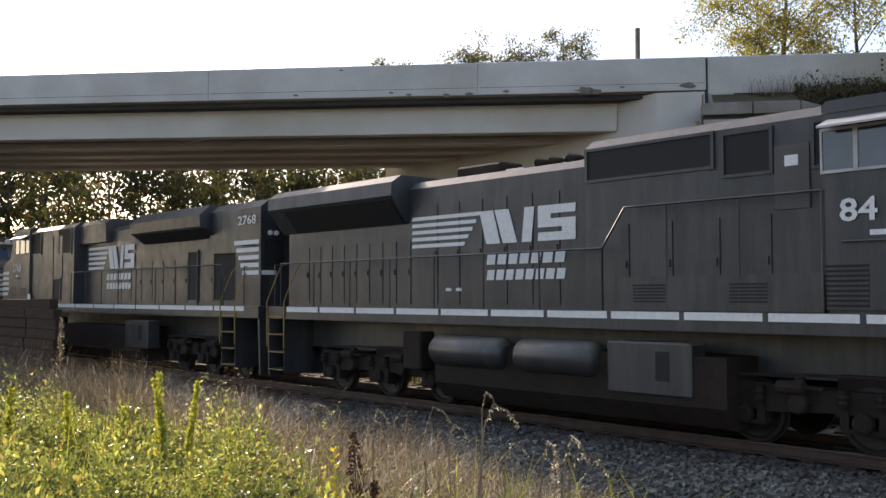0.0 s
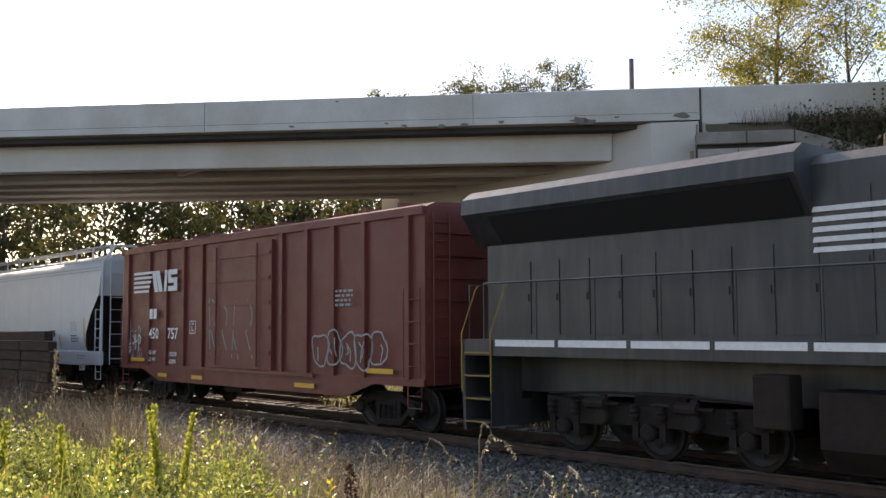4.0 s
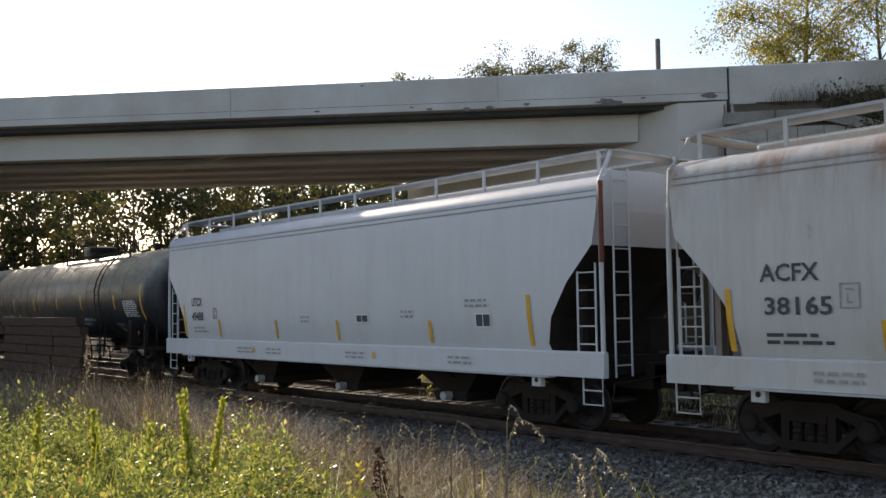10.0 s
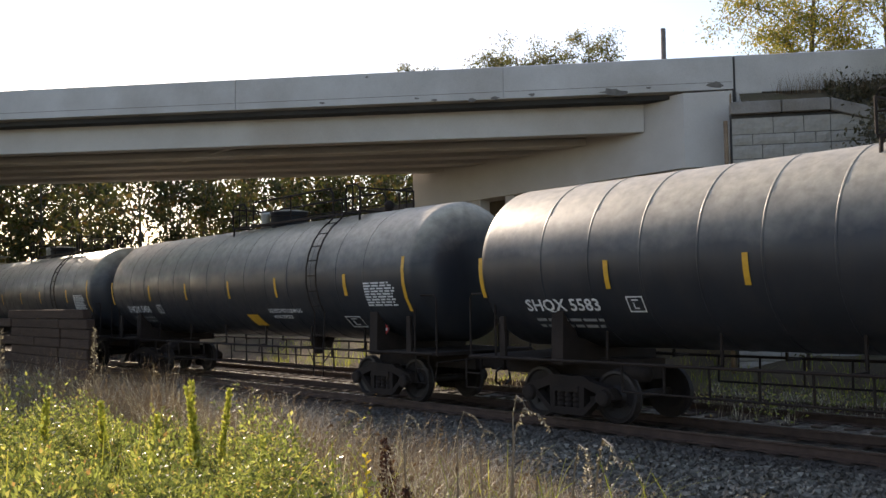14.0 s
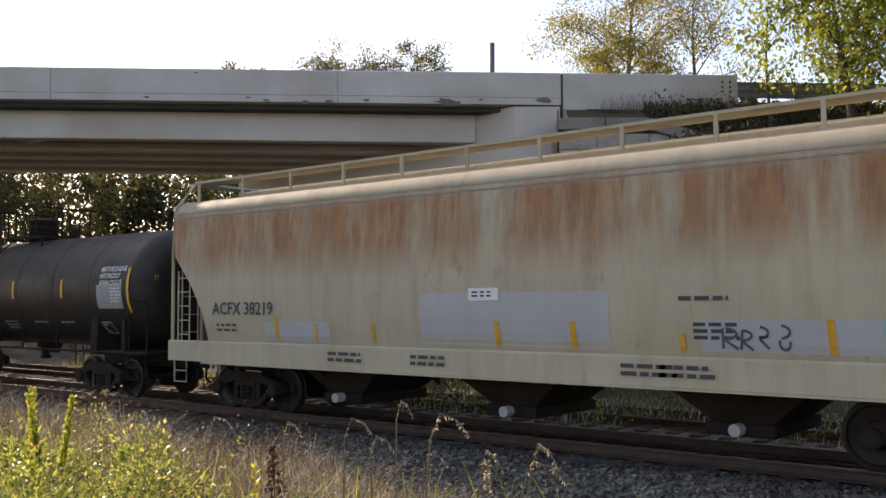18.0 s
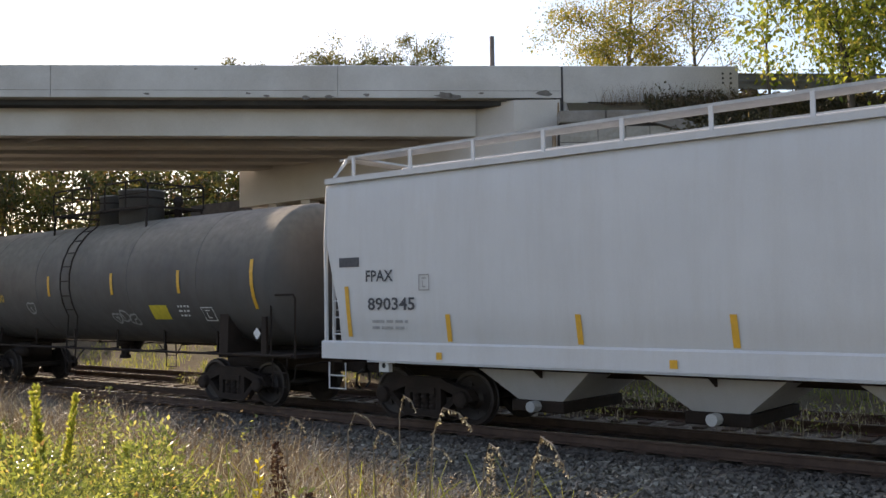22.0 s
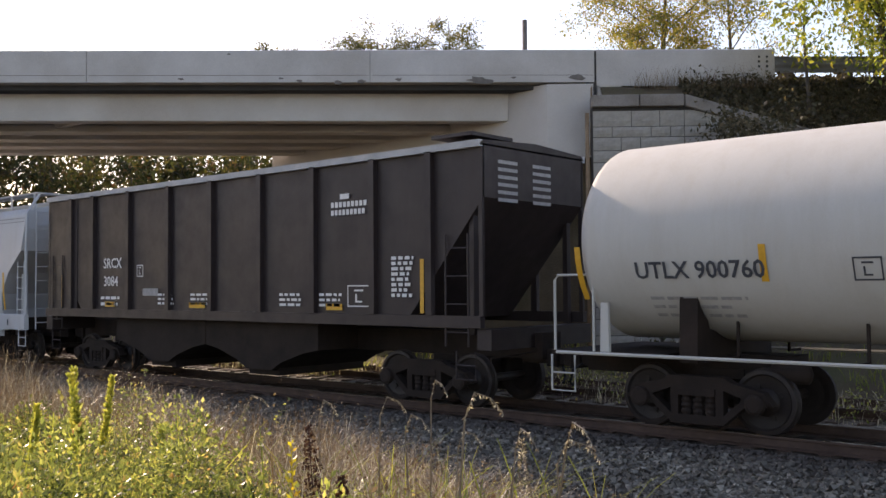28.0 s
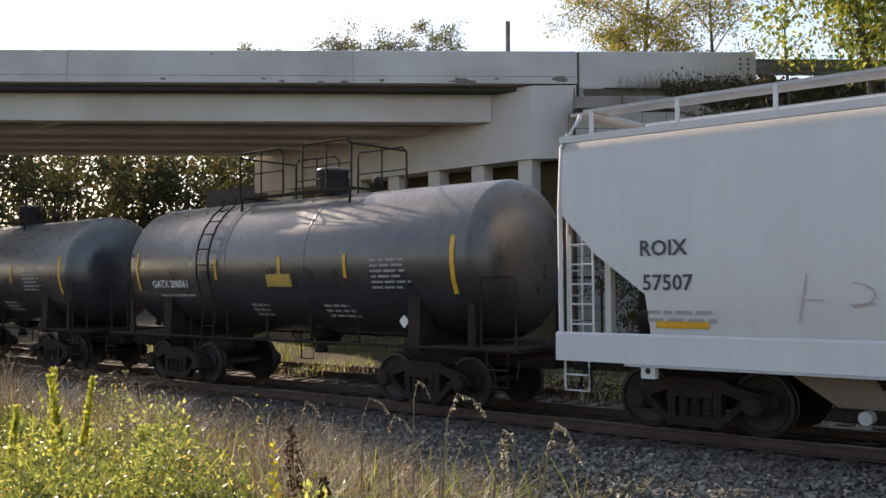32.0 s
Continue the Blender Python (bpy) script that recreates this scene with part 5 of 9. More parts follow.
    for x in (p0 + 0.05, p1 - 0.05):
        for s in (-1, 1):
            part("platform_leg", tube(bmesh.new(), [(x, s * 0.78, zp - 0.05), (x, s * 0.80, cz + math.sqrt(r * r - 0.64) - 0.03)], 0.03), M[rail_mat], car)
    mid = (p0 + p1) / 2
    for s in (-1, 1):
        y = s * 0.8
        for a, b in rails or ((p0, mid - 0.3), (mid + 0.3, p1)):
            part("platform_rail", tube(tube(tube(bmesh.new(), [(a, y, zp), (a, y, zp + rail_h - 0.1), (a + 0.08, y, zp + rail_h), (b - 0.12, y, zp + rail_h), (b, y, zp + rail_h - 0.12), (b, y, zp)], 0.024), [(a, y, zp + rail_h * 0.5), (b, y, zp + rail_h * 0.5)], 0.016), [((a + b) / 2, y, zp), ((a + b) / 2, y, zp + rail_h)], 0.02), M[rail_mat], car, "bent pipe platform handrail")
    for s in (p0, p1):
        part("platform_rail", tube(bmesh.new(), [(s, -0.8, zp + rail_h - 0.1), (s, 0.8, zp + rail_h - 0.1)], 0.022), M[rail_mat], car)
    for x, y, rr, hh in [(d[0], 0.0, d[1], d[2] + d[3] * 0) for d in domes]:
        d = part("manway", lathe(bmesh.new(), [(top - 0.1, rr), (zp + hh - 0.06, rr), (zp + hh - 0.05, rr + 0.03), (zp + hh, rr + 0.03), (zp + hh + 0.03, rr * 0.7), (zp + hh + 0.05, 0.05)], 24, x, y, "z"), M[mat], car, "cylindrical manway housing", True)
        part("manway_bolt_ring", lathe(bmesh.new(), [(zp + hh * 0.55, rr + 0.002), (zp + hh * 0.56, rr + 0.02), (zp + hh * 0.62, rr + 0.02), (zp + hh * 0.63, rr + 0.002)], 24, x, y, "z"), M["under"], d)
    # bottom outlet with its skid, safety valve beside the manway
    part("bottom_outlet", lathe(bmesh.new(), [(cz - r + 0.02, 0.22), (cz - r - 0.12, 0.22), (cz - r - 0.14, 0.12), (cz - r - 0.34, 0.1), (cz - r - 0.36, 0.14), (cz - r - 0.44, 0.14), (cz - r - 0.45, 0.03)], 14, mid, 0.0, "z"), M["under"], car, "bottom outlet valve under the tank", True)
    part("outlet_skid", prism(bmesh.new(), [(mid - 0.45, cz - r + 0.02), (mid + 0.45, cz - r + 0.02), (mid + 0.2, cz - r - 0.3), (mid - 0.2, cz - r - 0.3)], 0.25, 0.28, "y"), M["under"], car)
    part("safety_valve", lathe(bmesh.new(), [(top - 0.05, 0.09), (zp + 0.1, 0.09), (zp + 0.12, 0.12), (zp + 0.24, 0.12), (zp + 0.3, 0.05)], 12, p1 - 0.35, 0.3, "z"), M["under"], car, "small safety valve", True)
    part("brake_cylinder", lathe(bmesh.new(), [(-hl + 3.2, 0.05), (-hl + 3.25, 0.14), (-hl + 3.75, 0.14), (-hl + 3.8, 0.04)], 14, -0.6, 0.86), M["under"], car, "brake cylinder under the frame", True)
    # side ladder bent round the shell
    for sy in (-1, 1):
        bm = bmesh.new()
        path = [(sy * 1.45, zb - 0.25)] + [(sy * (r + 0.13) * math.cos(a), cz + (r + 0.13) * math.sin(a)) for a in np.linspace(-0.55, 1.0, 8)] + [(sy * 0.8, zp)]
        for s in (-0.21, 0.21):
            tube(bm, [(lad + s, y, z) for y, z in path], 0.02, 6)
        for (ya, za), (yb, zb2) in zip(path, path[1:]):
            tube(bm, [(lad - 0.21, (ya + yb) / 2, (za + zb2) / 2), (lad + 0.21, (ya + yb) / 2, (za + zb2) / 2)], 0.015, 5)
        tube(bm, [(lad - 0.21, sy * 1.45, zb - 0.25), (lad - 0.21, sy * 1.45, 0.45), (lad + 0.21, sy * 1.45, 0.45), (lad + 0.21, sy * 1.45, zb - 0.25)], 0.018)
        tube(bm, [(lad - 0.55, sy * 1.4, zb), (lad - 0.21, sy * 1.45, 0.75), (lad + 0.21, sy * 1.45, 0.75), (lad + 0.55, sy * 1.4, zb)], 0.014)
        part("ladder", bm, M[ladder_mat or rail_mat], car, "bent ladder up the tank side")
    if reservoir is not None:
        q = part("air_reservoir", lathe(bmesh.new(), [(reservoir - 0.55, 0.05), (reservoir - 0.52, 0.2), (reservoir - 0.45, 0.24), (reservoir + 0.45, 0.24), (reservoir + 0.52, 0.2), (reservoir + 0.55, 0.05)], 18, -1.2, 1.42), M[sill_mat if sill_mat != "under" else "loco"], car, "horizontal air reservoir", True)
        part("reservoir_strap", lathe(bmesh.new(), [(reservoir - 0.2, 0.245), (reservoir - 0.2, 0.255), (reservoir - 0.14, 0.255), (reservoir - 0.14, 0.245)], 18, -1.2, 1.42), M["under"], q)
        part("brake_valve", bevelled(reservoir - 0.9, reservoir - 0.7, -1.3, -0.9, zb, 1.55, 0.02, 1), M["under"], car)
        part("brake_stand", bevelled(reservoir + 0.7, reservoir + 0.85, -0.9, -0.6, zb, 1.9, 0.02, 1), M["under"], car)
    for s in (-1, 1):
        truck(car, x0, s * (hl - 2.3))
    couplers(car, hl)
    return car, surf, hl


def placard(car, surf, x, z, s=0.18, mat="placard", red=True):
    s *= 0.8
    p = part("placard_holder", boxes((x - s, x + s, surf(z) - 0.16, surf(z) - 0.13, z - s, z + s)), M["under"], car)
    bm = bmesh.new()
    y = surf(z) - 0.165
    bm.faces.new([bm.verts.new(q) for q in ((x, y, z - s * 1.3), (x + s * 1.3, y, z), (x, y, z + s * 1.3), (x - s * 1.3, y, z))])
    part("placard", bm, M["redmark" if red else mat], p, "diamond hazard placard")
    if red:
        bm = bmesh.new()
        bm.faces.new([bm.verts.new(q) for q in ((x - s * 0.6, y - 0.004, z - s * 0.35), (x + s * 0.6, y - 0.004, z - s * 0.35), (x + s * 0.6, y - 0.004, z + s * 0.35), (x - s * 0.6, y - 0.004, z + s * 0.35))])
        part("placard_label", bm, M["placard"], p)

# ---- locomotives ----


def stripes_logo(car, y, x0, x1, z0, z1, n=5):
    """Bands and slanted blocks of the painted emblem, as plain shapes."""
    s = flat(y)
    h = (z1 - z0) / (2 * n - 1)
    for k in range(n):
        z = z0 + 2 * k * h
        xa = x0
        xb = x0 + (x1 - x0) * (0.36 + 0.025 * k)
        part("emblem_band", patch(bmesh.new(), s, xa, xb, z, z + h * 1.05, 0.3, rows=1), M["decal"], car)
    w = x1 - x0
    for a, b, ln in ((0.50, 0.585, -0.3), (0.60, 0.685, -0.35), (0.71, 0.765, 0.0)):
        part("emblem_block", patch(bmesh.new(), s, x0 + a * w, x0 + b * w, z0, z1, ln if ln < 0 else 0.12, rows=1), M["decal"], car)
    for z, h2 in ((z0, 0.24), (z0 + (z1 - z0) * 0.38, 0.24), (z0 + (z1 - z0) * 0.76, 0.24)):
        part("emblem_block", patch(bmesh.new(), s, x0 + 0.80 * w, x1, z, z + (z1 - z0) * h2, 0.1, rows=1), M["decal"], car)
    part("emblem_block", patch(bmesh.new(), s, x0 + 0.80 * w, x0 + 0.87 * w, z0 + (z1 - z0) * 0.62, z0 + (z1 - z0) * 0.76, 0.1, rows=1), M["decal"], car)
    part("emblem_block", patch(bmesh.new(), s, x1 - 0.07 * w, x1, z0 + (z1 - z0) * 0.24, z0 + (z1 - z0) * 0.38, 0.1, rows=1), M["decal"], car)


def name_bars(car, y, x0, x1, z0, h, gap):
    for r in range(2):
        n = 7 + r
        for k in range(n):
            a = x0 + (x1 - x0) * k / n
            bm = patch(bmesh.new(), flat(y), a, a + (x1 - x0) / n * 0.78, z0 - r * (h + gap), z0 - r * (h + gap) + h, 0.2, rows=1)
            part("name_bar", bm, M["decal"], car, "white painted block")


def hood(bm, x0, x1, half, z0, z1, cham=0.16):
    return prism(bm, [(-half, z0), (half, z0), (half, z1 - cham), (half - cham * 1.3, z1), (-half + cham * 1.3, z1), (-half, z1 - cham)], x0, x1)


def doors(car, half, x0, x1, n, z0, z1):
    """Hood doors: raised panels with a latch, on both sides."""
    w = (x1 - x0) / n
    for k in range(n):
        for s in (-1, 1):
            a, b = x0 + w * k + 0.02, x0 + w * (k + 1) - 0.02
            y = s * half
            d = part("hood_door", boxes((a, b, min(y, y + s * 0.018), max(y, y + s * 0.018), z0, z1)), M["loco"], car)
            part("latch", boxes((b - 0.07, b - 0.04, min(y + s * 0.018, y + s * 0.045), max(y + s * 0.018, y + s * 0.045), (z0 + z1) / 2 - 0.06, (z0 + z1) / 2 + 0.06)), M["loco"], d)


def handrail(car, pts, y, deck, step=1.25, mat="loco"):
    bm = tube(bmesh.new(), [(x, y, z) for x, z in pts], 0.021, 6)
    part("handrail", bm, M[mat], car, "pipe handrail along the walkway")
    xs = [p[0] for p in pts]
    a, b = min(xs), max(xs)
    srt = sorted(pts)
    n = max(1, int((b - a) / step))
    for k in range(n + 1):
        x = a + (b - a) * k / n
        z = float(np.interp(x, [p[0] for p in srt], [p[1] for p in srt]))
        part("stanchion", tube(bmesh.new(), [(x, y, deck - 0.1), (x, y, z)], 0.018, 6), M[mat], car)


def steps(car, x, sx, deck, mat="railyellow"):
    for sy in (-1, 1):
        bm = boxes((x - 0.35, x - 0.33, sy * 1.1 - 0.4, sy * 1.1 + 0.4, 0.35, deck), (x + 0.33, x + 0.35, sy * 1.1 - 0.4, sy * 1.1 + 0.4, 0.35, deck))
        w = part("step_well", bm, M["loco"], car)
        for k in range(4):
            z = 0.4 + k * (deck - 0.5) / 3.4
            part("step_tread", boxes((x - 0.33, x + 0.33, min(sy * 1.1, sy * 1.52), max(sy * 1.1, sy * 1.52), z, z + 0.03)), M["loco"], w)
            part("step_edge", boxes((x - 0.33, x + 0.33, min(sy * 1.52, sy * 1.535), max(sy * 1.52, sy * 1.535), z + 0.012, z + 0.034)), M[mat], w, "yellow step edge")
        for dx in (-0.38, 0.38):
            part("grab_rail", tube(bmesh.new(), [(x + dx, sy * 1.54, 0.95), (x + dx, sy * 1.54, deck + 0.12), (x + dx, sy * 1.18, deck + 0.92), (x + dx, sy * 1.1, deck + 1.0)], 0.016, 6), M[mat], car, "yellow grab rail")
        part("grab_rail", tube(bmesh.new(), [(x + sx * 0.42, sy * 0.35, deck), (x + sx * 0.42, sy * 0.35, deck + 1.0), (x + sx * 0.42, sy * 1.3, deck + 1.0), (x + sx * 0.42, sy * 1.3, deck)], 0.018, 6), M["loco"], car)


def loco_base(name, label, xr, xl, number, box_x=2.4, res=((-2.5, -0.3), (0.0, 2.2)), cut=0.0, step_x=None):
    car, x0, hl = new_car(name, label, "locomotive", xr, xl, "locomotives at the head of the train")
    deck = 1.91
    part("platform", boxes((-hl, hl - cut, -1.52, 1.52, 1.62, deck), (-hl + 0.3, hl - 0.3, -0.6, 0.6, 0.95, 1.62)), M["loco"], car, "black walkway platform")
    bm_n = 12
    for k in range(bm_n):
        a, b = -hl + 0.9 + (2 * hl - 1.8) * k / bm_n, -hl + 0.9 + (2 * hl - 1.8) * (k + 1) / bm_n - 0.09
        for s in (-1, 1):
            part("sill_stripe", boxes((a, b, min(s * 1.52, s * 1.527), max(s * 1.52, s * 1.527), 1.79, 1.905)), M["decal"], car, "white reflective sill stripe")
    for s in (-1, 1):
        truck(car, x0, s * (hl - 3.9), 3)
        e = s * (hl - 0.02) - (cut if s > 0 else 0)
        part("pilot", prism(bmesh.new(), [(-1.45, 0.25), (1.45, 0.25), (1.5, 1.6), (-1.5, 1.6)], e - 0.04, e + 0.04), M["loco"], car, "black end pilot plate")
        steps(car, step_x if step_x and s > 0 else s * (hl - 0.42), s, deck)
    # under the frame: fuel tank, air reservoirs, boxes
    part("fuel_tank", prism(bmesh.new(), [(-1.2, 0.2), (1.2, 0.2), (1.45, 0.5), (1.45, 1.25), (-1.45, 1.25), (-1.45, 0.5)], -3.0, 3.4), M["under"], car, "fuel tank slung under the frame")
    for a, b in res:
        for s in (-1, 1):
            part("air_reservoir", lathe(bmesh.new(), [(a, 0.08), (a + 0.04, 0.24), (a + 0.12, 0.29), (b - 0.12, 0.29), (b - 0.04, 0.24), (b, 0.08)], 18, s * 1.42, 1.12), M["loco"], car, "long cylindrical air reservoir", True)
    for s in (-1, 1):
        part("battery_box", bevelled(box_x, box_x + 1.58, s * 1.30 - 0.2, s * 1.30 + 0.2, 0.62, 1.44, 0.03, 1), M["loco"], car, "dusty dark equipment box")
        part("sand_box", bevelled(-3.95, -3.4, s * 1.30 - 0.2, s * 1.30 + 0.2, 0.7, 1.45, 0.03, 1), M["under"], car)
        part("box_louvre", boxes((box_x + 0.95, box_x + 1.2, min(s * 1.5, s * 1.506), max(s * 1.5, s * 1.506), 0.85, 1.3)), M["grille"], car)
    couplers(car, hl)
    return car, hl, deck


def cab(car, sx, xb, xf, number, deck, top=4.58, reach=1.1):
    """Wide-nose cab between its rear wall xb and windscreen foot xf, facing sx."""
    X = lambda a: sx * a
    half = 1.5
    bm = bmesh.new()
    prism(bm, [(X(xb), deck), (X(xf + 0.36), deck), (X(xf + 0.36), 3.1), (X(xf + 0.12), 3.72), (X(xf - 0.25), top - 0.28), (X(xf - 0.32), top), (X(xb), top)], -half, half, "y")
    bmesh.ops.bevel(bm, geom=list(bm.edges), offset=0.05, segments=2, affect="EDGES")
    c = part("cab", bm, M["loco"], car, "wide black cab")
    part("cab_roof", prism(bmesh.new(), [(-1.52, top - 0.18), (-1.1, top + 0.02), (1.1, top + 0.02), (1.52, top - 0.18)], min(X(xb + 0.02), X(xf - 0.1)), max(X(xb + 0.02), X(xf - 0.1))), M["loco"], car)
    for s in (-1, 1):
        y = s * (half + 0.004)
        for a, b in ((xb + 0.04, xb + 0.46), (xb + 0.52, xb + 1.1), (xb + 1.16, xb + 1.62)):
            p = part("side_window", boxes((min(X(a), X(b)), max(X(a), X(b)), min(y, y + s * 0.012), max(y, y + s * 0.012), 3.80, 4.32)), M["glass"], c, "dark cab window")
            f = bmesh.new()
            for q in ((a - 0.03, b + 0.03, 3.76, 3.80), (a - 0.03, b + 0.03, 4.32, 4.36), (a - 0.03, a, 3.80, 4.32), (b, b + 0.03, 3.80, 4.32)):
                box(f, min(X(q[0]), X(q[1])), max(X(q[0]), X(q[1])), min(y, y + s * 0.03), max(y, y + s * 0.03), q[2], q[3])
            part("window_frame", f, M["galv"], p)
        part("sunshade", prism(bmesh.new(), [(s * 1.5, 4.44), (s * 1.8, 4.33), (s * 1.8, 4.36), (s * 1.5, 4.48)], min(X(xb + 0.1), X(xb + 1.55)), max(X(xb + 0.1), X(xb + 1.55))), M["galv"], c, "sunlit window awning")
    # windscreens on the sloping front
    for y0, y1 in ((-1.3, -0.12), (0.12, 1.3)):
        bm = bmesh.new()
        q = [(X(xf + 0.085), y0, 3.84), (X(xf + 0.085), y1, 3.84), (X(xf - 0.225), y1, 4.4), (X(xf - 0.225), y0, 4.4)]
        bm.faces.new([bm.verts.new(p) for p in q])
        part("windscreen", bm, M["glass"], c, "blue-tinted windscreen")
    part("number_board", boxes((min(X(xf - 0.28), X(xf - 0.12)), max(X(xf - 0.28), X(xf - 0.12)), -1.15, 1.15, 4.46, 4.74)), M["decal"], c, "white-edged number board")
    # nose
    nf = xf + reach
    bm = bmesh.new()
    prism(bm, [(X(xf + 0.1), deck), (X(nf), deck), (X(nf), 3.32), (X(nf - 0.2), 3.56), (X(xf + 0.1), 3.74)], -1.38, 1.38, "y")
    bmesh.ops.bevel(bm, geom=list(bm.edges), offset=0.09, segments=2, affect="EDGES")
    n = part("nose", bm, M["loco"], car, "black nose with white stripes")
    for k in range(5):
        z = 2.21 + 0.205 * k
        a, b = xf + 0.78 - 0.11 * k, nf - 0.09
        for s in (-1, 1):
            f = bmesh.new()
            y = s * 1.386
            v = [f.verts.new(q) for q in ((X(a), y, z), (X(b), y, z), (X(b), y, z + 0.12), (X(a - 0.06), y, z + 0.12))]
            f.faces.new(v if s * sx < 0 else v[::-1])
            if a < xf + 0.36:
                v[0].co.x = v[3].co.x = X(xf + 0.37)
                part("nose_stripe", boxes((min(X(a - 0.03), X(xf + 0.36)), max(X(a - 0.03), X(xf + 0.36)), min(s * 1.5, s * 1.505), max(s * 1.5, s * 1.505), z, z + 0.12)), M["decal"], n)
            part("nose_stripe", f, M["decal"], n)
            part("nose_stripe", boxes((min(X(nf), X(nf + 0.006)), max(X(nf), X(nf + 0.006)), min(s * 0.12, s * 1.28), max(s * 0.12, s * 1.28), z, z + 0.12)), M["decal"], n)
    part("nose_door", boxes((min(X(nf), X(nf + 0.02)), max(X(nf), X(nf + 0.02)), -0.1, 0.1, 2.0, 3.25)), M["grille"], n, "narrow nose door seam")
    part("headlight", lathe(bmesh.new(), [(X(xf - 0.05), 0.11), (X(xf + 0.02), 0.11)], 12, -0.15, 4.58), M["placard"], c)
    part("headlight", lathe(bmesh.new(), [(X(xf - 0.05), 0.11), (X(xf + 0.02), 0.11)], 12, 0.15, 4.58), M["placard"], c)
    xa = min(X(xb + 0.2), X(xb + 1.95))
    word(car, flat(-1.51), number, xa + 0.05, 3.12, 0.42, "decal", "road_number", "white road number", wide=1.22)
    part("small_mark", patch(bmesh.new(), flat(-1.51), xa + 0.45, xa + 0.7, 2.92, 2.99, rows=1), M["decal"], car)
    # louvres and grab iron below the window
    for k in range(9):
        part("louvre", boxes((xa - 0.16, xa + 0.42, -1.515, -1.5, 2.0 + 0.065 * k, 2.03 + 0.065 * k)), M["grille"], car)
    for k in range(8):
        part("louvre", boxes((xa + 0.87, xa + 1.55, -1.515, -1.5, 2.0 + 0.065 * k, 2.03 + 0.065 * k)), M["grille"], car)
    part("grab_iron", tube(bmesh.new(), [(xa + 0.1, -1.5, 2.85), (xa + 0.1, -1.57, 2.85), (xa + 0.9, -1.57, 2.85), (xa + 0.9, -1.5, 2.85)], 0.014, 6), M["loco"], car)
    part("rear_light", boxes((xa + 1.8, xa + 2.07, -1.512, -1.5, 2.02, 2.26)), M["placard"], car)
    return c


def grille(car, half, x0, x1, z0, z1):
    for s in (-1, 1):
        y = s * half
        g = part("grille", boxes((x0, x1, min(y, y + s * 0.012), max(y, y + s * 0.012), z0, z1)), M["grille"], car, "black intake grille")
        f = bmesh.new()
        for q in ((x0 - 0.05, x1 + 0.05, z0 - 0.05, z0), (x0 - 0.05, x1 + 0.05, z1, z1 + 0.05), (x0 - 0.05, x0, z0, z1), (x1, x1 + 0.05, z0, z1)):
            box(f, q[0], q[1], min(y, y + s * 0.035), max(y, y + s * 0.035), q[2], q[3])
        part("grille_frame", f, M["loco"], g)


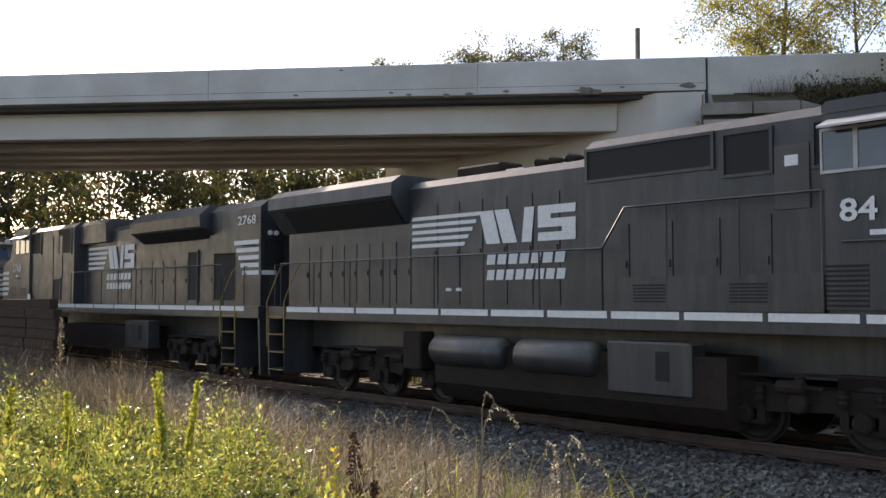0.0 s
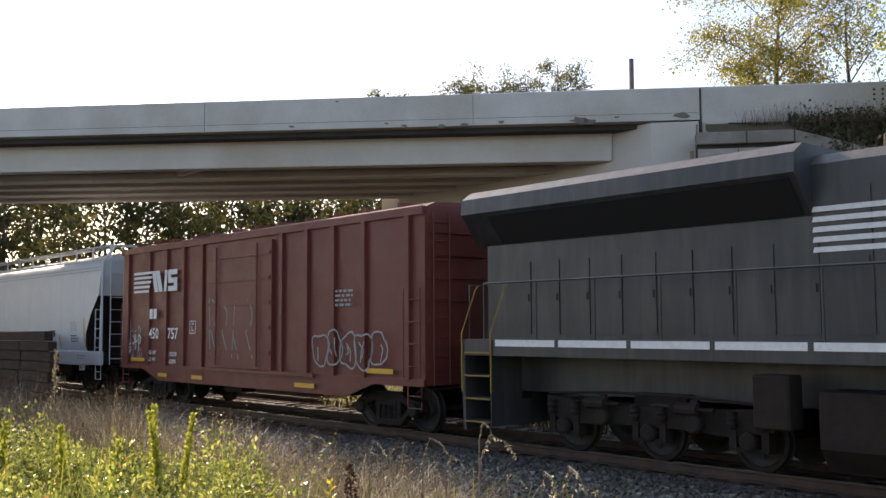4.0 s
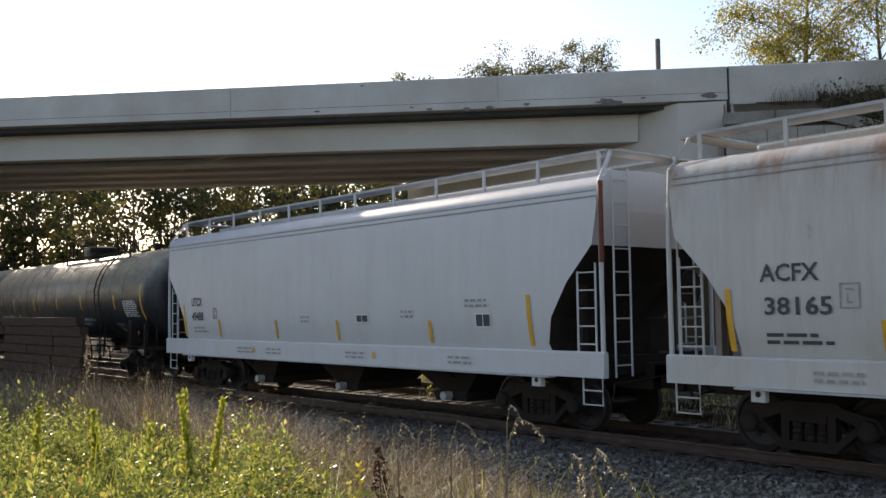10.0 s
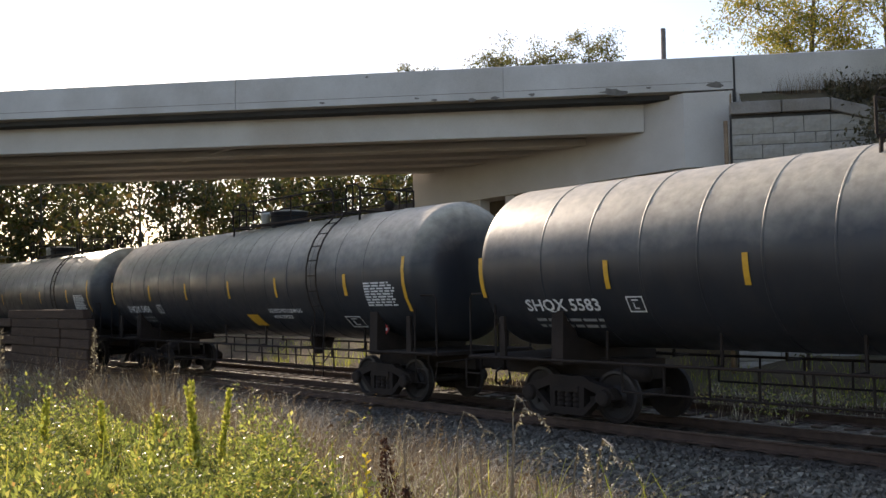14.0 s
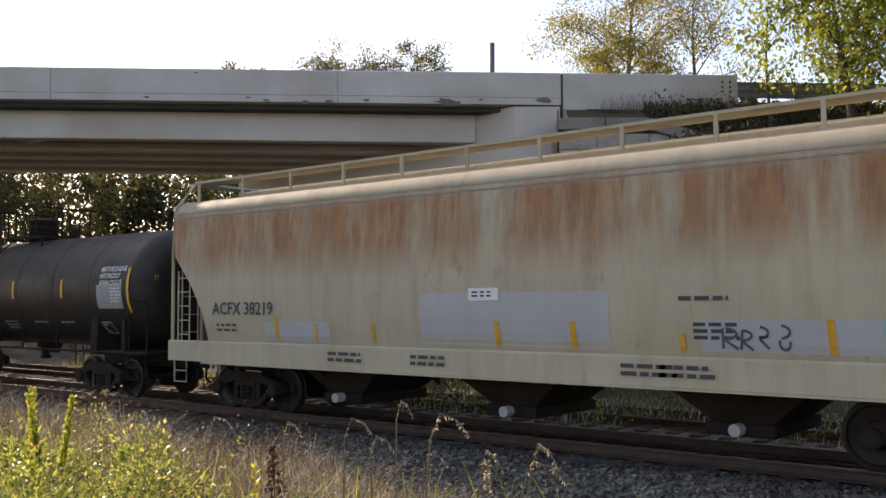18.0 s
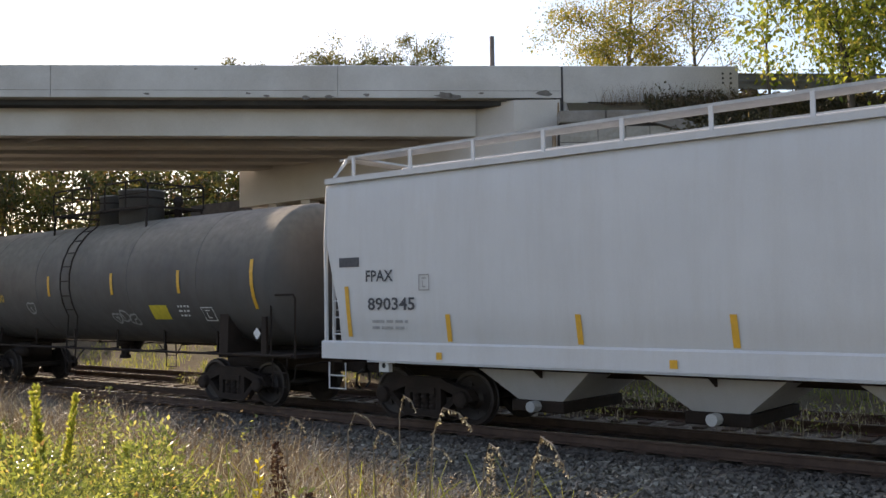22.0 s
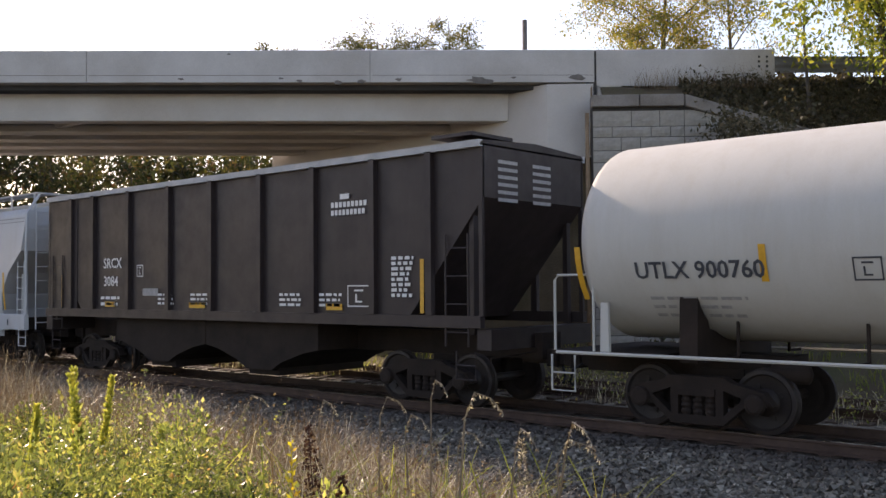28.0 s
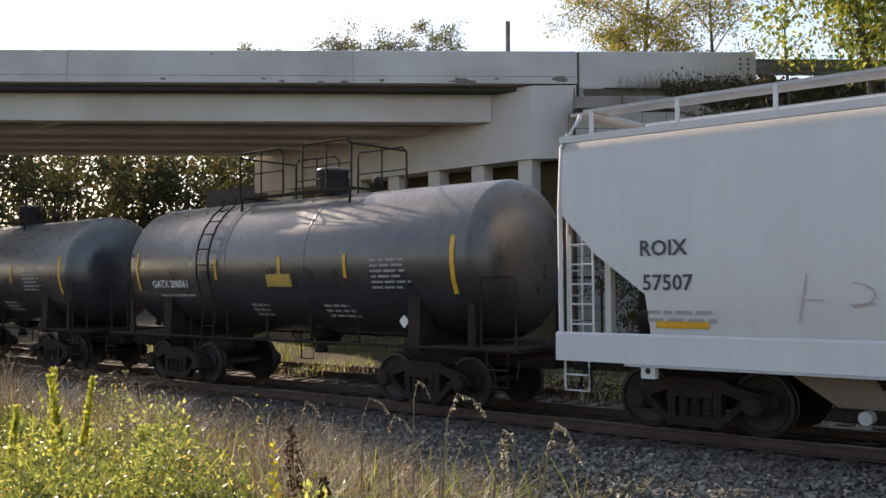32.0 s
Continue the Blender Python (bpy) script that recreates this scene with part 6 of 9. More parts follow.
def ge_locomotive(xr, xl, number, o=0.0, large=False):
    car, hl, deck = loco_base("locomotive", "black diesel locomotive with white stripes and wide cab", xr, xl, number, 2.35 + o, ((-1.9 + o, 0.05 + o), (0.35 + o, 2.15 + o)))
    cab(car, 1, 6.0 + o, 7.95 + o, number, deck, 4.74)
    af = (1.75 if large else 1.04) + o
    part("long_hood", hood(bmesh.new(), -hl + 0.25, af, 1.05, deck, 4.52), M["loco"], car, "long engine hood")
    part("auxiliary_cab", hood(bmesh.new(), af, 6.0 + o, 1.28, deck, 4.76), M["loco"], car)
    if large:
        grille(car, 1.281, 1.82 + o, 4.2 + o, 4.08, 4.55)
        grille(car, 1.281, 4.42 + o, 5.15 + o, 3.92, 4.5)
        grille(car, 1.281, 5.82 + o, 6.05 + o, 3.92, 4.5)
    else:
        for a, b in ((1.38, 2.29), (3.07, 3.62), (3.83, 4.36), (5.06, 5.66)):
            grille(car, 1.281, a + o, b + o, 4.05, 4.57)
    for s in (-1, 1) if large else ():
        p = part("equipment_door", boxes((5.22 + o, 5.74 + o, min(s * 1.281, s * 1.31), max(s * 1.281, s * 1.31), 3.35, 4.25)), M["tankgrey"], car, "faded grey equipment door")
        part("white_label", boxes((5.38 + o, 5.58 + o, min(s * 1.31, s * 1.314), max(s * 1.31, s * 1.314), 3.95, 4.1)), M["placard"], p)
    doors(car, 1.05, -2.9 + o, af - 0.1, 7, 2.0, 4.0)
    doors(car, 1.28, af + 0.1, 6.0 + o, 5, 2.0, 3.3)
    doors(car, 1.05, -hl + 0.7, -3.1 + o, 9, 2.0, 3.3)
    rad = part("radiator", prism(bmesh.new(), [(-1.06, 3.65), (-1.52, 4.22), (-1.5, 4.5), (-1.25, 4.66), (1.25, 4.66), (1.5, 4.5), (1.52, 4.22), (1.06, 3.65)], -hl + 0.02, -3.2 + o), M["loco"], car, "flared radiator wings")
    for s in (-1, 1):
        part("radiator_screen", prism(bmesh.new(), [(s * 1.10, 3.67), (s * 1.49, 4.16), (s * 1.50, 4.15), (s * 1.11, 3.66)], -hl + 0.7, -3.3 + o), M["grille"], rad)
    part("exhaust_box", bevelled(-2.5 + o, -1.2 + o, -0.35, 0.35, 4.48, 4.82, 0.05, 1), M["under"], car)
    for x in (0.15 + o, 0.5 + o, 0.95 + o):
        part("horn", lathe(bmesh.new(), [(x - 0.2, 0.10), (x + 0.1, 0.04), (x + 0.18, 0.06)], 10, -0.5, 4.64), M["under"], car)
    part("roof_blister", bevelled(-0.9 + o, -0.3 + o, -0.6, 0.6, 4.46, 4.6, 0.06, 1), M["loco"], car)
    handrail(car, [(-hl + 0.6, 2.92), (2.28 + o, 2.92)], -1.5, deck)
    handrail(car, [(2.28 + o, 2.92), (2.74 + o, 3.55), (6.0 + o, 3.55)], -1.5, deck, 1.2)
    handrail(car, [(-hl + 0.6, 2.92), (6.0 + o, 2.92)], 1.5, deck)
    part("walk_shield", boxes((2.6 + o, 6.0 + o, -1.51, -1.5, 1.92, 2.45)), M["loco"], car)
    for x in (2.9 + o, 4.6 + o):
        for k in range(6):
            part("louvre", boxes((x, x + 0.6, -1.516, -1.51, 2.05 + 0.05 * k, 2.075 + 0.05 * k)), M["grille"], car)
    e0, e1 = (-3.05, 1.36) if large else (-3.19, 0.5)
    stripes_logo(car, -1.07, e0 + o, e1 + o, 3.13, 3.76)
    name_bars(car, -1.07, e0 + 0.5 * (e1 - e0) + o, e1 - 0.2 + o, 2.74, 0.19, 0.10)
    for x in (-2.0 + o, -1.7 + o):
        part("white_label", patch(bmesh.new(), flat(-1.07), x, x + 0.16, 2.25, 2.31, rows=1), M["decal"], car)
    return car


def emd_locomotive(xr, xl, number):
    car, hl, deck = loco_base("locomotive", "black diesel locomotive running cab-last with white stripes", xr, xl, number, 2.4, (), 0.3, 8.8)
    cab(car, -1, 6.3, 8.4, number, deck, 4.74, 1.5)
    part("mid_body", hood(bmesh.new(), -6.3, -2.1, 1.42, deck, 4.7), M["loco"], car)
    part("long_hood", hood(bmesh.new(), -2.1, 9.0, 1.05, deck, 4.45), M["loco"], car, "long engine hood")
    part("central_intake", hood(bmesh.new(), -2.1, 0.2, 1.25, 3.95, 4.72), M["loco"], car)
    grille(car, 1.421, -6.25, -5.3, 3.75, 4.5)
    grille(car, 1.421, -3.46, -2.33, 3.68, 4.5)
    grille(car, 1.421, -4.0, -3.31, 2.05, 2.77)
    for a in (-4.85, -3.95):
        part("body_panel", boxes((a, a + 0.8, -1.44, -1.42, 2.0 if a < -4 else 2.8, 4.3)), M["loco"], car)
    doors(car, 1.05, 0.3, 7.9, 10, 2.0, 3.2)
    rad = part("radiator", prism(bmesh.new(), [(-1.06, 3.75), (-1.5, 4.05), (-1.52, 4.35), (-1.2, 4.64), (1.2, 4.64), (1.52, 4.35), (1.5, 4.05), (1.06, 3.75)], 2.7, 7.2), M["loco"], car, "flared radiator section")
    for s in (-1, 1):
        part("radiator_screen", prism(bmesh.new(), [(s * 1.09, 3.76), (s * 1.47, 4.02), (s * 1.48, 4.0), (s * 1.10, 3.74)], 2.9, 7.4), M["grille"], rad)
    grille(car, 1.069, 5.75, 6.26, 2.05, 3.4)
    grille(car, 1.069, 7.26, 8.45, 2.05, 3.42)
    part("rear_hood", hood(bmesh.new(), 7.2, 9.85, 1.2, 3.3, 4.62, 0.2), M["loco"], car)
    part("rear_panel", hood(bmesh.new(), 8.6, 9.86, 1.2, deck, 3.32, 0.02), M["loco"], car)
    word(car, flat(-1.215), number, 8.75, 4.0, 0.32, "decal", "road_number", "white road number", wide=1.45)
    for k in range(5):
        z = 2.7 + 0.195 * k
        part("rear_stripe", boxes((8.99 - 0.11 * k, 9.78, -1.216, -1.206, z, z + 0.11)), M["decal"], car)
    part("rear_stripe", boxes((9.86, 9.87, -1.17, -0.75, 2.7, 2.81)), M["decal"], car)
    part("rear_door", boxes((9.86, 9.875, -1.1, -0.55, 2.9, 3.6)), M["grille"], car, "dark end door of the hood")
    for z in (3.05, 3.45):
        part("grab_iron", tube(bmesh.new(), [(9.05, -1.21, z), (9.05, -1.27, z), (9.6, -1.27, z), (9.6, -1.21, z)], 0.014, 6), M["under"], car)
    part("roof_grab", tube(bmesh.new(), [(9.0, -0.8, 4.6), (9.0, -0.8, 4.74), (9.5, -0.8, 4.74), (9.5, -0.8, 4.6)], 0.014, 6), M["under"], car)
    for y in (-0.15, 0.15):
        part("headlight", lathe(bmesh.new(), [(9.84, 0.06), (9.9, 0.065), (9.91, 0.02)], 12, y * 0.6 - 0.85, 3.76), M["placard"], car)
    for x in (2.3, 2.55):
        part("fan", lathe(bmesh.new(), [(4.43, 0.5), (4.58, 0.5), (4.59, 0.1)], 20, x - 1.4, 0, "z"), M["under"], car)
    handrail(car, [(-2.1, 2.98), (8.4, 2.98)], -1.5, deck)
    handrail(car, [(8.4, 2.98), (8.5, 2.7), (8.52, 1.95)], -1.5, deck, 2)
    handrail(car, [(-6.0, 2.95), (hl - 1.0, 2.95)], 1.5, deck)
    stripes_logo(car, -1.07, -1.66, 2.04, 3.06, 3.8)
    name_bars(car, -1.07, -0.1, 1.85, 2.70, 0.2, 0.10)
    return car


ge_locomotive(-2.0, -20.25, "84", -1.1, True)
emd_locomotive(-20.35, -41.55, "2768")
ge_locomotive(-42.35, -62.15, "8107")

# ---- boxcar ----


def boxcar(xr, xl):
    car, x0, hl = new_car("boxcar", "oxide-red steel boxcar with white emblem and lettering", "boxcar", xr, xl)
    part("body", prism(bmesh.new(), [(-1.5, 1.0), (1.5, 1.0), (1.5, 4.5), (1.2, 4.62), (0, 4.68), (-1.2, 4.62), (-1.5, 4.5)], -hl, hl), M["red"], car, "ribbed red steel body")
    for k in range(12):
        part("roof_seam", boxes((-hl + 0.3 + k * 1.15, -hl + 0.36 + k * 1.15, -1.2, 1.2, 4.63, 4.72)), M["red"], car)
    for s in (-1, 1):
        part("top_chord", boxes((-hl, hl, s * 1.52 - 0.05, s * 1.52 + 0.05, 4.36, 4.52)), M["red"], car)
        part("side_sill", prism(bmesh.new(), [(-hl, 1.12), (hl, 1.12), (hl, 0.98), (hl - 1.6, 0.98), (hl - 2.6, 0.68), (-hl + 2.6, 0.68), (-hl + 1.6, 0.98), (-hl, 0.98)], s * 1.50 - 0.04, s * 1.50 + 0.04, "y"), M["red"], car)
    for x in (-6.6, -5.15, -4.05, -3.0, -1.95, 1.95, 3.0, 4.05, 5.15, 6.6):
        for s in (-1, 1):
            part("rib", boxes((x - 0.07, x + 0.07, s * 1.54 - 0.04, s * 1.54 + 0.04, 1.1, 4.36)), M["red"], car)
    for s in (-1, 1):
        d = part("sliding_door", boxes((-1.6, 1.6, min(s * 1.5, s * 1.6), max(s * 1.5, s * 1.6), 1.15, 4.25)), M["red"], car, "red sliding plug door")
        for k in range(5):
            part("door_rib", boxes((-1.55, 1.55, min(s * 1.6, s * 1.63), max(s * 1.6, s * 1.63), 1.5 + 0.6 * k, 1.6 + 0.6 * k)), M["red"], d)
        for x in (-1.0, 1.0):
            part("lock_rod", tube(bmesh.new(), [(x, s * 1.65, 1.2), (x, s * 1.65, 4.2)], 0.025), M["red"], d)
        part("door_track", boxes((-3.4, 3.4, min(s * 1.6, s * 1.64), max(s * 1.6, s * 1.64), 1.05, 1.13)), M["red"], car)
    surf = flat(-1.51)
    for sx in (-1, 1):
        ladder(car, sx * (hl - 0.33), -1.57, 1.15, 2.9, 0.5, 4, "red")
        ladder(car, sx * (hl + 0.05), -1.1, 1.0, 4.4, 0.42, 9, "red", "y")
        for k in range(7):
            part("end_corrugation", boxes((sx * hl - 0.04, sx * hl + 0.04, -1.4, 1.4, 1.3 + 0.45 * k, 1.48 + 0.45 * k)), M["red"], car)
        stirrup(car, sx * (hl - 0.32), "red")
        truck(car, x0, sx * (hl - 1.7))
    stripes_logo(car, -1.585, -6.1, -3.3, 3.18, 3.78, 5)
    word(car, flat(-1.585), "450", -5.02, 1.86, 0.42, name="car_number")
    word(car, flat(-1.585), "757", -3.84, 1.86, 0.42, name="car_number")
    for x in (-5.0, -4.74):
        part("owner_bar", patch(bmesh.new(), flat(-1.585), x, x + 0.2, 2.42, 2.7, rows=1), M["decal"], car)
    word(car, flat(-1.585), "LD LMT", -5.0, 1.42, 0.14)
    word(car, flat(-1.585), "LT WT", -5.0, 1.22, 0.14)
    word(car, flat(-1.585), "157500", -3.75, 1.38, 0.16)
    word(car, flat(-1.585), "62500", -3.72, 1.18, 0.16)
    strips(car, flat(-1.585), [(-6.2, -5.3, 1.2, 1.3), (-4.4, -3.85, 0.8, 0.9), (5.3, 6.2, 1.2, 1.3), (2.6, 3.4, 0.8, 0.9), (-2.4, -1.8, 0.8, 0.9)])
    ring_mark(car, flat(-1.65), -2.4 + 0.0, 2.0, 0.34, 0.34)
    scrawl(car, flat(-1.59), -6.35, -5.45, 1.5, 2.1, "decal", 4, 4, 0.04)
    scrawl(car, flat(-1.59), -6.25, -5.5, 1.7, 2.4, "fade", 3, 14, 0.03)
    scrawl(car, flat(-1.59), -6.35, -5.4, 1.35, 1.8, "fade", 5, 24, 0.03)
    graffiti(car, flat(-1.59), 3.4, 6.0, 1.3, 2.1, "fade", 5, 8, 0.04)
    scrawl(car, flat(-1.59), -1.4, 0.9, 1.5, 3.0, "fade", 4, 9, 0.04)
    lines(car, flat(-1.585), 4.2, 2.9, 0.7, 4, mat="fade")
    part("brake_gear", boxes((-3, 3, -0.3, 0.3, 0.55, 1.0), (-1.5, -0.6, -1.1, -0.7, 0.5, 0.9)), M["under"], car)
    couplers(car, hl)


boxcar(-63.2, -77.36)

# ---- the hopper and tank cars, in train order ----
c, s, hl = hopper("covered_hopper", "clean pale-grey smooth-sided covered hopper car", -78.85, -95.68, "white", bays=3)
word(c, s, "FHRX", -6.35, 2.53, 0.32, "dark", "reporting_mark")
word(c, s, "580242", -6.35, 2.08, 0.32, "dark", "car_number")
lines(c, s, -6.3, 1.8, 0.9, 3, 0.05, 0.05, "dark")
strips(c, s, [(-7.25, -7.17, 1.5, 2.5), (-4.55, -4.45, 1.5, 1.95), (-2.3, -2.2, 1.5, 1.95), (-0.1, 0.0, 1.5, 1.95), (2.2, 2.3, 1.5, 1.95), (4.9, 5.0, 1.5, 1.95), (7.1, 7.2, 1.5, 2.5)], lean=-0.04)
sticker(c, s, 4.15, 1.85, 0.42, 0.28)
lines(c, s, 5.95, 2.35, 0.6, 5, 0.03, 0.04, "fade")
lines(c, s, 5.95, 1.9, 0.7, 3, 0.04, 0.05, "dark")
ring_mark(c, s, -4.7, 2.25, 0.3, 0.34, "fade")
sil = flat(-1.6)
lines(c, sil, -5.2, 1.2, 0.9, 1, 0.07, 0.05, "dark", 1)
for x in (-6.6, 0.2, 3.2, 6.6):
    lines(c, sil, x, 1.25, 0.8, 2, 0.04, 0.04, "fade", 2)
strips(c, sil, [(-4.0, -3.88, 1.15, 1.27), (1.0, 1.12, 1.15, 1.27), (5.0, 5.12, 1.15, 1.27)])

c, s, hl = hopper("covered_hopper", "light-grey covered hopper car with many vertical ribs", -96.77, -114.69, "grey", FLATSIDE, ((1.26, 1.3), (2.2, 1.28), (3.15, 0.0)), rib_x=[-7.6] + [-6.73 + 0.748 * k for k in range(19)] + [7.58], bays=3, beads=False, topchord=True, sill=(1.22, 1.4))
word(c, flat(-1.61), "PP", -7.1, 2.1, 0.3, "dark", "reporting_mark")
word(c, flat(-1.61), "GX", -6.3, 2.1, 0.3, "dark", "reporting_mark")
word(c, flat(-1.61), "12", -7.1, 1.62, 0.3, "dark", "car_number")
word(c, flat(-1.61), "40", -6.3, 1.62, 0.3, "dark", "car_number")
word(c, flat(-1.61), "8", -5.5, 1.62, 0.3, "dark", "car_number")
strips(c, flat(-1.61), [(-7.35, -7.27, 1.5, 2.25), (-5.2, -5.12, 1.5, 1.85), (-0.9, -0.82, 1.45, 2.0), (2.6, 2.68, 1.5, 1.9), (5.2, 5.28, 1.5, 1.9), (6.75, 6.85, 1.45, 2.4)])
sticker(c, flat(-1.54), 5.55, 1.75, 0.34, 0.26)
sticker(c, flat(-1.54), 7.7, 2.6, 0.5, 0.28)
part("faded_sticker", patch(bmesh.new(), flat(-1.54), 7.75, 8.45, 3.0, 3.25), M["goldtext"], c)
part("notice_plate", patch(bmesh.new(), flat(-1.54), 7.0, 7.16, 1.6, 1.85), M["placard"], c)
lines(c, flat(-1.61), -4.6, 1.9, 0.7, 2, 0.05, 0.05, "dark", 3)
lines(c, flat(-1.61), 3.4, 1.7, 0.7, 2, 0.05, 0.05, "fade", 3)
ring_mark(c, flat(-1.61), -5.6, 2.35, 0.26, 0.3, "fade")
scrawl(c, flat(-1.62), -3.65, -3.15, 1.85, 2.25, "sprayred", 2, 3, 0.03)
scrawl(c, flat(-1.62), -3.65, -3.1, 1.45, 1.8, "sprayred", 2, 13, 0.03)
scrawl(c, flat(-1.62), -2.7, -2.45, 1.5, 1.8, "sprayrose", 1, 14, 0.025)
scrawl(c, flat(-1.62), -1.0, -0.5, 1.6, 2.1, "sprayred", 1, 15, 0.03)
scrawl(c, flat(-1.62), -8.3, -7.8, 3.3, 3.7, "sprayrose", 2, 6, 0.03)

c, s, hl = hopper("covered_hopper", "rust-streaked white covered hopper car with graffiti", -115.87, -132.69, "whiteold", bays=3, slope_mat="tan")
word(c, s, "ACFX", -6.75, 2.49, 0.34, "dark", "reporting_mark")
word(c, s, "38165", -6.72, 2.03, 0.34, "dark", "car_number", wide=1.22)
lines(c, s, -6.7, 1.72, 1.0, 2, 0.05, 0.05, "dark")
strips(c, s, [(-7.3, -7.2, 1.5, 2.4), (-5.05, -4.95, 1.5, 1.95), (-2.1, -2.0, 1.5, 2.0), (1.9, 2.0, 1.5, 2.0), (4.85, 4.95, 1.5, 2.0), (7.25, 7.35, 1.5, 2.6)], lean=-0.04)
graffiti(c, s, -4.7, -1.2, 1.35, 2.1, "spraydark", 6, 21, 0.018)
graffiti(c, s, 0.9, 4.1, 1.15, 2.35, "spraydark", 6, 22, 0.018)
graffiti(c, s, 0.75, 4.2, 1.05, 2.42, "fade", 6, 22, 0.014)
scrawl(c, s, -4.3, -1.6, 1.4, 2.0, "fade", 8, 24, 0.018)
scrawl(c, s, -0.6, 0.5, 1.5, 1.85, "fade", 4, 25, 0.016)
scrawl(c, sil, -1.6, 2.0, 1.12, 1.35, "fade", 10, 26, 0.014)
scrawl(c, s, 4.9, 5.9, 1.6, 1.85, "fade", 4, 27, 0.016)
graffiti(c, s, 4.15, 4.8, 1.5, 2.35, "spraydark", 1, 23, 0.018)
part("dark_panel", patch(bmesh.new(), s, 6.45, 7.05, 1.6, 1.98), M["dark"], c)
for x, w, z in ((-3.0, 0.03, 3.3), (-2.1, 0.04, 3.25), (-1.2, 0.04, 3.45), (-0.4, 0.03, 3.55), (0.45, 0.03, 3.3), (2.75, 0.035, 3.35), (4.15, 0.09, 3.25), (4.24, 0.05, 3.5), (5.55, 0.045, 3.3), (7.05, 0.08, 3.3)):
    bm = patch(bmesh.new(), s, x, x + w, z, 3.98, lean=0.03, rows=6)
    for k, v in enumerate(bm.verts):  # each run narrows to its foot
        f = min(0.75, (v.co.z - z) / 0.9)
        v.co.x += (w / 2 if k % 2 == 0 else -w / 2) * (1 - f) * 0.9
    part("rust_run", bm, M["rustrun"], c, "thin rust run from the roof seam")
part("notice_plate", patch(bmesh.new(), flat(-1.61), 2.55, 3.15, 1.08, 1.38), M["lemon"], c)
for x in (-6.0, -4.2, 1.5, 5.2, 6.2):
    lines(c, sil, x, 1.22, 0.7, 2, 0.05, 0.05, "fade", 4)
ring_mark(c, s, -5.6, 2.1, 0.28, 0.34, "fade")

c, s, hl = hopper("covered_hopper", "clean white covered hopper car with a rust-red corner post", -133.93, -150.75, "white", bays=3)
word(c, s, "UTCX", -6.7, 2.35, 0.33, "dark", "reporting_mark", wide=0.72)
word(c, s, "49488", -6.68, 1.95, 0.33, "dark", "car_number", wide=0.85)
lines(c, s, -6.6, 1.72, 0.9, 2, 0.05, 0.05, "fade")
strips(c, s, [(-7.2, -7.1, 1.5, 2.4), (-5.1, -5.0, 1.5, 1.95), (-2.1, -2.0, 1.5, 1.95), (0.6, 0.7, 1.5, 1.95), (3.9, 4.0, 1.5, 1.95), (6.7, 6.8, 1.5, 2.4)], lean=-0.05)
sticker(c, s, 5.3, 1.82, 0.42, 0.26)
sticker(c, s, 1.4, 1.9, 0.45, 0.18)
lines(c, s, 5.0, 2.3, 0.7, 2, 0.05, 0.05, "fade")
lines(c, s, 3.0, 2.1, 0.5, 2, 0.05, 0.05, "fade")
lines(c, s, -0.9, 2.0, 0.5, 2, 0.05, 0.05, "fade")
ring_mark(c, s, -5.4, 2.0, 0.22, 0.28, "dark")
for x in (-4.0, -2.5, 1.0, 4.5):
    lines(c, sil, x, 1.22, 0.9, 2, 0.045, 0.05, "fade", 4)
part("rust_post", tube(bmesh.new(), [(hl - 0.02, -1.56, 2.9), (hl - 0.02, -1.56, 4.25)], 0.045), M["red"], c, "rust-red corner post")
strips(c, sil, [(-3.2, -3.08, 1.15, 1.27), (2.0, 2.12, 1.15, 1.27)])

RINGS = [-6.7 + 1.1 * k for k in range(13)]


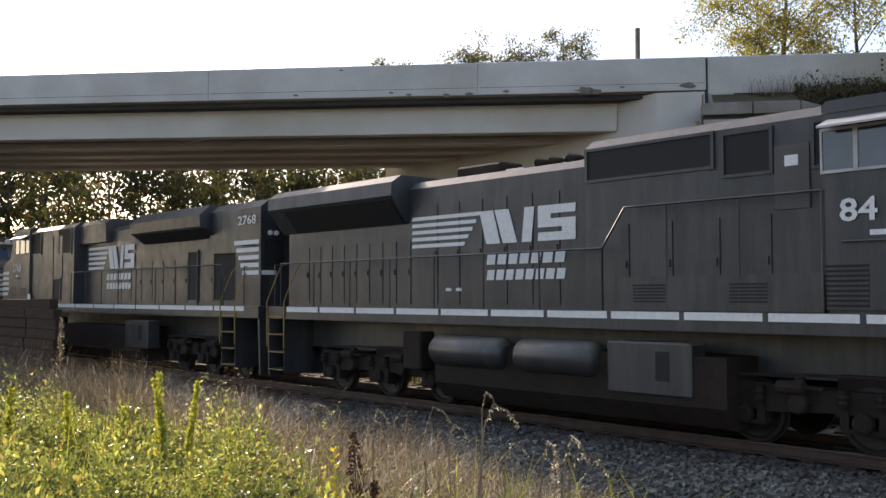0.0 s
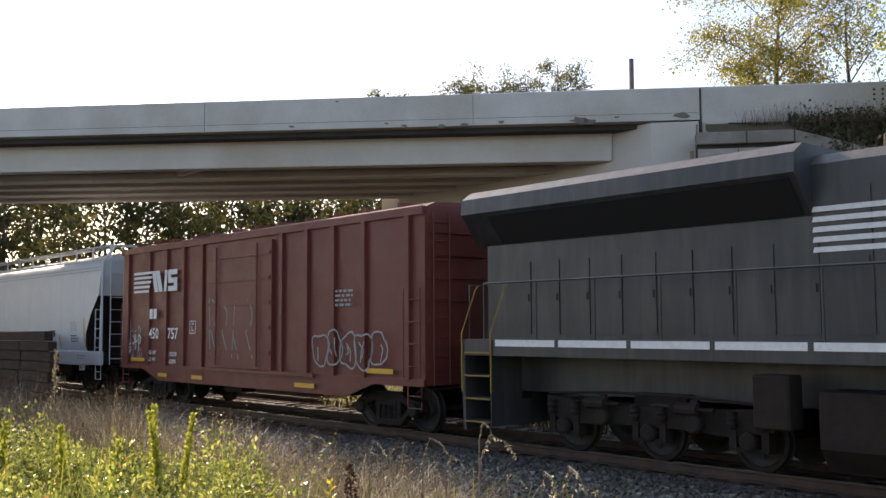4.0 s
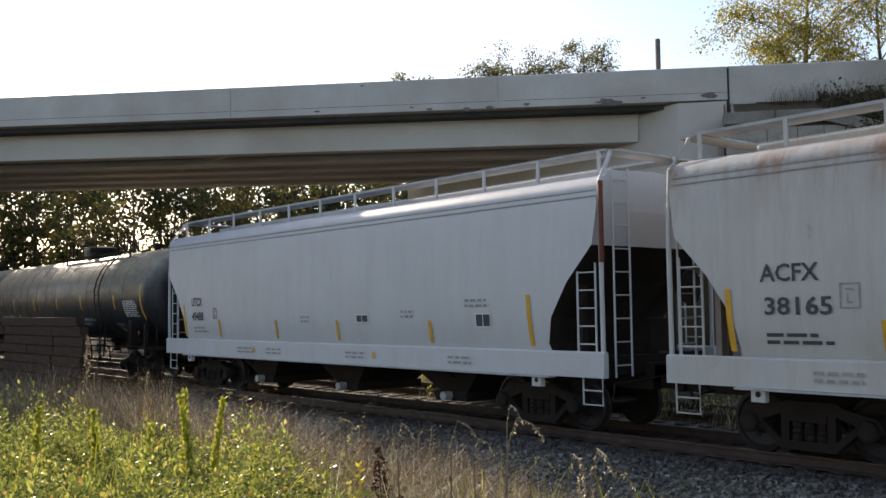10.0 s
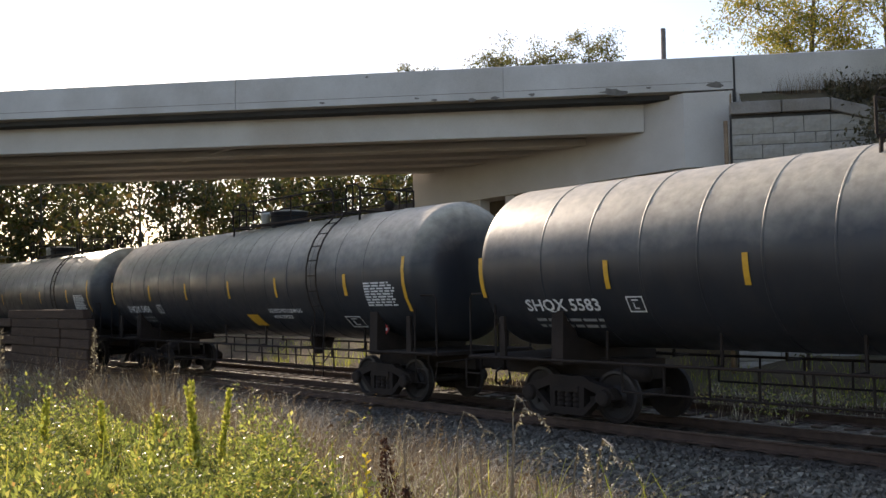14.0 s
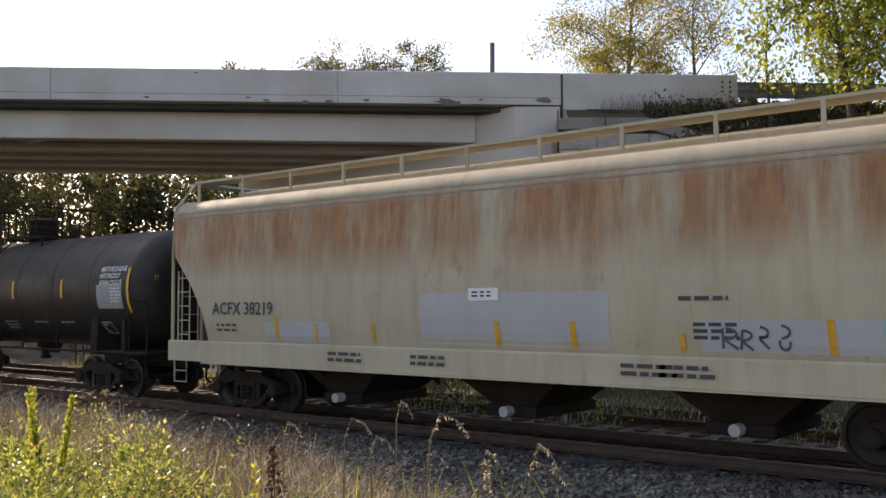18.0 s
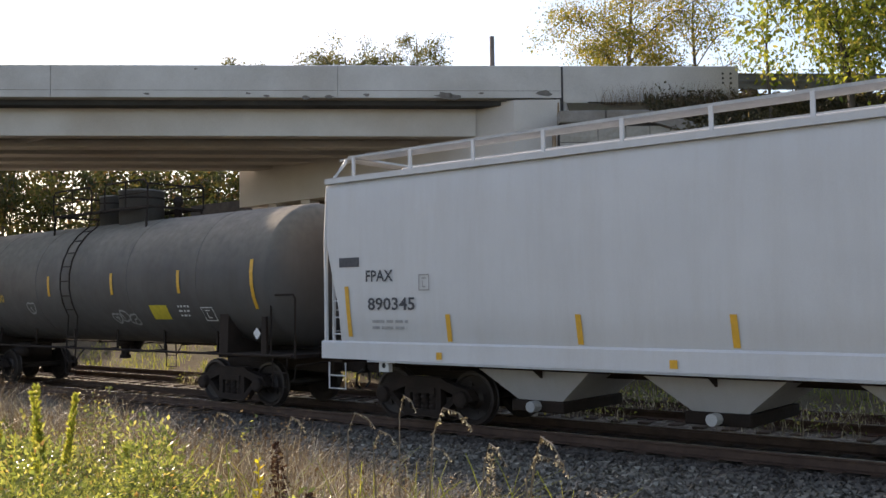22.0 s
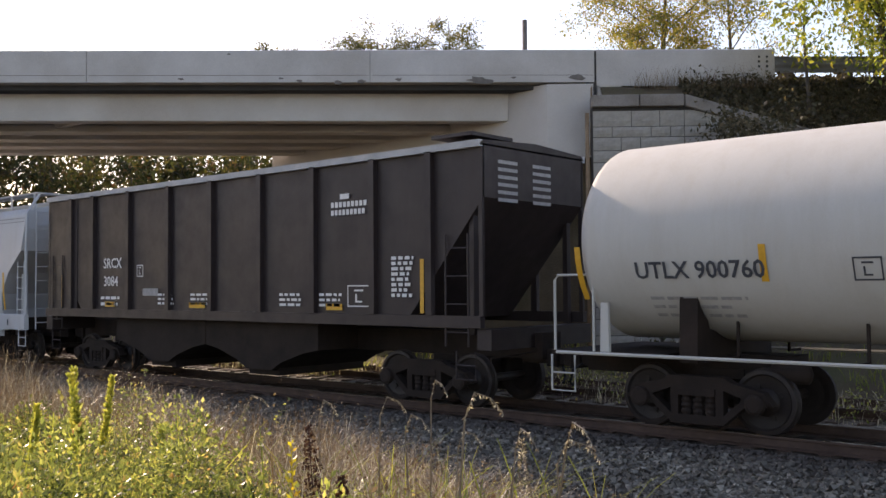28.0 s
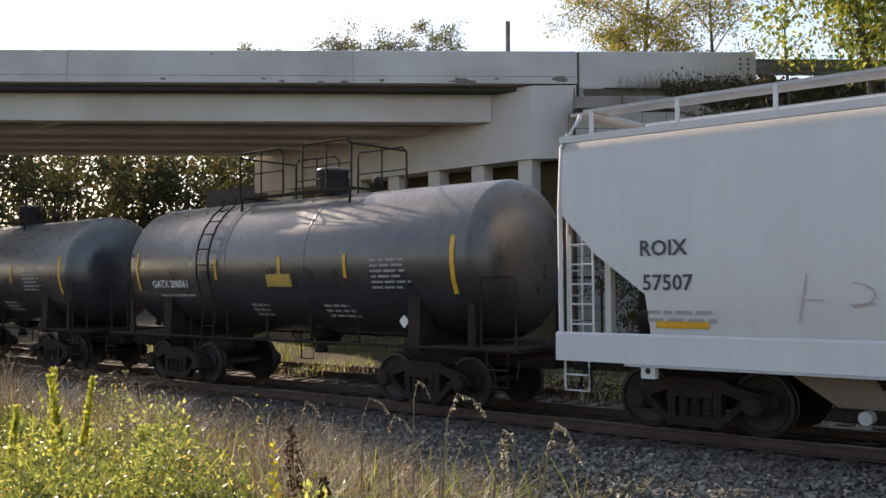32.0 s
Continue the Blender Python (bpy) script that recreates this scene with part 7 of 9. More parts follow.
def gas_tank(xr, xl, num):
    c, s, hl = tank("tank_car", "glossy black pressure tank car with pale stencilling and yellow strips", xr, xl, "gasblack", 1.52, 2.79, 8.15, RINGS, (-0.94, 5.42), ((0.82, 0.5, 0.36, 0.0),), 4.55, True, 0.02, rail_h=0.62, rails=((-0.94, -0.15), (0.25, 4.25), (4.82, 5.4)))
    word(c, s, num, -7.25, 1.95, 0.29, "decal", "reporting_mark", wide=1.22)
    part("valve_cover", lathe(bmesh.new(), [(4.28, 0.13), (4.62, 0.13), (4.64, 0.15), (4.70, 0.15), (4.74, 0.10), (4.75, 0.02)], 18, 0.12, -0.35, "z"), M["tankwhite"], c, "pale cylindrical valve cover", True)
    lines(c, s, -7.15, 1.76, 1.9, 2, 0.05, 0.06, "fade")
    ring_mark(c, s, -4.9, 1.92, 0.34, 0.26)
    strips(c, s, [(-8.32, -8.22, 2.2, 2.95), (-5.25, -5.15, 2.31, 2.78), (-2.63, -2.53, 2.31, 2.78), (0.07, 0.17, 2.31, 2.78), (2.6, 2.7, 2.31, 2.8), (5.7, 5.82, 2.31, 2.8), (7.9, 8.0, 1.95, 3.1)])
    lines(c, s, 6.5, 2.55, 1.2, 9, 0.035, 0.025, "decal", 7)
    word(c, s, "LIQUEFIED PETROLEUM GAS", 1.95, 1.93, 0.135, "decal", wide=0.95)
    word(c, s, "NON-ODORIZED", 2.03, 1.78, 0.12, "decal")
    part("notice_plate", patch(bmesh.new(), s, 0.78, 1.38, 1.58, 1.88, -0.45), M["yellow"], c)
    ring_mark(c, s, 5.3, 1.58, 0.6, 0.26)
    placard(c, s, 6.7, 1.55, 0.11)
    end_word(c, num, 8.40, -1.0, 2.75, 0.17)
    lines2 = bmesh.new()
    for k in range(2):
        for q in range(3):
            lines2.faces.new([lines2.verts.new(p) for p in ((8.45, -0.9 + 0.25 * q, 2.6 - 0.13 * k), (8.45, -0.72 + 0.25 * q, 2.6 - 0.13 * k), (8.45, -0.72 + 0.25 * q, 2.66 - 0.13 * k), (8.45, -0.9 + 0.25 * q, 2.66 - 0.13 * k))])
    tagged(part("stencilling", lines2, M["fade"], c), kind="stuff")


for i, num in enumerate(("SHQX 5580", "SHQX 5583", "SHQX 5456", "SHQX 5508")):
    gas_tank(-152.0 - 18.67 * i, -169.7 - 18.67 * i, num)

c, s, hl = hopper("covered_hopper", "heavily rust-stained cream covered hopper car with paint patches", -226.9, -243.95, "rusty", bays=3, slope_mat="tan")
word(c, s, "ACFX 38219", -7.0, 1.98, 0.35, "dark", "reporting_mark")
lines(c, s, -6.9, 1.74, 0.7, 2, 0.05, 0.05, "dark")
for x0, x1, z0, z1 in ((-1.4, 2.2, 1.5, 2.35), (-5.4, -3.6, 1.48, 1.85), (3.6, 6.4, 1.5, 1.95)):
    part("paint_patch", patch(bmesh.new(), s, x0, x1, z0, z1, off=0.008), M["grey"], c, "repainted pale patch")
strips(c, s, [(-5.1, -5.0, 1.5, 1.95), (-4.0, -3.92, 1.5, 1.8), (-2.55, -2.47, 1.5, 1.85), (0.15, 0.25, 1.5, 1.9), (1.55, 1.65, 1.5, 1.9), (3.3, 3.38, 1.5, 1.75), (5.3, 5.4, 1.5, 1.95), (7.1, 7.2, 1.5, 2.4)], lean=-0.05)
lines(c, s, 3.3, 2.2, 0.8, 1, 0.06, 0.05, "dark")
lines(c, s, 3.5, 1.85, 0.7, 3, 0.05, 0.04, "dark")
part("notice_plate", patch(bmesh.new(), s, -0.35, 0.25, 2.22, 2.42, off=0.02), M["placard"], c)
lines(c, lambda z: s(z) - 0.008, -0.28, 2.34, 0.45, 2, 0.03, 0.03, "dark", 2)
scrawl(c, s, 3.9, 4.9, 1.55, 1.9, "spraydark", 4, 61, 0.035)
for x in (-3.6, -1.6, 2.4, 3.0):
    lines(c, sil, x, 1.25, 0.9, 2, 0.06, 0.05, "dark", 9)
graffiti(c, s, 6.0, 6.6, 1.6, 2.0, "sprayteal", 2, 5, 0.05)
sticker(c, s, 6.55, 1.85, 0.3, 0.3)

c, s, hl = tank("tank_car", "weathered brownish-black chemical tank car with yellow end strips", -245.1, -259.7, "tankbrown", 1.42, 2.58, 6.6, (-3.5, -1.6, 1.45, 3.25, 4.95), (-0.8, 1.6), ((0.1, 0.37, 0.55, 0.0),), -0.32, False, 0.06, ends=0.55, rail_h=0.86, rails=((-0.8, -0.3), (0.13, 1.2)))
word(c, s, "TILX", -5.72, 2.2, 0.34, "decal", "reporting_mark", wide=0.95)
word(c, s, "260909", -4.86, 2.2, 0.34, "decal", "car_number", wide=1.08)
lines(c, s, -5.75, 2.03, 1.9, 2, 0.05, 0.06, "fade")
strips(c, s, [(-6.75, -6.65, 2.2, 3.0), (-3.75, -3.65, 2.36, 2.82), (-1.27, -1.17, 2.36, 2.82), (1.22, 1.32, 2.36, 2.82), (3.66, 3.76, 2.36, 2.82), (6.55, 6.65, 2.0, 3.05)])
for k, w in enumerate(("METHIONINE", "HYDROXY", "ANALOGUE")):
    word(c, s, w, 5.42, 2.97 - 0.16 * k, 0.17, "decal", wide=1.05)
part("data_board", patch(bmesh.new(), s, 5.3, 6.36, 2.1, 2.66), M["fade"], c, "grey data board on the tank side")
lines(c, s, 5.9, 2.55, 0.42, 5, 0.035, 0.04, "decal", 3)
for x in (-2.2, 0.4, 2.0, 3.3):
    lines(c, s, x, 1.74, 0.7, 1 + (x == 0.4) * 2, 0.045, 0.04, "fade", 2)
ring_mark(c, s, 4.95, 1.5, 0.6, 0.28)
end_word(c, "TILX 260909", 7.08, -1.05, 2.75, 0.16, "goldtext")

c, s, hl = tank("tank_car", "black tank car with graffiti, yellow notice and white lettering", -260.4, -273.3, "tankblack", 1.36, 2.46, 5.45, (-3.3, -1.7, 3.66), (-0.95, 2.3), ((1.48, 0.33, 0.42, 0.0),), 0.15, False, 0.06, reservoir=4.7, ends=0.5, rail_h=0.64, rails=((-0.95, -0.3), (0.4, 1.2)))
word(c, s, "TCIX 165011", -4.45, 2.1, 0.25, "decal", "reporting_mark", wide=0.8)
lines(c, s, -4.5, 1.68, 1.35, 2, 0.045, 0.06, "decal")
strips(c, s, [(-5.45, -5.35, 1.9, 2.7), (-3.0, -2.9, 2.08, 2.52), (-0.93, -0.83, 2.08, 2.52), (2.48, 2.58, 2.05, 2.52), (5.02, 5.12, 1.54, 2.47)])
lines(c, s, 3.9, 2.58, 1.05, 10, 0.03, 0.025, "decal", 4)
part("notice_plate", patch(bmesh.new(), s, 2.6, 3.36, 1.68, 2.06), M["lemon"], c)
scrawl(c, s, -1.5, -0.75, 1.4, 2.1, "fade", 5, 31, 0.05)
scrawl(c, s, -1.35, -0.6, 1.3, 1.95, "fade", 6, 33, 0.04)
scrawl(c, s, 2.45, 3.5, 1.42, 1.66, "fade", 9, 34, 0.03)
scrawl(c, s, 2.5, 3.6, 1.45, 1.7, "decal", 8, 32, 0.035)
lines(c, s, 1.7, 2.03, 0.6, 8, 0.04, 0.025, "decal", 5)
lines(c, s, 0.85, 2.05, 0.38, 1, 0.05, 0.06, "fade", 6)
lines(c, s, 0.82, 1.66, 0.48, 2, 0.05, 0.05, "fade", 6)
lines(c, s, 4.58, 2.04, 0.28, 4, 0.03, 0.03, "decal", 6)
ring_mark(c, s, 3.5, 1.78, 0.26, 0.27)
placard(c, s, 2.15, 1.4, 0.12, red=False)
end_word(c, "TILX", 6.05, -0.7, 2.9, 0.15)

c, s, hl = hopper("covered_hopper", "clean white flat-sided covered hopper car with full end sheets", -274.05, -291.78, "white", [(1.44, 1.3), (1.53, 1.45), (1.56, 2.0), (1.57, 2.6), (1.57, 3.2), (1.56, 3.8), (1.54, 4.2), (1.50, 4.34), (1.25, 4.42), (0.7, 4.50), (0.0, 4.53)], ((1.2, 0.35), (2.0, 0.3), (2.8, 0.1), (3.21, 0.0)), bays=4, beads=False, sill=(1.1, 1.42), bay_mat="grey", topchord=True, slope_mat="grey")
word(c, s, "FPAX", -7.75, 2.48, 0.28, "dark", "reporting_mark")
word(c, s, "890345", -7.7, 1.98, 0.30, "dark", "car_number", wide=1.25)
lines(c, s, -7.6, 1.75, 1.0, 2, 0.05, 0.06, "fade")
strips(c, s, [(-8.2, -8.1, 1.5, 2.4), (-5.9, -5.8, 1.45, 1.9), (-3.4, -3.3, 1.45, 1.9), (-1.0, -0.9, 1.45, 1.9), (1.6, 1.7, 1.45, 1.9), (4.6, 4.7, 1.45, 1.9), (7.7, 7.8, 1.5, 2.4)], lean=-0.08)
sticker(c, s, 5.6, 1.65, 0.5, 0.24)
lines(c, s, 6.3, 2.1, 0.6, 2, 0.04, 0.05, "fade")
lines(c, s, 5.4, 1.9, 0.7, 3, 0.04, 0.05, "fade")
ring_mark(c, s, -6.5, 2.3, 0.24, 0.28, "fade")
strips(c, sil, [(-6.1, -5.98, 1.15, 1.27), (-1.9, -1.78, 1.15, 1.27), (4.4, 4.52, 1.15, 1.27)])
for sx in (-1, 1):
    part("dark_patch", patch(bmesh.new(), s, sx * 8.15 - 0.25, sx * 8.15 + 0.25, 2.75, 2.92), M["dark"], c)
end_word(c, "FPAX", hl - 0.1, 0.1, 3.75, 0.22, "fade")
end_word(c, "890345", hl - 0.1, 0.1, 3.48, 0.2, "fade")

c, s, hl = tank("tank_car", "faded dark-grey tank car with dull yellow lettering", -292.75, -308.34, "tankgrey", 1.5, 2.70, 7.0, (-4.3, -1.9, 2.2, 4.8), (-2.3, 2.0), ((-0.75, 0.33, 0.45, 0.0), (0.55, 0.55, 0.5, 0.0)), -0.25, False, 0.28, ends=0.45, rail_h=0.62)
part("lettering_bars", patch(bmesh.new(), s, -5.6, -4.7, 2.22, 2.45), M["goldtext"], c)
word(c, s, "667250", -4.55, 2.22, 0.28, "goldtext", "car_number", wide=1.1)
strips(c, s, [(-7.05, -6.95, 2.1, 2.95), (-3.9, -3.8, 2.35, 2.85), (-1.3, -1.2, 2.35, 2.85), (1.55, 1.65, 2.35, 2.85), (4.15, 4.25, 2.35, 2.85), (6.6, 6.7, 2.0, 3.0)])
part("notice_plate", patch(bmesh.new(), s, 2.95, 3.6, 1.78, 2.1), M["lemon"], c)
graffiti(c, s, 1.3, 2.3, 1.7, 1.95, "fade", 3, 41, 0.04)
graffiti(c, s, -2.5, -2.1, 1.9, 2.2, "fade", 1, 42, 0.04)
lines(c, s, 4.0, 2.05, 0.45, 3, 0.04, 0.06, "decal", 2)
ring_mark(c, s, 4.8, 1.75, 0.4, 0.3)
placard(c, s, 6.3, 1.5, 0.12, red=False)

c, s, hl = tank("tank_car", "soiled white tank car with a dark spill band", -309.14, -324.79, "tanksoil", 1.5, 2.70, 7.05, (-5.2, -2.35, -1.2, 1.0, 2.05, 4.2, 5.9), (-2.0, 2.0), ((-0.35, 0.14, 0.38, 0.0), (0.55, 0.4, 0.22, 0.0), (1.5, 0.3, 0.3, 0.0)), -0.14, False, 0.28, "tankgrey", rail_h=0.55, rails=((-2.0, -0.5), (0.14, 1.95)), bands=((-2.15, 2.06, "band"),), reservoir=6.55, ring_mat="tankgrey", ends=0.42, ladder_mat="tankgrey")
word(c, s, "UTLX 647262", -5.98, 2.12, 0.30, "dark", "reporting_mark", wide=0.95)
lines(c, s, -6.1, 1.9, 1.4, 3, 0.04, 0.06, "fade")
lines(c, s, -6.3, 2.5, 0.9, 1, 0.05, 0.05, "fade")
ring_mark(c, s, -3.95, 2.1, 0.3, 0.34, "fade")
strips(c, s, [(-7.3, -7.2, 2.1, 2.9), (-3.95, -3.85, 2.35, 2.85), (-1.6, -1.5, 2.35, 2.85), (1.2, 1.3, 2.35, 2.85), (3.75, 3.85, 2.35, 2.85), (6.95, 7.05, 1.95, 3.05)])
part("notice_plate", patch(bmesh.new(), s, 2.5, 3.3, 1.98, 2.3), M["goldtext"], c)
lines(c, s, 5.35, 2.5, 1.3, 10, 0.04, 0.012, "fade", 2)
scrawl(c, s, 2.6, 4.6, 1.62, 1.87, "spraydark", 8, 51, 0.022)
scrawl(c, s, 4.3, 5.2, 1.93, 2.22, "spraydark", 5, 52, 0.022)
sticker(c, s, 4.75, 1.55, 0.45, 0.26)
placard(c, s, 5.95, 1.4, 0.14, red=False)

c, s, hl = hopper("covered_hopper", "grimy tan short covered hopper car with a worn emblem", -326.02, -336.1, "tan", bays=2, sill=(1.05, 1.35), slope_mat="tan", beads=True)
for k in range(2):
    part("worn_letter_bars", patch(patch(bmesh.new(), s, -4.2 + 0.75 * k, -4.1 + 0.75 * k, 2.7, 3.4, 0.2), s, -3.9 + 0.75 * k, -3.8 + 0.75 * k, 2.7, 3.4, -0.2), M["fade"], c)
strips(c, s, [(-4.3, -4.1, 1.7, 1.85), (-2.9, -2.7, 1.7, 1.82), (-1.3, -1.05, 1.68, 1.8), (0.7, 1.0, 1.68, 1.8), (2.85, 3.35, 1.65, 1.9)])
part("notice_plate", patch(bmesh.new(), s, 1.75, 2.15, 1.65, 2.25), M["grey"], c)
sticker(c, s, 1.8, 1.75, 0.3, 0.24)
end_word(c, "180438", hl - 0.1, -0.6, 3.55, 0.26, "dark")

c, s, hl = tank("tank_car", "white tank car with rust spots along its top", -337.0, -352.83, "tankwhite", 1.53, 2.77, 7.1, (-5.0, -2.9, 0.9, 3.5), (-2.3, 1.8), ((0.2, 0.5, 0.5, 0.0),), -0.25, False, 0.06, "tankwhite", rail_h=0.8, bands=((-7.1, -5.0, "tankrust"),), sill_mat="tankwhite", ends=0.45)
word(c, s, "DOWX 72765", -6.25, 2.2, 0.33, "dark", "reporting_mark")
lines(c, s, -6.1, 1.98, 1.8, 2, 0.05, 0.06, "dark")
strips(c, s, [(-7.15, -7.05, 2.0, 2.75), (-4.1, -4.0, 2.1, 2.55), (-1.5, -1.4, 2.1, 2.55), (1.05, 1.15, 2.1, 2.55), (3.6, 3.7, 2.1, 2.55), (6.9, 7.0, 1.9, 2.9)])
part("notice_plate", patch(bmesh.new(), s, -2.4, -1.7, 2.1, 2.45), M["yellow"], c)
ring_mark(c, s, -3.75, 2.15, 0.28, 0.28, "dark")
lines(c, s, 1.75, 2.75, 1.0, 4, 0.05, 0.06, "fade", 2)
lines(c, s, 1.8, 2.25, 0.9, 7, 0.04, 0.05, "fade", 3)
lines(c, s, -2.2, 1.8, 0.5, 1, 0.04, 0.06, "fade", 3)

c, s, hl = tank("tank_car", "clean white tank car with black lettering", -353.67, -368.27, "tankwhite", 1.53, 2.80, 6.5, (-2.0, 0.6, 3.1), (-1.75, 1.9), ((0.35, 0.5, 0.45, 0.0),), -0.35, False, 0.06, "tankwhite", rail_h=0.66, sill_mat="tankwhite", reservoir=5.4, ends=0.42)
word(c, s, "UTLX 900760", -5.75, 2.21, 0.34, "dark", "reporting_mark")
lines(c, s, -5.6, 1.9, 1.5, 3, 0.045, 0.08, "fade")
ring_mark(c, s, -2.65, 2.15, 0.36, 0.3, "dark")
lines(c, s, -1.9, 2.4, 0.6, 4, 0.03, 0.05, "fade")
strips(c, s, [(-6.75, -6.65, 1.9, 2.7), (-3.85, -3.75, 2.15, 2.65), (1.35, 1.45, 2.2, 2.7), (-1.0, -0.9, 2.15, 2.6), (3.95, 4.05, 2.15, 2.65), (6.35, 6.45, 1.9, 2.9)])
part("notice_plate", patch(bmesh.new(), s, 1.9, 2.6, 2.0, 2.22), M["goldtext"], c)
sticker(c, s, 4.3, 1.95, 0.42, 0.24, "redmark")
lines(c, s, 4.9, 2.5, 1.2, 10, 0.04, 0.03, "fade", 2)
lines(c, s, 4.9, 2.72, 0.9, 1, 0.1, 0.03, "decal", 2)
placard(c, s, 5.0, 1.45, 0.14)
end_word(c, "UTLX 900760", 6.93, -0.6, 3.0, 0.13, "fade")


def ribbed_hopper(xr, xl):
    """A dark closed hopper with heavy side posts and long sloping bays."""
    car, x0, hl = new_car("ribbed_hopper", "dark brown ribbed hopper car with white stencilling", "hopper car", xr, xl)
    bm = bmesh.new()
    prism(bm, [(-hl, 3.6), (-hl, 4.5), (hl, 4.5), (hl, 3.6), (hl - 1.75, 1.52), (-hl + 1.75, 1.52)], -1.5, 1.5, "y")
    part("body", bm, M["brown"], car)
    part("roof", prism(bmesh.new(), [(-1.58, 4.47), (1.58, 4.47), (1.5, 4.56), (0, 4.64), (-1.5, 4.56)], -hl, hl), M["brown"], car)
    for s in (-1, 1):
        part("roof_edge", boxes((-hl, hl, s * 1.55 - 0.05, s * 1.55 + 0.05, 4.44, 4.56)), M["galv"], car, "pale roof edge angle")
    for s in (-1, 1):
        part("side_sill", boxes((-hl + 0.0, hl, s * 1.54 - 0.06, s * 1.54 + 0.06, 1.42, 1.62)), M["brown"], car)
        part("end_side_sheet", prism(bmesh.new(), [(-hl, 1.6), (-hl, 4.45), (-hl + 0.08, 4.45), (-hl + 0.08, 1.6)], s * 1.5 - 0.03, s * 1.5 + 0.03, "y"), M["brown"], car)
        part("end_side_sheet", prism(bmesh.new(), [(hl, 1.6), (hl, 4.45), (hl - 0.08, 4.45), (hl - 0.08, 1.6)], s * 1.5 - 0.03, s * 1.5 + 0.03, "y"), M["brown"], car)
    part("end_side_sheet", boxes((-hl, -hl + 1.5, -1.52, -1.49, 1.6, 4.45)), M["brown"], car)
    for x in (-6.2, -5.1, -3.45, -1.75, -0.1, 1.6, 3.25, 4.9, 6.3):
        for sy in (-1, 1):
            part("rib", boxes((x - 0.07, x + 0.07, sy * 1.55 - 0.05, sy * 1.55 + 0.05, 1.6, 4.46)), M["brown"], car)
    # bays darker than the brown body: shade below the sill put into colour
    for c0 in (-2.45, 1.3):
        bm = bmesh.new()
        prism(bm, [(c0 - 1.86, 1.5), (c0 + 1.86, 1.5), (c0 + 1.86, 0.88), (c0 + 1.4, 0.8), (c0 + 0.75, 0.6), (c0 + 0.4, 0.42), (c0 - 0.4, 0.42), (c0 - 0.75, 0.6), (c0 - 1.4, 0.8), (c0 - 1.86, 0.88)], -1.35, 1.35, "y")
        b = part("hopper_bay", bm, M["under"], car)
        part("outlet_gate", boxes((c0 - 0.5, c0 + 0.5, -1.2, 1.2, 0.3, 0.45)), M["under"], b)
    part("center_sill", boxes((-hl - 0.3, hl + 0.3, -0.28, 0.28, 0.85, 1.3)), M["under"], car)
    part("end_walk", boxes((hl - 1.1, hl - 0.2, -1.55, -0.4, 4.66, 4.72)), M["brown"], car)
    part("roof_hatch", bevelled(hl - 0.9, hl - 0.4, 0.3, 1.2, 4.62, 4.72, 0.02, 1), M["brown"], car)
    for sx in (-1, 1):
        ladder(car, sx * (hl - 0.55), -1.55, 1.1, 3.0, 0.5, 4, "brown")
        part("end_sill", boxes((sx * hl - 0.15, sx * hl + 0.15, -1.5, 1.5, 1.05, 1.4)), M["brown"], car)
        stirrup(car, sx * (hl - 0.4), "brown")
        truck(car, x0, sx * (hl - 1.75))
        for sy in (-1, 1):
            part("end_post", boxes((sx * (hl - 0.3) - 0.05, sx * (hl - 0.3) + 0.05, sy * 1.39 - 0.06, sy * 1.39 + 0.06, 1.3, 3.6)), M["brown"], car)
    s = flat(-1.515)
    word(car, s, "SRCX", -4.63, 2.63, 0.34, "decal", "reporting_mark")
    word(car, s, "3084", -4.62, 2.19, 0.34, "decal", "car_number")
    lines(car, s, -4.75, 1.86, 0.9, 2, 0.07, 0.08, "decal", 1)
    ring_mark(car, s, -3.1, 2.4, 0.27, 0.28)
    part("emblem_block", patch(bmesh.new(), s, 4.0, 4.25, 3.78, 3.88, rows=1), M["decal"], car)
    for r, (a, b) in enumerate(((3.75, 4.75), (3.75, 4.7))):
        for k in range(9):
            part("name_bar", patch(bmesh.new(), s, a + (b - a) * k / 9, a + (b - a) * (k + 0.72) / 9, 3.63 - 0.15 * r, 3.73 - 0.15 * r, rows=1), M["decal"], car)
    lines(car, s, 5.35, 2.6, 0.55, 8, 0.06, 0.035, "decal", 3)
    strips(car, s, [(6.05, 6.14, 1.65, 2.6), (-4.55, -4.1, 1.68, 1.8), (-0.95, -0.35, 1.68, 1.8), (3.6, 4.05, 1.68, 1.8), (-6.75, -6.67, 1.65, 2.5)])
    part("notice_plate", patch(bmesh.new(), s, -2.85, -2.2, 1.95, 2.12), M["fade"], car)
    for x in (-2.2, -0.9, 2.2, 3.4):
        lines(car, s, x, 1.95, 0.7, 3, 0.05, 0.05, "decal", 4)
    ring_mark(car, s, 4.2, 1.75, 0.6, 0.4)
    bm = bmesh.new()
    for k in range(6):
        for q in range(2):
            y = -1.1 + 1.0 * q
            bm.faces.new([bm.verts.new(p) for p in ((hl + 0.01, y, 4.2 - 0.13 * k), (hl + 0.01, y + 0.55, 4.2 - 0.13 * k), (hl + 0.01, y + 0.55, 4.26 - 0.13 * k), (hl + 0.01, y, 4.26 - 0.13 * k))])
    tagged(part("stencilling", bm, M["fade"], car), kind="stuff")
    couplers(car, hl)


ribbed_hopper(-369.53, -384.45)

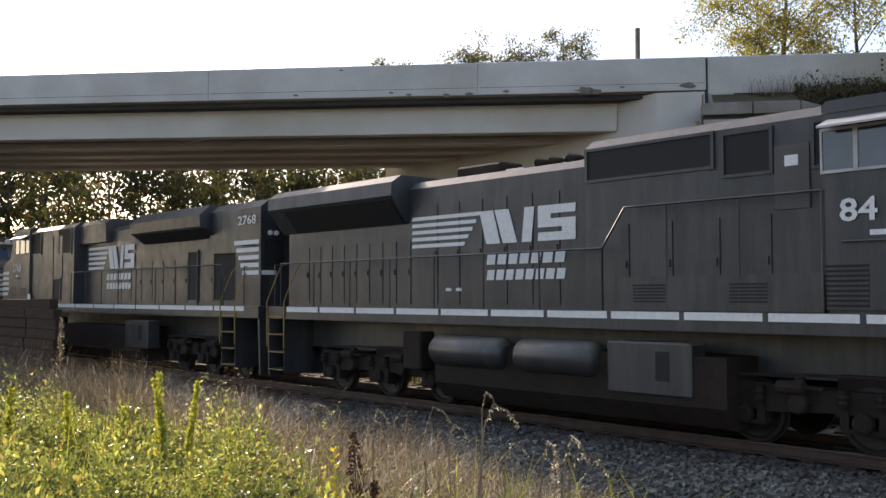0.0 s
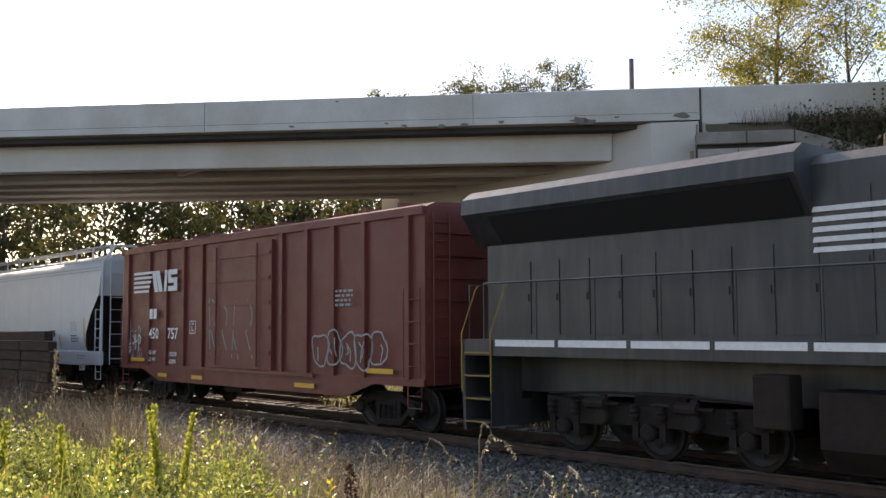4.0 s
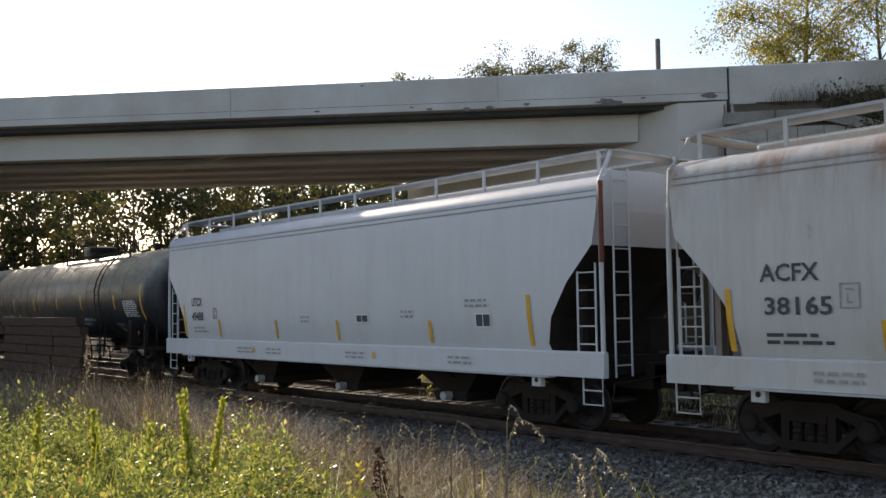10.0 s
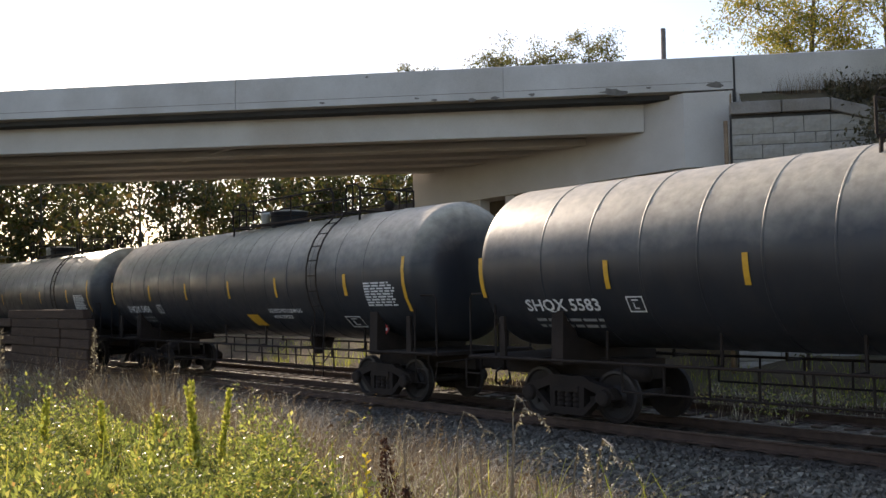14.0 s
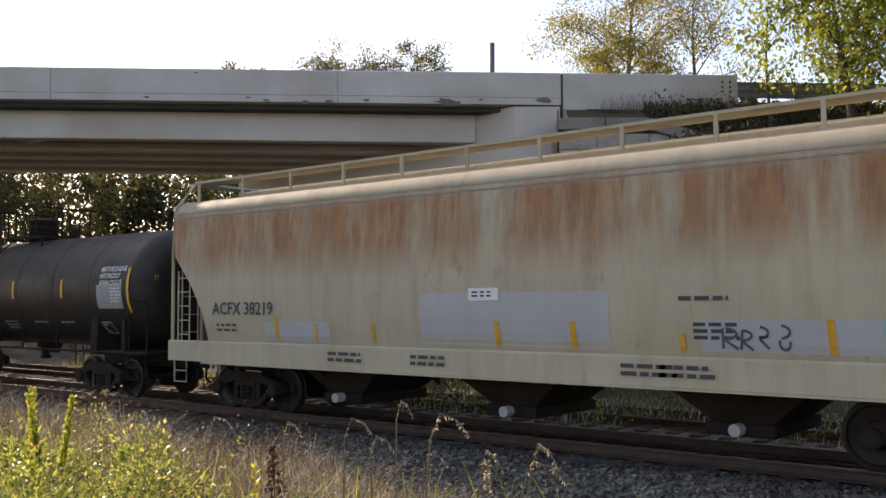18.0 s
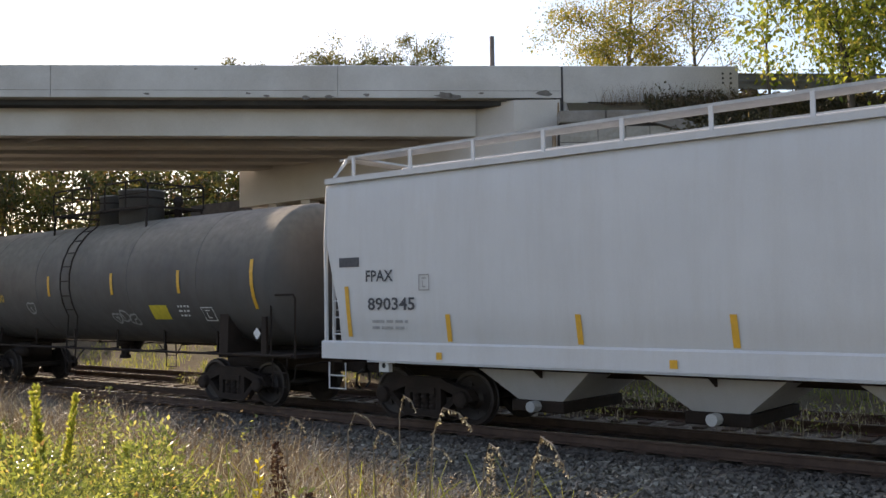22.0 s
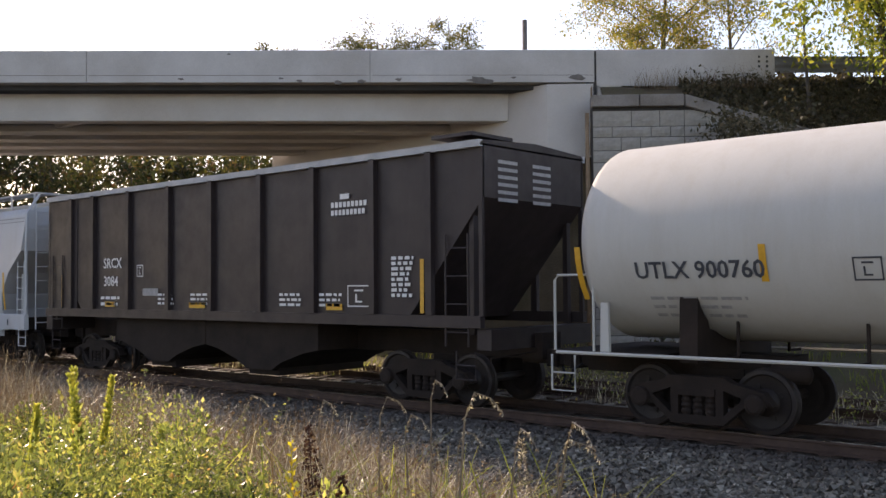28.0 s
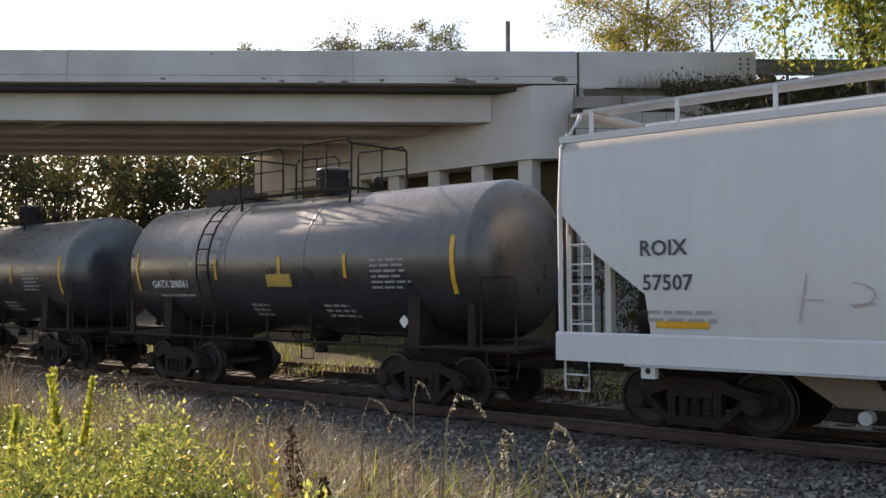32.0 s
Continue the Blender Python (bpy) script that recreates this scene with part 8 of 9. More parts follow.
c, s, hl = hopper("covered_hopper", "white covered hopper car with bold dark graffiti", -385.7, -403.55, "white", inset=((1.26, 1.35), (1.6, 1.42), (2.3, 1.2), (2.75, 0.7), (3.3, 0.0)), bays=4, slope_mat="grey", bay_mat="tan")
word(c, s, "ROIX", -7.2, 2.65, 0.30, "dark", "reporting_mark")
word(c, s, "57660", -7.15, 2.2, 0.30, "dark", "car_number")
lines(c, s, -7.0, 1.85, 1.2, 2, 0.05, 0.07, "fade")
strips(c, s, [(-7.6, -7.52, 1.55, 2.5), (-5.2, -5.1, 1.6, 2.0), (-0.1, 0.0, 1.6, 2.1), (2.6, 2.7, 1.6, 2.1), (4.7, 4.8, 1.6, 2.0), (7.6, 7.7, 1.55, 2.6)])
over = (lambda side: lambda z: -1.6 if z < 1.46 else side(z))(s)
graffiti(c, over, -4.75, -1.95, 1.08, 2.3, "spraydark", 5, 61, 0.03, "spraypurple")
graffiti(c, over, -4.7, -2.0, 1.14, 2.24, "decal", 5, 61, 0.035)
graffiti(c, over, -1.45, 2.3, 1.05, 2.5, "spraydark", 4, 62, 0.06)
scrawl(c, s, 2.55, 3.1, 2.0, 2.4, "spraydark", 3, 65, 0.025)
scrawl(c, over, 2.7, 3.5, 1.1, 1.45, "spraydark", 1, 66, 0.05)
word(c, s, "DO NOT HAMMER", 3.2, 2.05, 0.11, "sprayrose")
word(c, s, "ON CAR BODY", 3.3, 1.93, 0.11, "sprayrose")
sticker(c, s, 5.1, 1.75, 0.42, 0.26)
lines(c, s, 6.2, 2.1, 0.6, 2, 0.04, 0.05, "fade")
ring_mark(c, s, -5.8, 2.45, 0.24, 0.26, "fade")
part("dark_slot", patch(bmesh.new(), sil, -8.0, -7.92, 1.12, 1.28, rows=1), M["dark"], c)
part("dark_slot", patch(bmesh.new(), sil, 7.92, 8.0, 1.12, 1.28, rows=1), M["dark"], c)

c, s, hl = hopper("covered_hopper", "pale-grey covered hopper car with thin faded graffiti", -404.92, -423.06, "white", inset=((1.26, 1.4), (1.6, 1.45), (2.0, 1.4), (3.0, 0.05), (3.3, 0.0)), bays=4, beads=False, slope_mat="whiteold", bay_mat="tan", topchord=True)
word(c, s, "ROIX", -7.62, 2.55, 0.31, "dark", "reporting_mark")
word(c, s, "57507", -7.58, 2.06, 0.31, "dark", "car_number")
lines(c, s, -7.52, 1.72, 1.2, 2, 0.05, 0.06, "fade")
strips(c, s, [(-7.4, -6.6, 1.52, 1.62), (-4.3, -3.7, 1.5, 1.6), (-1.4, -0.85, 1.5, 1.6), (0.95, 1.4, 1.5, 1.6), (3.7, 4.2, 1.5, 1.6), (6.4, 7.4, 1.5, 1.6)])
scrawl(c, s, -5.4, 0.4, 1.6, 2.25, "sprayrose", 9, 71, 0.022)
scrawl(c, s, 0.2, 3.4, 1.7, 2.3, "sprayteal", 9, 72, 0.025)
scrawl(c, s, -0.1, 1.7, 1.5, 2.0, "spraydark", 4, 73, 0.022)
scrawl(c, sil, 0.9, 1.55, 1.12, 1.32, "spraydark", 4, 74, 0.02)
scrawl(c, sil, 1.95, 2.6, 1.12, 1.35, "spraydark", 4, 77, 0.02)
scrawl(c, sil, 4.0, 7.9, 1.1, 1.35, "sprayteal", 15, 75, 0.016)
scrawl(c, s, 4.2, 5.1, 1.65, 2.25, "sprayrose", 3, 79, 0.014)
scrawl(c, s, 5.75, 7.2, 1.6, 2.25, "fade", 8, 76, 0.016)
sticker(c, s, 5.25, 1.7, 0.42, 0.28)
strips(c, sil, [(-3.0, -2.88, 1.15, 1.3), (1.6, 1.72, 1.15, 1.3), (5.2, 5.32, 1.15, 1.3)])

for xr, xl, num in ((-423.95, -436.05, "GATX 206061"), (-437.1, -449.2, ""), (-450.2, -462.3, "")):
    c, s, hl = tank("tank_car", "dark grey-black tank car with yellow strips and notice", xr, xl, "tankblack", 1.42, 2.62, 5.0, (-1.5, 1.0), (-1.75, 1.7), ((0.35, 0.32, 0.5, 0.0),), -2.1, False, 0.06, ends=0.5)
    if num:
        word(c, s, num, -4.2, 2.15, 0.23, "decal", "reporting_mark")
        end_word(c, num, 5.45, -0.9, 2.75, 0.15)
    lines(c, s, -4.0, 1.95, 1.5, 1, 0.05, 0.05, "fade")
    strips(c, s, [(-4.8, -4.72, 2.1, 2.95), (-1.84, -1.76, 2.3, 2.75), (0.23, 0.31, 2.3, 2.75), (2.1, 2.18, 2.3, 2.75), (4.7, 4.8, 2.0, 3.0)])
    part("notice_plate", patch(bmesh.new(), s, -0.15, 0.6, 2.15, 2.4), M["goldtext"], c)
    lines(c, s, 2.8, 2.6, 1.0, 6, 0.04, 0.06, "fade", 2)
    lines(c, s, -0.9, 1.75, 0.6, 3, 0.05, 0.05, "fade", 3)
    lines(c, s, 1.3, 1.75, 0.9, 3, 0.05, 0.05, "fade", 5)
    placard(c, s, 3.3, 1.5, 0.12, red=False)

# ---- plants ----


def place(az, d):
    """A spot d metres from where the camera stands, az degrees to the left of north."""
    return -math.sin(radians(az)) * d, math.cos(radians(az)) * d


def leaf_quads(rng, centre, axis, length, width, fold=0.25):
    """Pointed leaves: centre (n, 3), axis (n, 3) their direction, as bent diamonds."""
    n = len(centre)
    axis = axis / np.linalg.norm(axis, axis=1, keepdims=True)
    rnd = rng.normal(size=(n, 3))
    side = np.cross(axis, rnd)
    side /= np.linalg.norm(side, axis=1, keepdims=True) + 1e-9
    nor = np.cross(axis, side)
    ln, wd = length[:, None], width[:, None]
    tip = centre + axis * ln
    mid = centre + axis * ln * 0.45
    return np.stack([centre, mid + side * wd / 2 + nor * wd * fold, tip, mid - side * wd / 2 + nor * wd * fold], 1)


def blade_quads(rng, base, height, lean, width, seg=3):
    """Grass blades in bent segments; returns quads."""
    n = len(base)
    ang = rng.uniform(0, 2 * np.pi, n)
    d = np.stack([np.cos(ang), np.sin(ang), np.zeros(n)], 1)
    side = np.stack([-np.sin(ang + rng.uniform(-0.8, 0.8, n)), np.cos(ang), np.zeros(n)], 1)
    out = []
    for k in range(seg):
        a, b = k / seg, (k + 1) / seg
        pa = base + d * (lean * a ** 1.8)[:, None] + np.array([0, 0, 1.0]) * (height * (a - 0.25 * a ** 3 * lean / (height + 1e-6)))[:, None]
        pb = base + d * (lean * b ** 1.8)[:, None] + np.array([0, 0, 1.0]) * (height * (b - 0.25 * b ** 3 * lean / (height + 1e-6)))[:, None]
        wa, wb = (width * (1 - a * 0.75))[:, None], (width * (1 - b * 0.75))[:, None]
        out.append(np.stack([pa - side * wa / 2, pa + side * wa / 2, pb + side * wb / 2, pb - side * wb / 2], 1))
    return np.concatenate(out)


def stuff(name, quads, mat, label, category):
    return tagged(link_mesh(name, quads_mesh(name, quads), M[mat]), label, category, kind="stuff")


def weeds():
    rng = np.random.default_rng(12)
    # leafy bank of green weeds: bushy plants of many leaning shoots, leaves in pairs along each
    plants = []
    while len(plants) < 700:
        az, d = rng.uniform(52, 92), rng.uniform(3.6, 10.8)
        x, y = place(az, d)
        edge = 55 + max(0, (d - 5)) * 0.9
        if az < edge + rng.normal(0, 2.2) or y > 5.4 or y < 0.2:
            continue
        hump = 0.34 * noise.noise((x * 0.55, y * 0.55, 2)) + 0.34 * noise.noise((x * 1.5, y * 1.5, 5))
        if hump < -0.05 and rng.uniform() < 0.9:
            continue
        low = 0.78 if 61.5 < az < 67.5 and 5.5 < d else 1.0
        plants.append((x, y, float(ground_z(x, y)), low * min(1.32, max(0.36, 0.94 + 1.6 * hump)) * rng.uniform(0.8, 1.1)))
    cs, axs, ln, wd, stems = [], [], [], [], []
    for k, (x, y, z, h) in enumerate(plants):
        size = rng.uniform(0.8, 1.25)
        if k % 2:
            # a leafy mound: leaves on and just inside an uneven dome
            n = int(rng.integers(340, 460))
            rr, lift = rng.uniform(0.15, 0.3), h * 0.58
            u = rng.normal(size=(n, 3))
            u[:, 2] = np.abs(u[:, 2]) * 1.1 - 0.25
            u /= np.linalg.norm(u, axis=1, keepdims=True)
            lump = np.array([1 + 0.55 * noise.noise((a * 1.7 + x, b * 1.7 + y, c * 1.7)) for a, b, c in u])
            dep = rng.uniform(0.72, 1.0, n) * lump
            cs.append(np.stack([x + u[:, 0] * dep * rr, y + u[:, 1] * dep * rr, z + lift + u[:, 2] * dep * h * 0.4], 1))
            axs.append(u + rng.normal(0, 0.55, (n, 3)) + np.array([0, 0, 0.1]))
            s = rng.uniform(0.021, 0.041, n) * size
            ln.append(s)
            wd.append(s * rng.uniform(0.36, 0.56, n))
            continue
        for _ in range(rng.integers(2, 5)):
            hh = h * rng.choice([0.7, 0.85, 0.95, 1.05, 1.2], p=[0.2, 0.3, 0.3, 0.14, 0.06]) * rng.uniform(0.9, 1.05)
            out = rng.normal(0, 0.17, 2)
            n = int(rng.integers(36, 52))
            f = np.sort(rng.uniform(0.28, 1.0, n)) ** 0.8
            a = np.where(np.arange(n) % 2, 0, np.pi) + rng.uniform(0, 6.28) + np.arange(n) * 0.8 + rng.normal(0, 0.4, n)
            px, py = x + rng.normal(0, 0.09) + out[0] * f ** 1.4 * 1.6, y + rng.normal(0, 0.09) + out[1] * f ** 1.4 * 1.6
            s = rng.uniform(0.023, 0.044, n) * size * (1.25 - 0.5 * f)
            cs.append(np.stack([px, py, z + hh * (f - 0.12 * f ** 3)], 1))
            axs.append(np.stack([np.cos(a), np.sin(a), rng.uniform(-0.35, 0.75, n)], 1))
            ln.append(s)
            wd.append(s * rng.uniform(0.42, 0.6, n))
            if rng.uniform() < 0.4:
                stems.append((x, y, z, hh * 0.8))
    q = leaf_quads(rng, np.concatenate(cs), np.concatenate(axs), np.concatenate(ln), np.concatenate(wd))
    stuff("weed_foliage", q, "leafgreen", "sunlit yellow-green weeds on the bank", "weeds")
    st = np.array(stems)
    q = blade_quads(rng, st[:, :3], st[:, 3], rng.uniform(0.02, 0.3, len(st)), np.full(len(st), 0.008))
    stuff("weed_stems", q, "blade", "thin green weed stems", "weeds")
    # long arching grass blades rising out of the bank
    b = np.array([(*place(az, d), 0.0) for az, d in zip(rng.uniform(56, 82, 130), rng.uniform(4.2, 9.5, 130))])
    b[:, 2] = ground_z(b[:, 0], b[:, 1])
    h = rng.uniform(0.95, 1.32, len(b))
    stuff("arching_blades", blade_quads(rng, b, h, h * rng.uniform(0.15, 0.6, len(b)), rng.uniform(0.008, 0.016, len(b)), 6), "blade", "long arching grass blades above the weeds", "grass")
    # bright green tufts standing in the dry grass by the ballast
    tb = []
    for az, d in ((41.2, 4.3), (42.6, 4.1), (44.0, 4.6), (45.5, 4.3), (46.8, 4.7), (48.3, 5.0), (50.2, 4.9), (51.5, 5.4), (39.5, 4.7), (47.6, 4.2)):
        x, y = place(az, d)
        for _ in range(13):
            tb.append((x + rng.normal(0, 0.07), y + rng.normal(0, 0.07), float(ground_z(x, y)) - 0.02))
    tb = np.array(tb)
    h = rng.uniform(0.45, 0.95, len(tb))
    stuff("green_tufts", blade_quads(rng, tb, h, h * rng.uniform(0.2, 0.9, len(tb)), rng.uniform(0.007, 0.013, len(tb)), 6), "goldleaf", "bright yellow-green grass tufts in the dry grass", "grass")
    # dry grass and brown stalks beyond and beside them
    base, hh = [], []
    while len(base) < 25000:
        x, y = rng.uniform(-22, 0.5), rng.uniform(1.5, 9.0)
        az, d = math.degrees(math.atan2(-x, y)), math.hypot(x, y)
        if d < 3.0 or az < 26 or az > 84:
            continue
        dens = np.interp(y, [1.5, 4.0, 6.6, 8.2, 9.0], [0.3, 0.85, 1.0, 0.7, 0.2]) * np.interp(az, [26, 36, 44], [0.06, 0.4, 1.0])
        clump = 0.55 + 0.6 * noise.noise((x * 0.9, y * 0.9, 8))
        if rng.uniform() > dens * clump:
            continue
        if az > 55 + max(0, d - 5) * 0.9 and y < 5.4:
            continue
        base.append((x + rng.normal(0, 0.05), y + rng.normal(0, 0.05), float(ground_z(x, y)) - 0.02))
        hh.append((0.5 + 0.72 * clump) * (0.55 + 0.75 * rng.beta(2, 2.6)) * np.interp(az, [26, 40, 50, 58, 64], [0.55, 0.75, 1.0, 1.15, 1.3]))
    base, hh = np.array(base), np.array(hh)
    k = len(base)
    cut = int(k * 0.7)
    stuff("dry_grass", blade_quads(rng, base[:cut], hh[:cut], rng.uniform(0.15, 1.0, cut) * hh[:cut], rng.uniform(0.004, 0.011, cut), 5), "straw", "dry straw-coloured grass beside the ballast", "grass")
    stuff("brown_stalks", blade_quads(rng, base[cut:], hh[cut:] * 1.05, rng.uniform(0.05, 0.5, k - cut) * hh[cut:], rng.uniform(0.005, 0.010, k - cut), 4), "rustweed", "rust-brown dead weed stalks", "weeds")
    # withered leaves and seed heads on the stalks
    m = 30000
    i = rng.integers(cut, k, m)
    f = rng.uniform(0.45, 1.05, m)
    c = base[i] + np.stack([rng.normal(0, 0.06, m), rng.normal(0, 0.06, m), hh[i] * f], 1)
    a = rng.uniform(0, 2 * np.pi, m)
    s = rng.uniform(0.012, 0.045, m)
    fl = 16000
    j = rng.integers(0, cut, fl)
    f2 = rng.uniform(0.75, 1.02, fl)
    c2 = base[j] + np.stack([rng.normal(0, 0.09, fl), rng.normal(0, 0.09, fl), hh[j] * f2 * 0.95], 1)
    s2 = rng.uniform(0.008, 0.022, fl)
    stuff("pale_seed_fluff", leaf_quads(rng, c2, rng.normal(size=(fl, 3)) + np.array([0, 0, 0.4]), s2, s2 * 0.4), "straw", "pale fluffy seeds of dry grass", "grass")
    stuff("withered_leaves", leaf_quads(rng, c, np.stack([np.cos(a), np.sin(a), rng.uniform(-0.5, 1.2, m)], 1), s, s * 0.45), "rustweed", "withered leaves and seed heads of dead weeds", "weeds")
    # small green weeds scattered through the dry grass
    cs, axs, ln = [], [], []
    for _ in range(170):
        az, d = rng.uniform(42, 60), rng.uniform(4.6, 8.2)
        x, y = place(az, d)
        n = int(rng.integers(20, 60))
        hh = rng.uniform(0.3, 0.85)
        f = rng.uniform(0.25, 1, n)
        a = rng.uniform(0, 6.28, n)
        cs.append(np.stack([x + rng.normal(0, 0.07, n), y + rng.normal(0, 0.07, n), float(ground_z(x, y)) + hh * f], 1))
        axs.append(np.stack([np.cos(a), np.sin(a), rng.uniform(-0.2, 0.8, n)], 1))
        ln.append(rng.uniform(0.018, 0.042, n))
    ln = np.concatenate(ln)
    stuff("scattered_weeds", leaf_quads(rng, np.concatenate(cs), np.concatenate(axs), ln, ln * 0.5), "leafgreen", "small green weeds among dry grass", "weeds")
    # broad green blades
    b = []
    while len(b) < 800:
        az, d = rng.uniform(35, 66), rng.uniform(3.2, 8.5)
        x, y = place(az, d)
        if rng.uniform() > np.interp(az, [35, 42, 54, 66], [0.25, 1, 1, 0.35]):
            continue
        b.append((x, y, float(ground_z(x, y))))
    b = np.array(b)
    h = rng.uniform(0.5, 1.25, len(b))
    stuff("green_blades", blade_quads(rng, b, h, h * rng.uniform(0.3, 1.2, len(b)), rng.uniform(0.008, 0.02, len(b)), 7), "blade", "broad green grass blades among dry grass", "grass")
    # weeds and dry brush on the overgrown second track
    n = 9000
    x, y = rng.uniform(-24, -5, n), 15.4 + 4.2 * rng.uniform(0, 1, n)
    keep = np.array([0.25 + noise.noise((a * 0.55, bb * 0.7, 13)) > (0.55 if a < -15 else 0.15) for a, bb in zip(x, y)])
    x, y = x[keep], y[keep]
    n = len(x)
    z = ground_z(x, y)
    cut = int(n * 0.45)
    h = rng.uniform(0.12, 0.42, n)
    xyz = np.stack([x, y, np.maximum(z, -0.12)], 1)
    stuff("track_grass", blade_quads(rng, xyz[:cut], h[:cut], h[:cut] * rng.uniform(0.3, 0.9, cut), rng.uniform(0.01, 0.022, cut), 4), "straw", "dry grass on the overgrown second track", "grass")
    c = xyz[cut:] + np.stack([rng.normal(0, 0.05, n - cut), rng.normal(0, 0.05, n - cut), rng.uniform(0.02, 0.3, n - cut)], 1)
    s = rng.uniform(0.04, 0.09, n - cut)
    stuff("track_weeds", leaf_quads(rng, c, rng.normal(size=(n - cut, 3)) + np.array([0, 0, 0.6]), s, s * 0.55), "leafgreen", "low green weeds on the overgrown second track", "weeds")
    # low growth beyond the second track
    n = 5200
    x, y = rng.uniform(-40, 2, n), 20.6 + 3.2 * rng.beta(1.3, 1.5, n)
    keep = np.array([noise.noise((a * 0.5, bb * 0.8, 3)) > -0.1 for a, bb in zip(x, y)])
    x, y = x[keep], y[keep]
    n = len(x)
    h = rng.uniform(0.12, 0.5, n)
    stuff("bank_grass", blade_quads(rng, np.stack([x, y, ground_z(x, y)], 1), h, h * rng.uniform(0.2, 0.8, n), rng.uniform(0.012, 0.03, n), 3), "blade", "grass and low weeds beyond the second track", "grass")


weeds()


def stalk(kind, az, d, ztop, seed):
    """One tall plant that stands above the rest: goldenrod spike, drooping grass, feathery head or dock."""
    rng = np.random.default_rng(seed)
    x, y = place(az, d)
    z0 = float(ground_z(x, y))
    h = ztop - z0
    spec = {
        "goldenrod": ("goldenrod_spike", "upright yellow-green leafy weed spike", "weed", "goldleaf"),
        "droop": ("grass_stalk", "tall dry grass stalk with a drooping seed head", "grass stalk", "straw"),
        "feather": ("grass_stalk", "feathery pale grass plume", "grass stalk", "straw"),
        "dock": ("dock_stalk", "dark rust-brown dock seed stalk", "weed", "dock"),
        "yellow": ("yellow_weed", "slender weed with yellowing leaves", "weed", "yellowleaf"),
    }[kind]
    t = thing(spec[0], spec[1], spec[2], "tall plants by the track")
    t.location = (x, y, z0 - 0.03)
    lean = rng.normal(0, 0.05, 2)
    if kind == "droop":
        a = rng.uniform(-0.5, 0.5)
        pts = [(0, 0, 0), (lean[0] * 0.4, lean[1] * 0.4, h * 0.55), (lean[0], lean[1], h * 0.92), (lean[0] + 0.05 * math.cos(a), lean[1] + 0.05 * math.sin(a), h), (lean[0] + 0.13 * math.cos(a), lean[1] + 0.13 * math.sin(a), h * 0.985), (lean[0] + 0.19 * math.cos(a), lean[1] + 0.19 * math.sin(a), h * 0.94)]
    else:
        pts = [(0, 0, 0), (lean[0] * 0.4, lean[1] * 0.4, h * 0.5), (lean[0], lean[1], h)]
    part("stem", tube(bmesh.new(), pts, 0.006, 5, 0.0025), M["straw" if kind in ("droop", "feather") else spec[3]], t)
    top = np.array(pts, float)
    if kind == "goldenrod":
        n = 460
        f = rng.uniform(0.5, 1.0, n)
        a = rng.uniform(0, 6.28, n)
        c = np.stack([lean[0] * f ** 2, lean[1] * f ** 2, h * f], 1)
        s = rng.uniform(0.06, 0.095, n) * (1.2 - 0.65 * f)
        q = leaf_quads(rng, c, np.stack([np.cos(a), np.sin(a), np.full(n, 0.8) + rng.uniform(-0.3, 0.6, n)], 1), s, s * 0.36)
    elif kind == "dock":
        n = 900
        f = rng.uniform(0.3, 1.0, n)
        a = rng.uniform(0, 6.28, n)
        rr = 0.055 * np.sin(np.pi * np.clip((f - 0.25) / 0.78, 0, 1)) * rng.uniform(0.3, 1.0, n) + 0.006
        c = np.stack([lean[0] * f ** 2 + np.cos(a) * rr, lean[1] * f ** 2 + np.sin(a) * rr, h * f], 1)
        s = rng.uniform(0.014, 0.026, n)
        q = leaf_quads(rng, c, rng.normal(size=(n, 3)), s, s * 0.8)
    elif kind == "yellow":
        n = 46
        f = np.linspace(0.3, 1.0, n)
        a = np.arange(n) * 2.4 + rng.normal(0, 0.4, n)
        c = np.stack([lean[0] * f ** 2, lean[1] * f ** 2, h * f], 1)
        s = rng.uniform(0.05, 0.085, n) * (1.2 - 0.5 * f)
        q = leaf_quads(rng, c, np.stack([np.cos(a), np.sin(a), rng.uniform(0.2, 0.9, n)], 1), s, s * 0.42)
    else:
        n = 60 if kind == "droop" else 200
        k = rng.uniform(0, 1, n)
        if kind == "droop":
            seg = 2 + k * 2.999
            i = seg.astype(int)
            fr = (seg - i)[:, None]
            c = top[i] * (1 - fr) + top[np.minimum(i + 1, len(top) - 1)] * fr
            ax = rng.normal(size=(n, 3)) * 0.5 + np.array([0, 0, -0.9])
            s = rng.uniform(0.012, 0.026, n)
        else:
            f = 0.72 + 0.3 * k
            a = rng.uniform(0, 6.28, n)
            rr = 0.055 * (1.03 - f) / 0.3
            c = np.stack([lean[0] + np.cos(a) * rr * rng.uniform(0, 1, n), lean[1] + np.sin(a) * rr * rng.uniform(0, 1, n), h * f], 1)
            ax = np.stack([np.cos(a), np.sin(a), np.full(n, 0.7)], 1)
            s = rng.uniform(0.014, 0.028, n)
        q = leaf_quads(rng, c, ax, s, s * 0.35)
    tagged(link_mesh("seed_head" if kind not in ("goldenrod", "yellow") else "leaves", quads_mesh("head", q), M[spec[3]], t), kind="stuff")
    if kind in ("droop", "feather"):
        nb = 4
        b = np.zeros((nb, 3)) + np.array([0, 0, 0.1]) + rng.normal(0, 0.01, (nb, 3))
        hb = rng.uniform(0.35, 0.75, nb) * h
        tagged(link_mesh("blade_leaf", quads_mesh("leaf", blade_quads(rng, b, hb, hb * rng.uniform(0.3, 0.7, nb), np.full(nb, 0.011), 5)), M["straw"], t), kind="stuff")
    return t


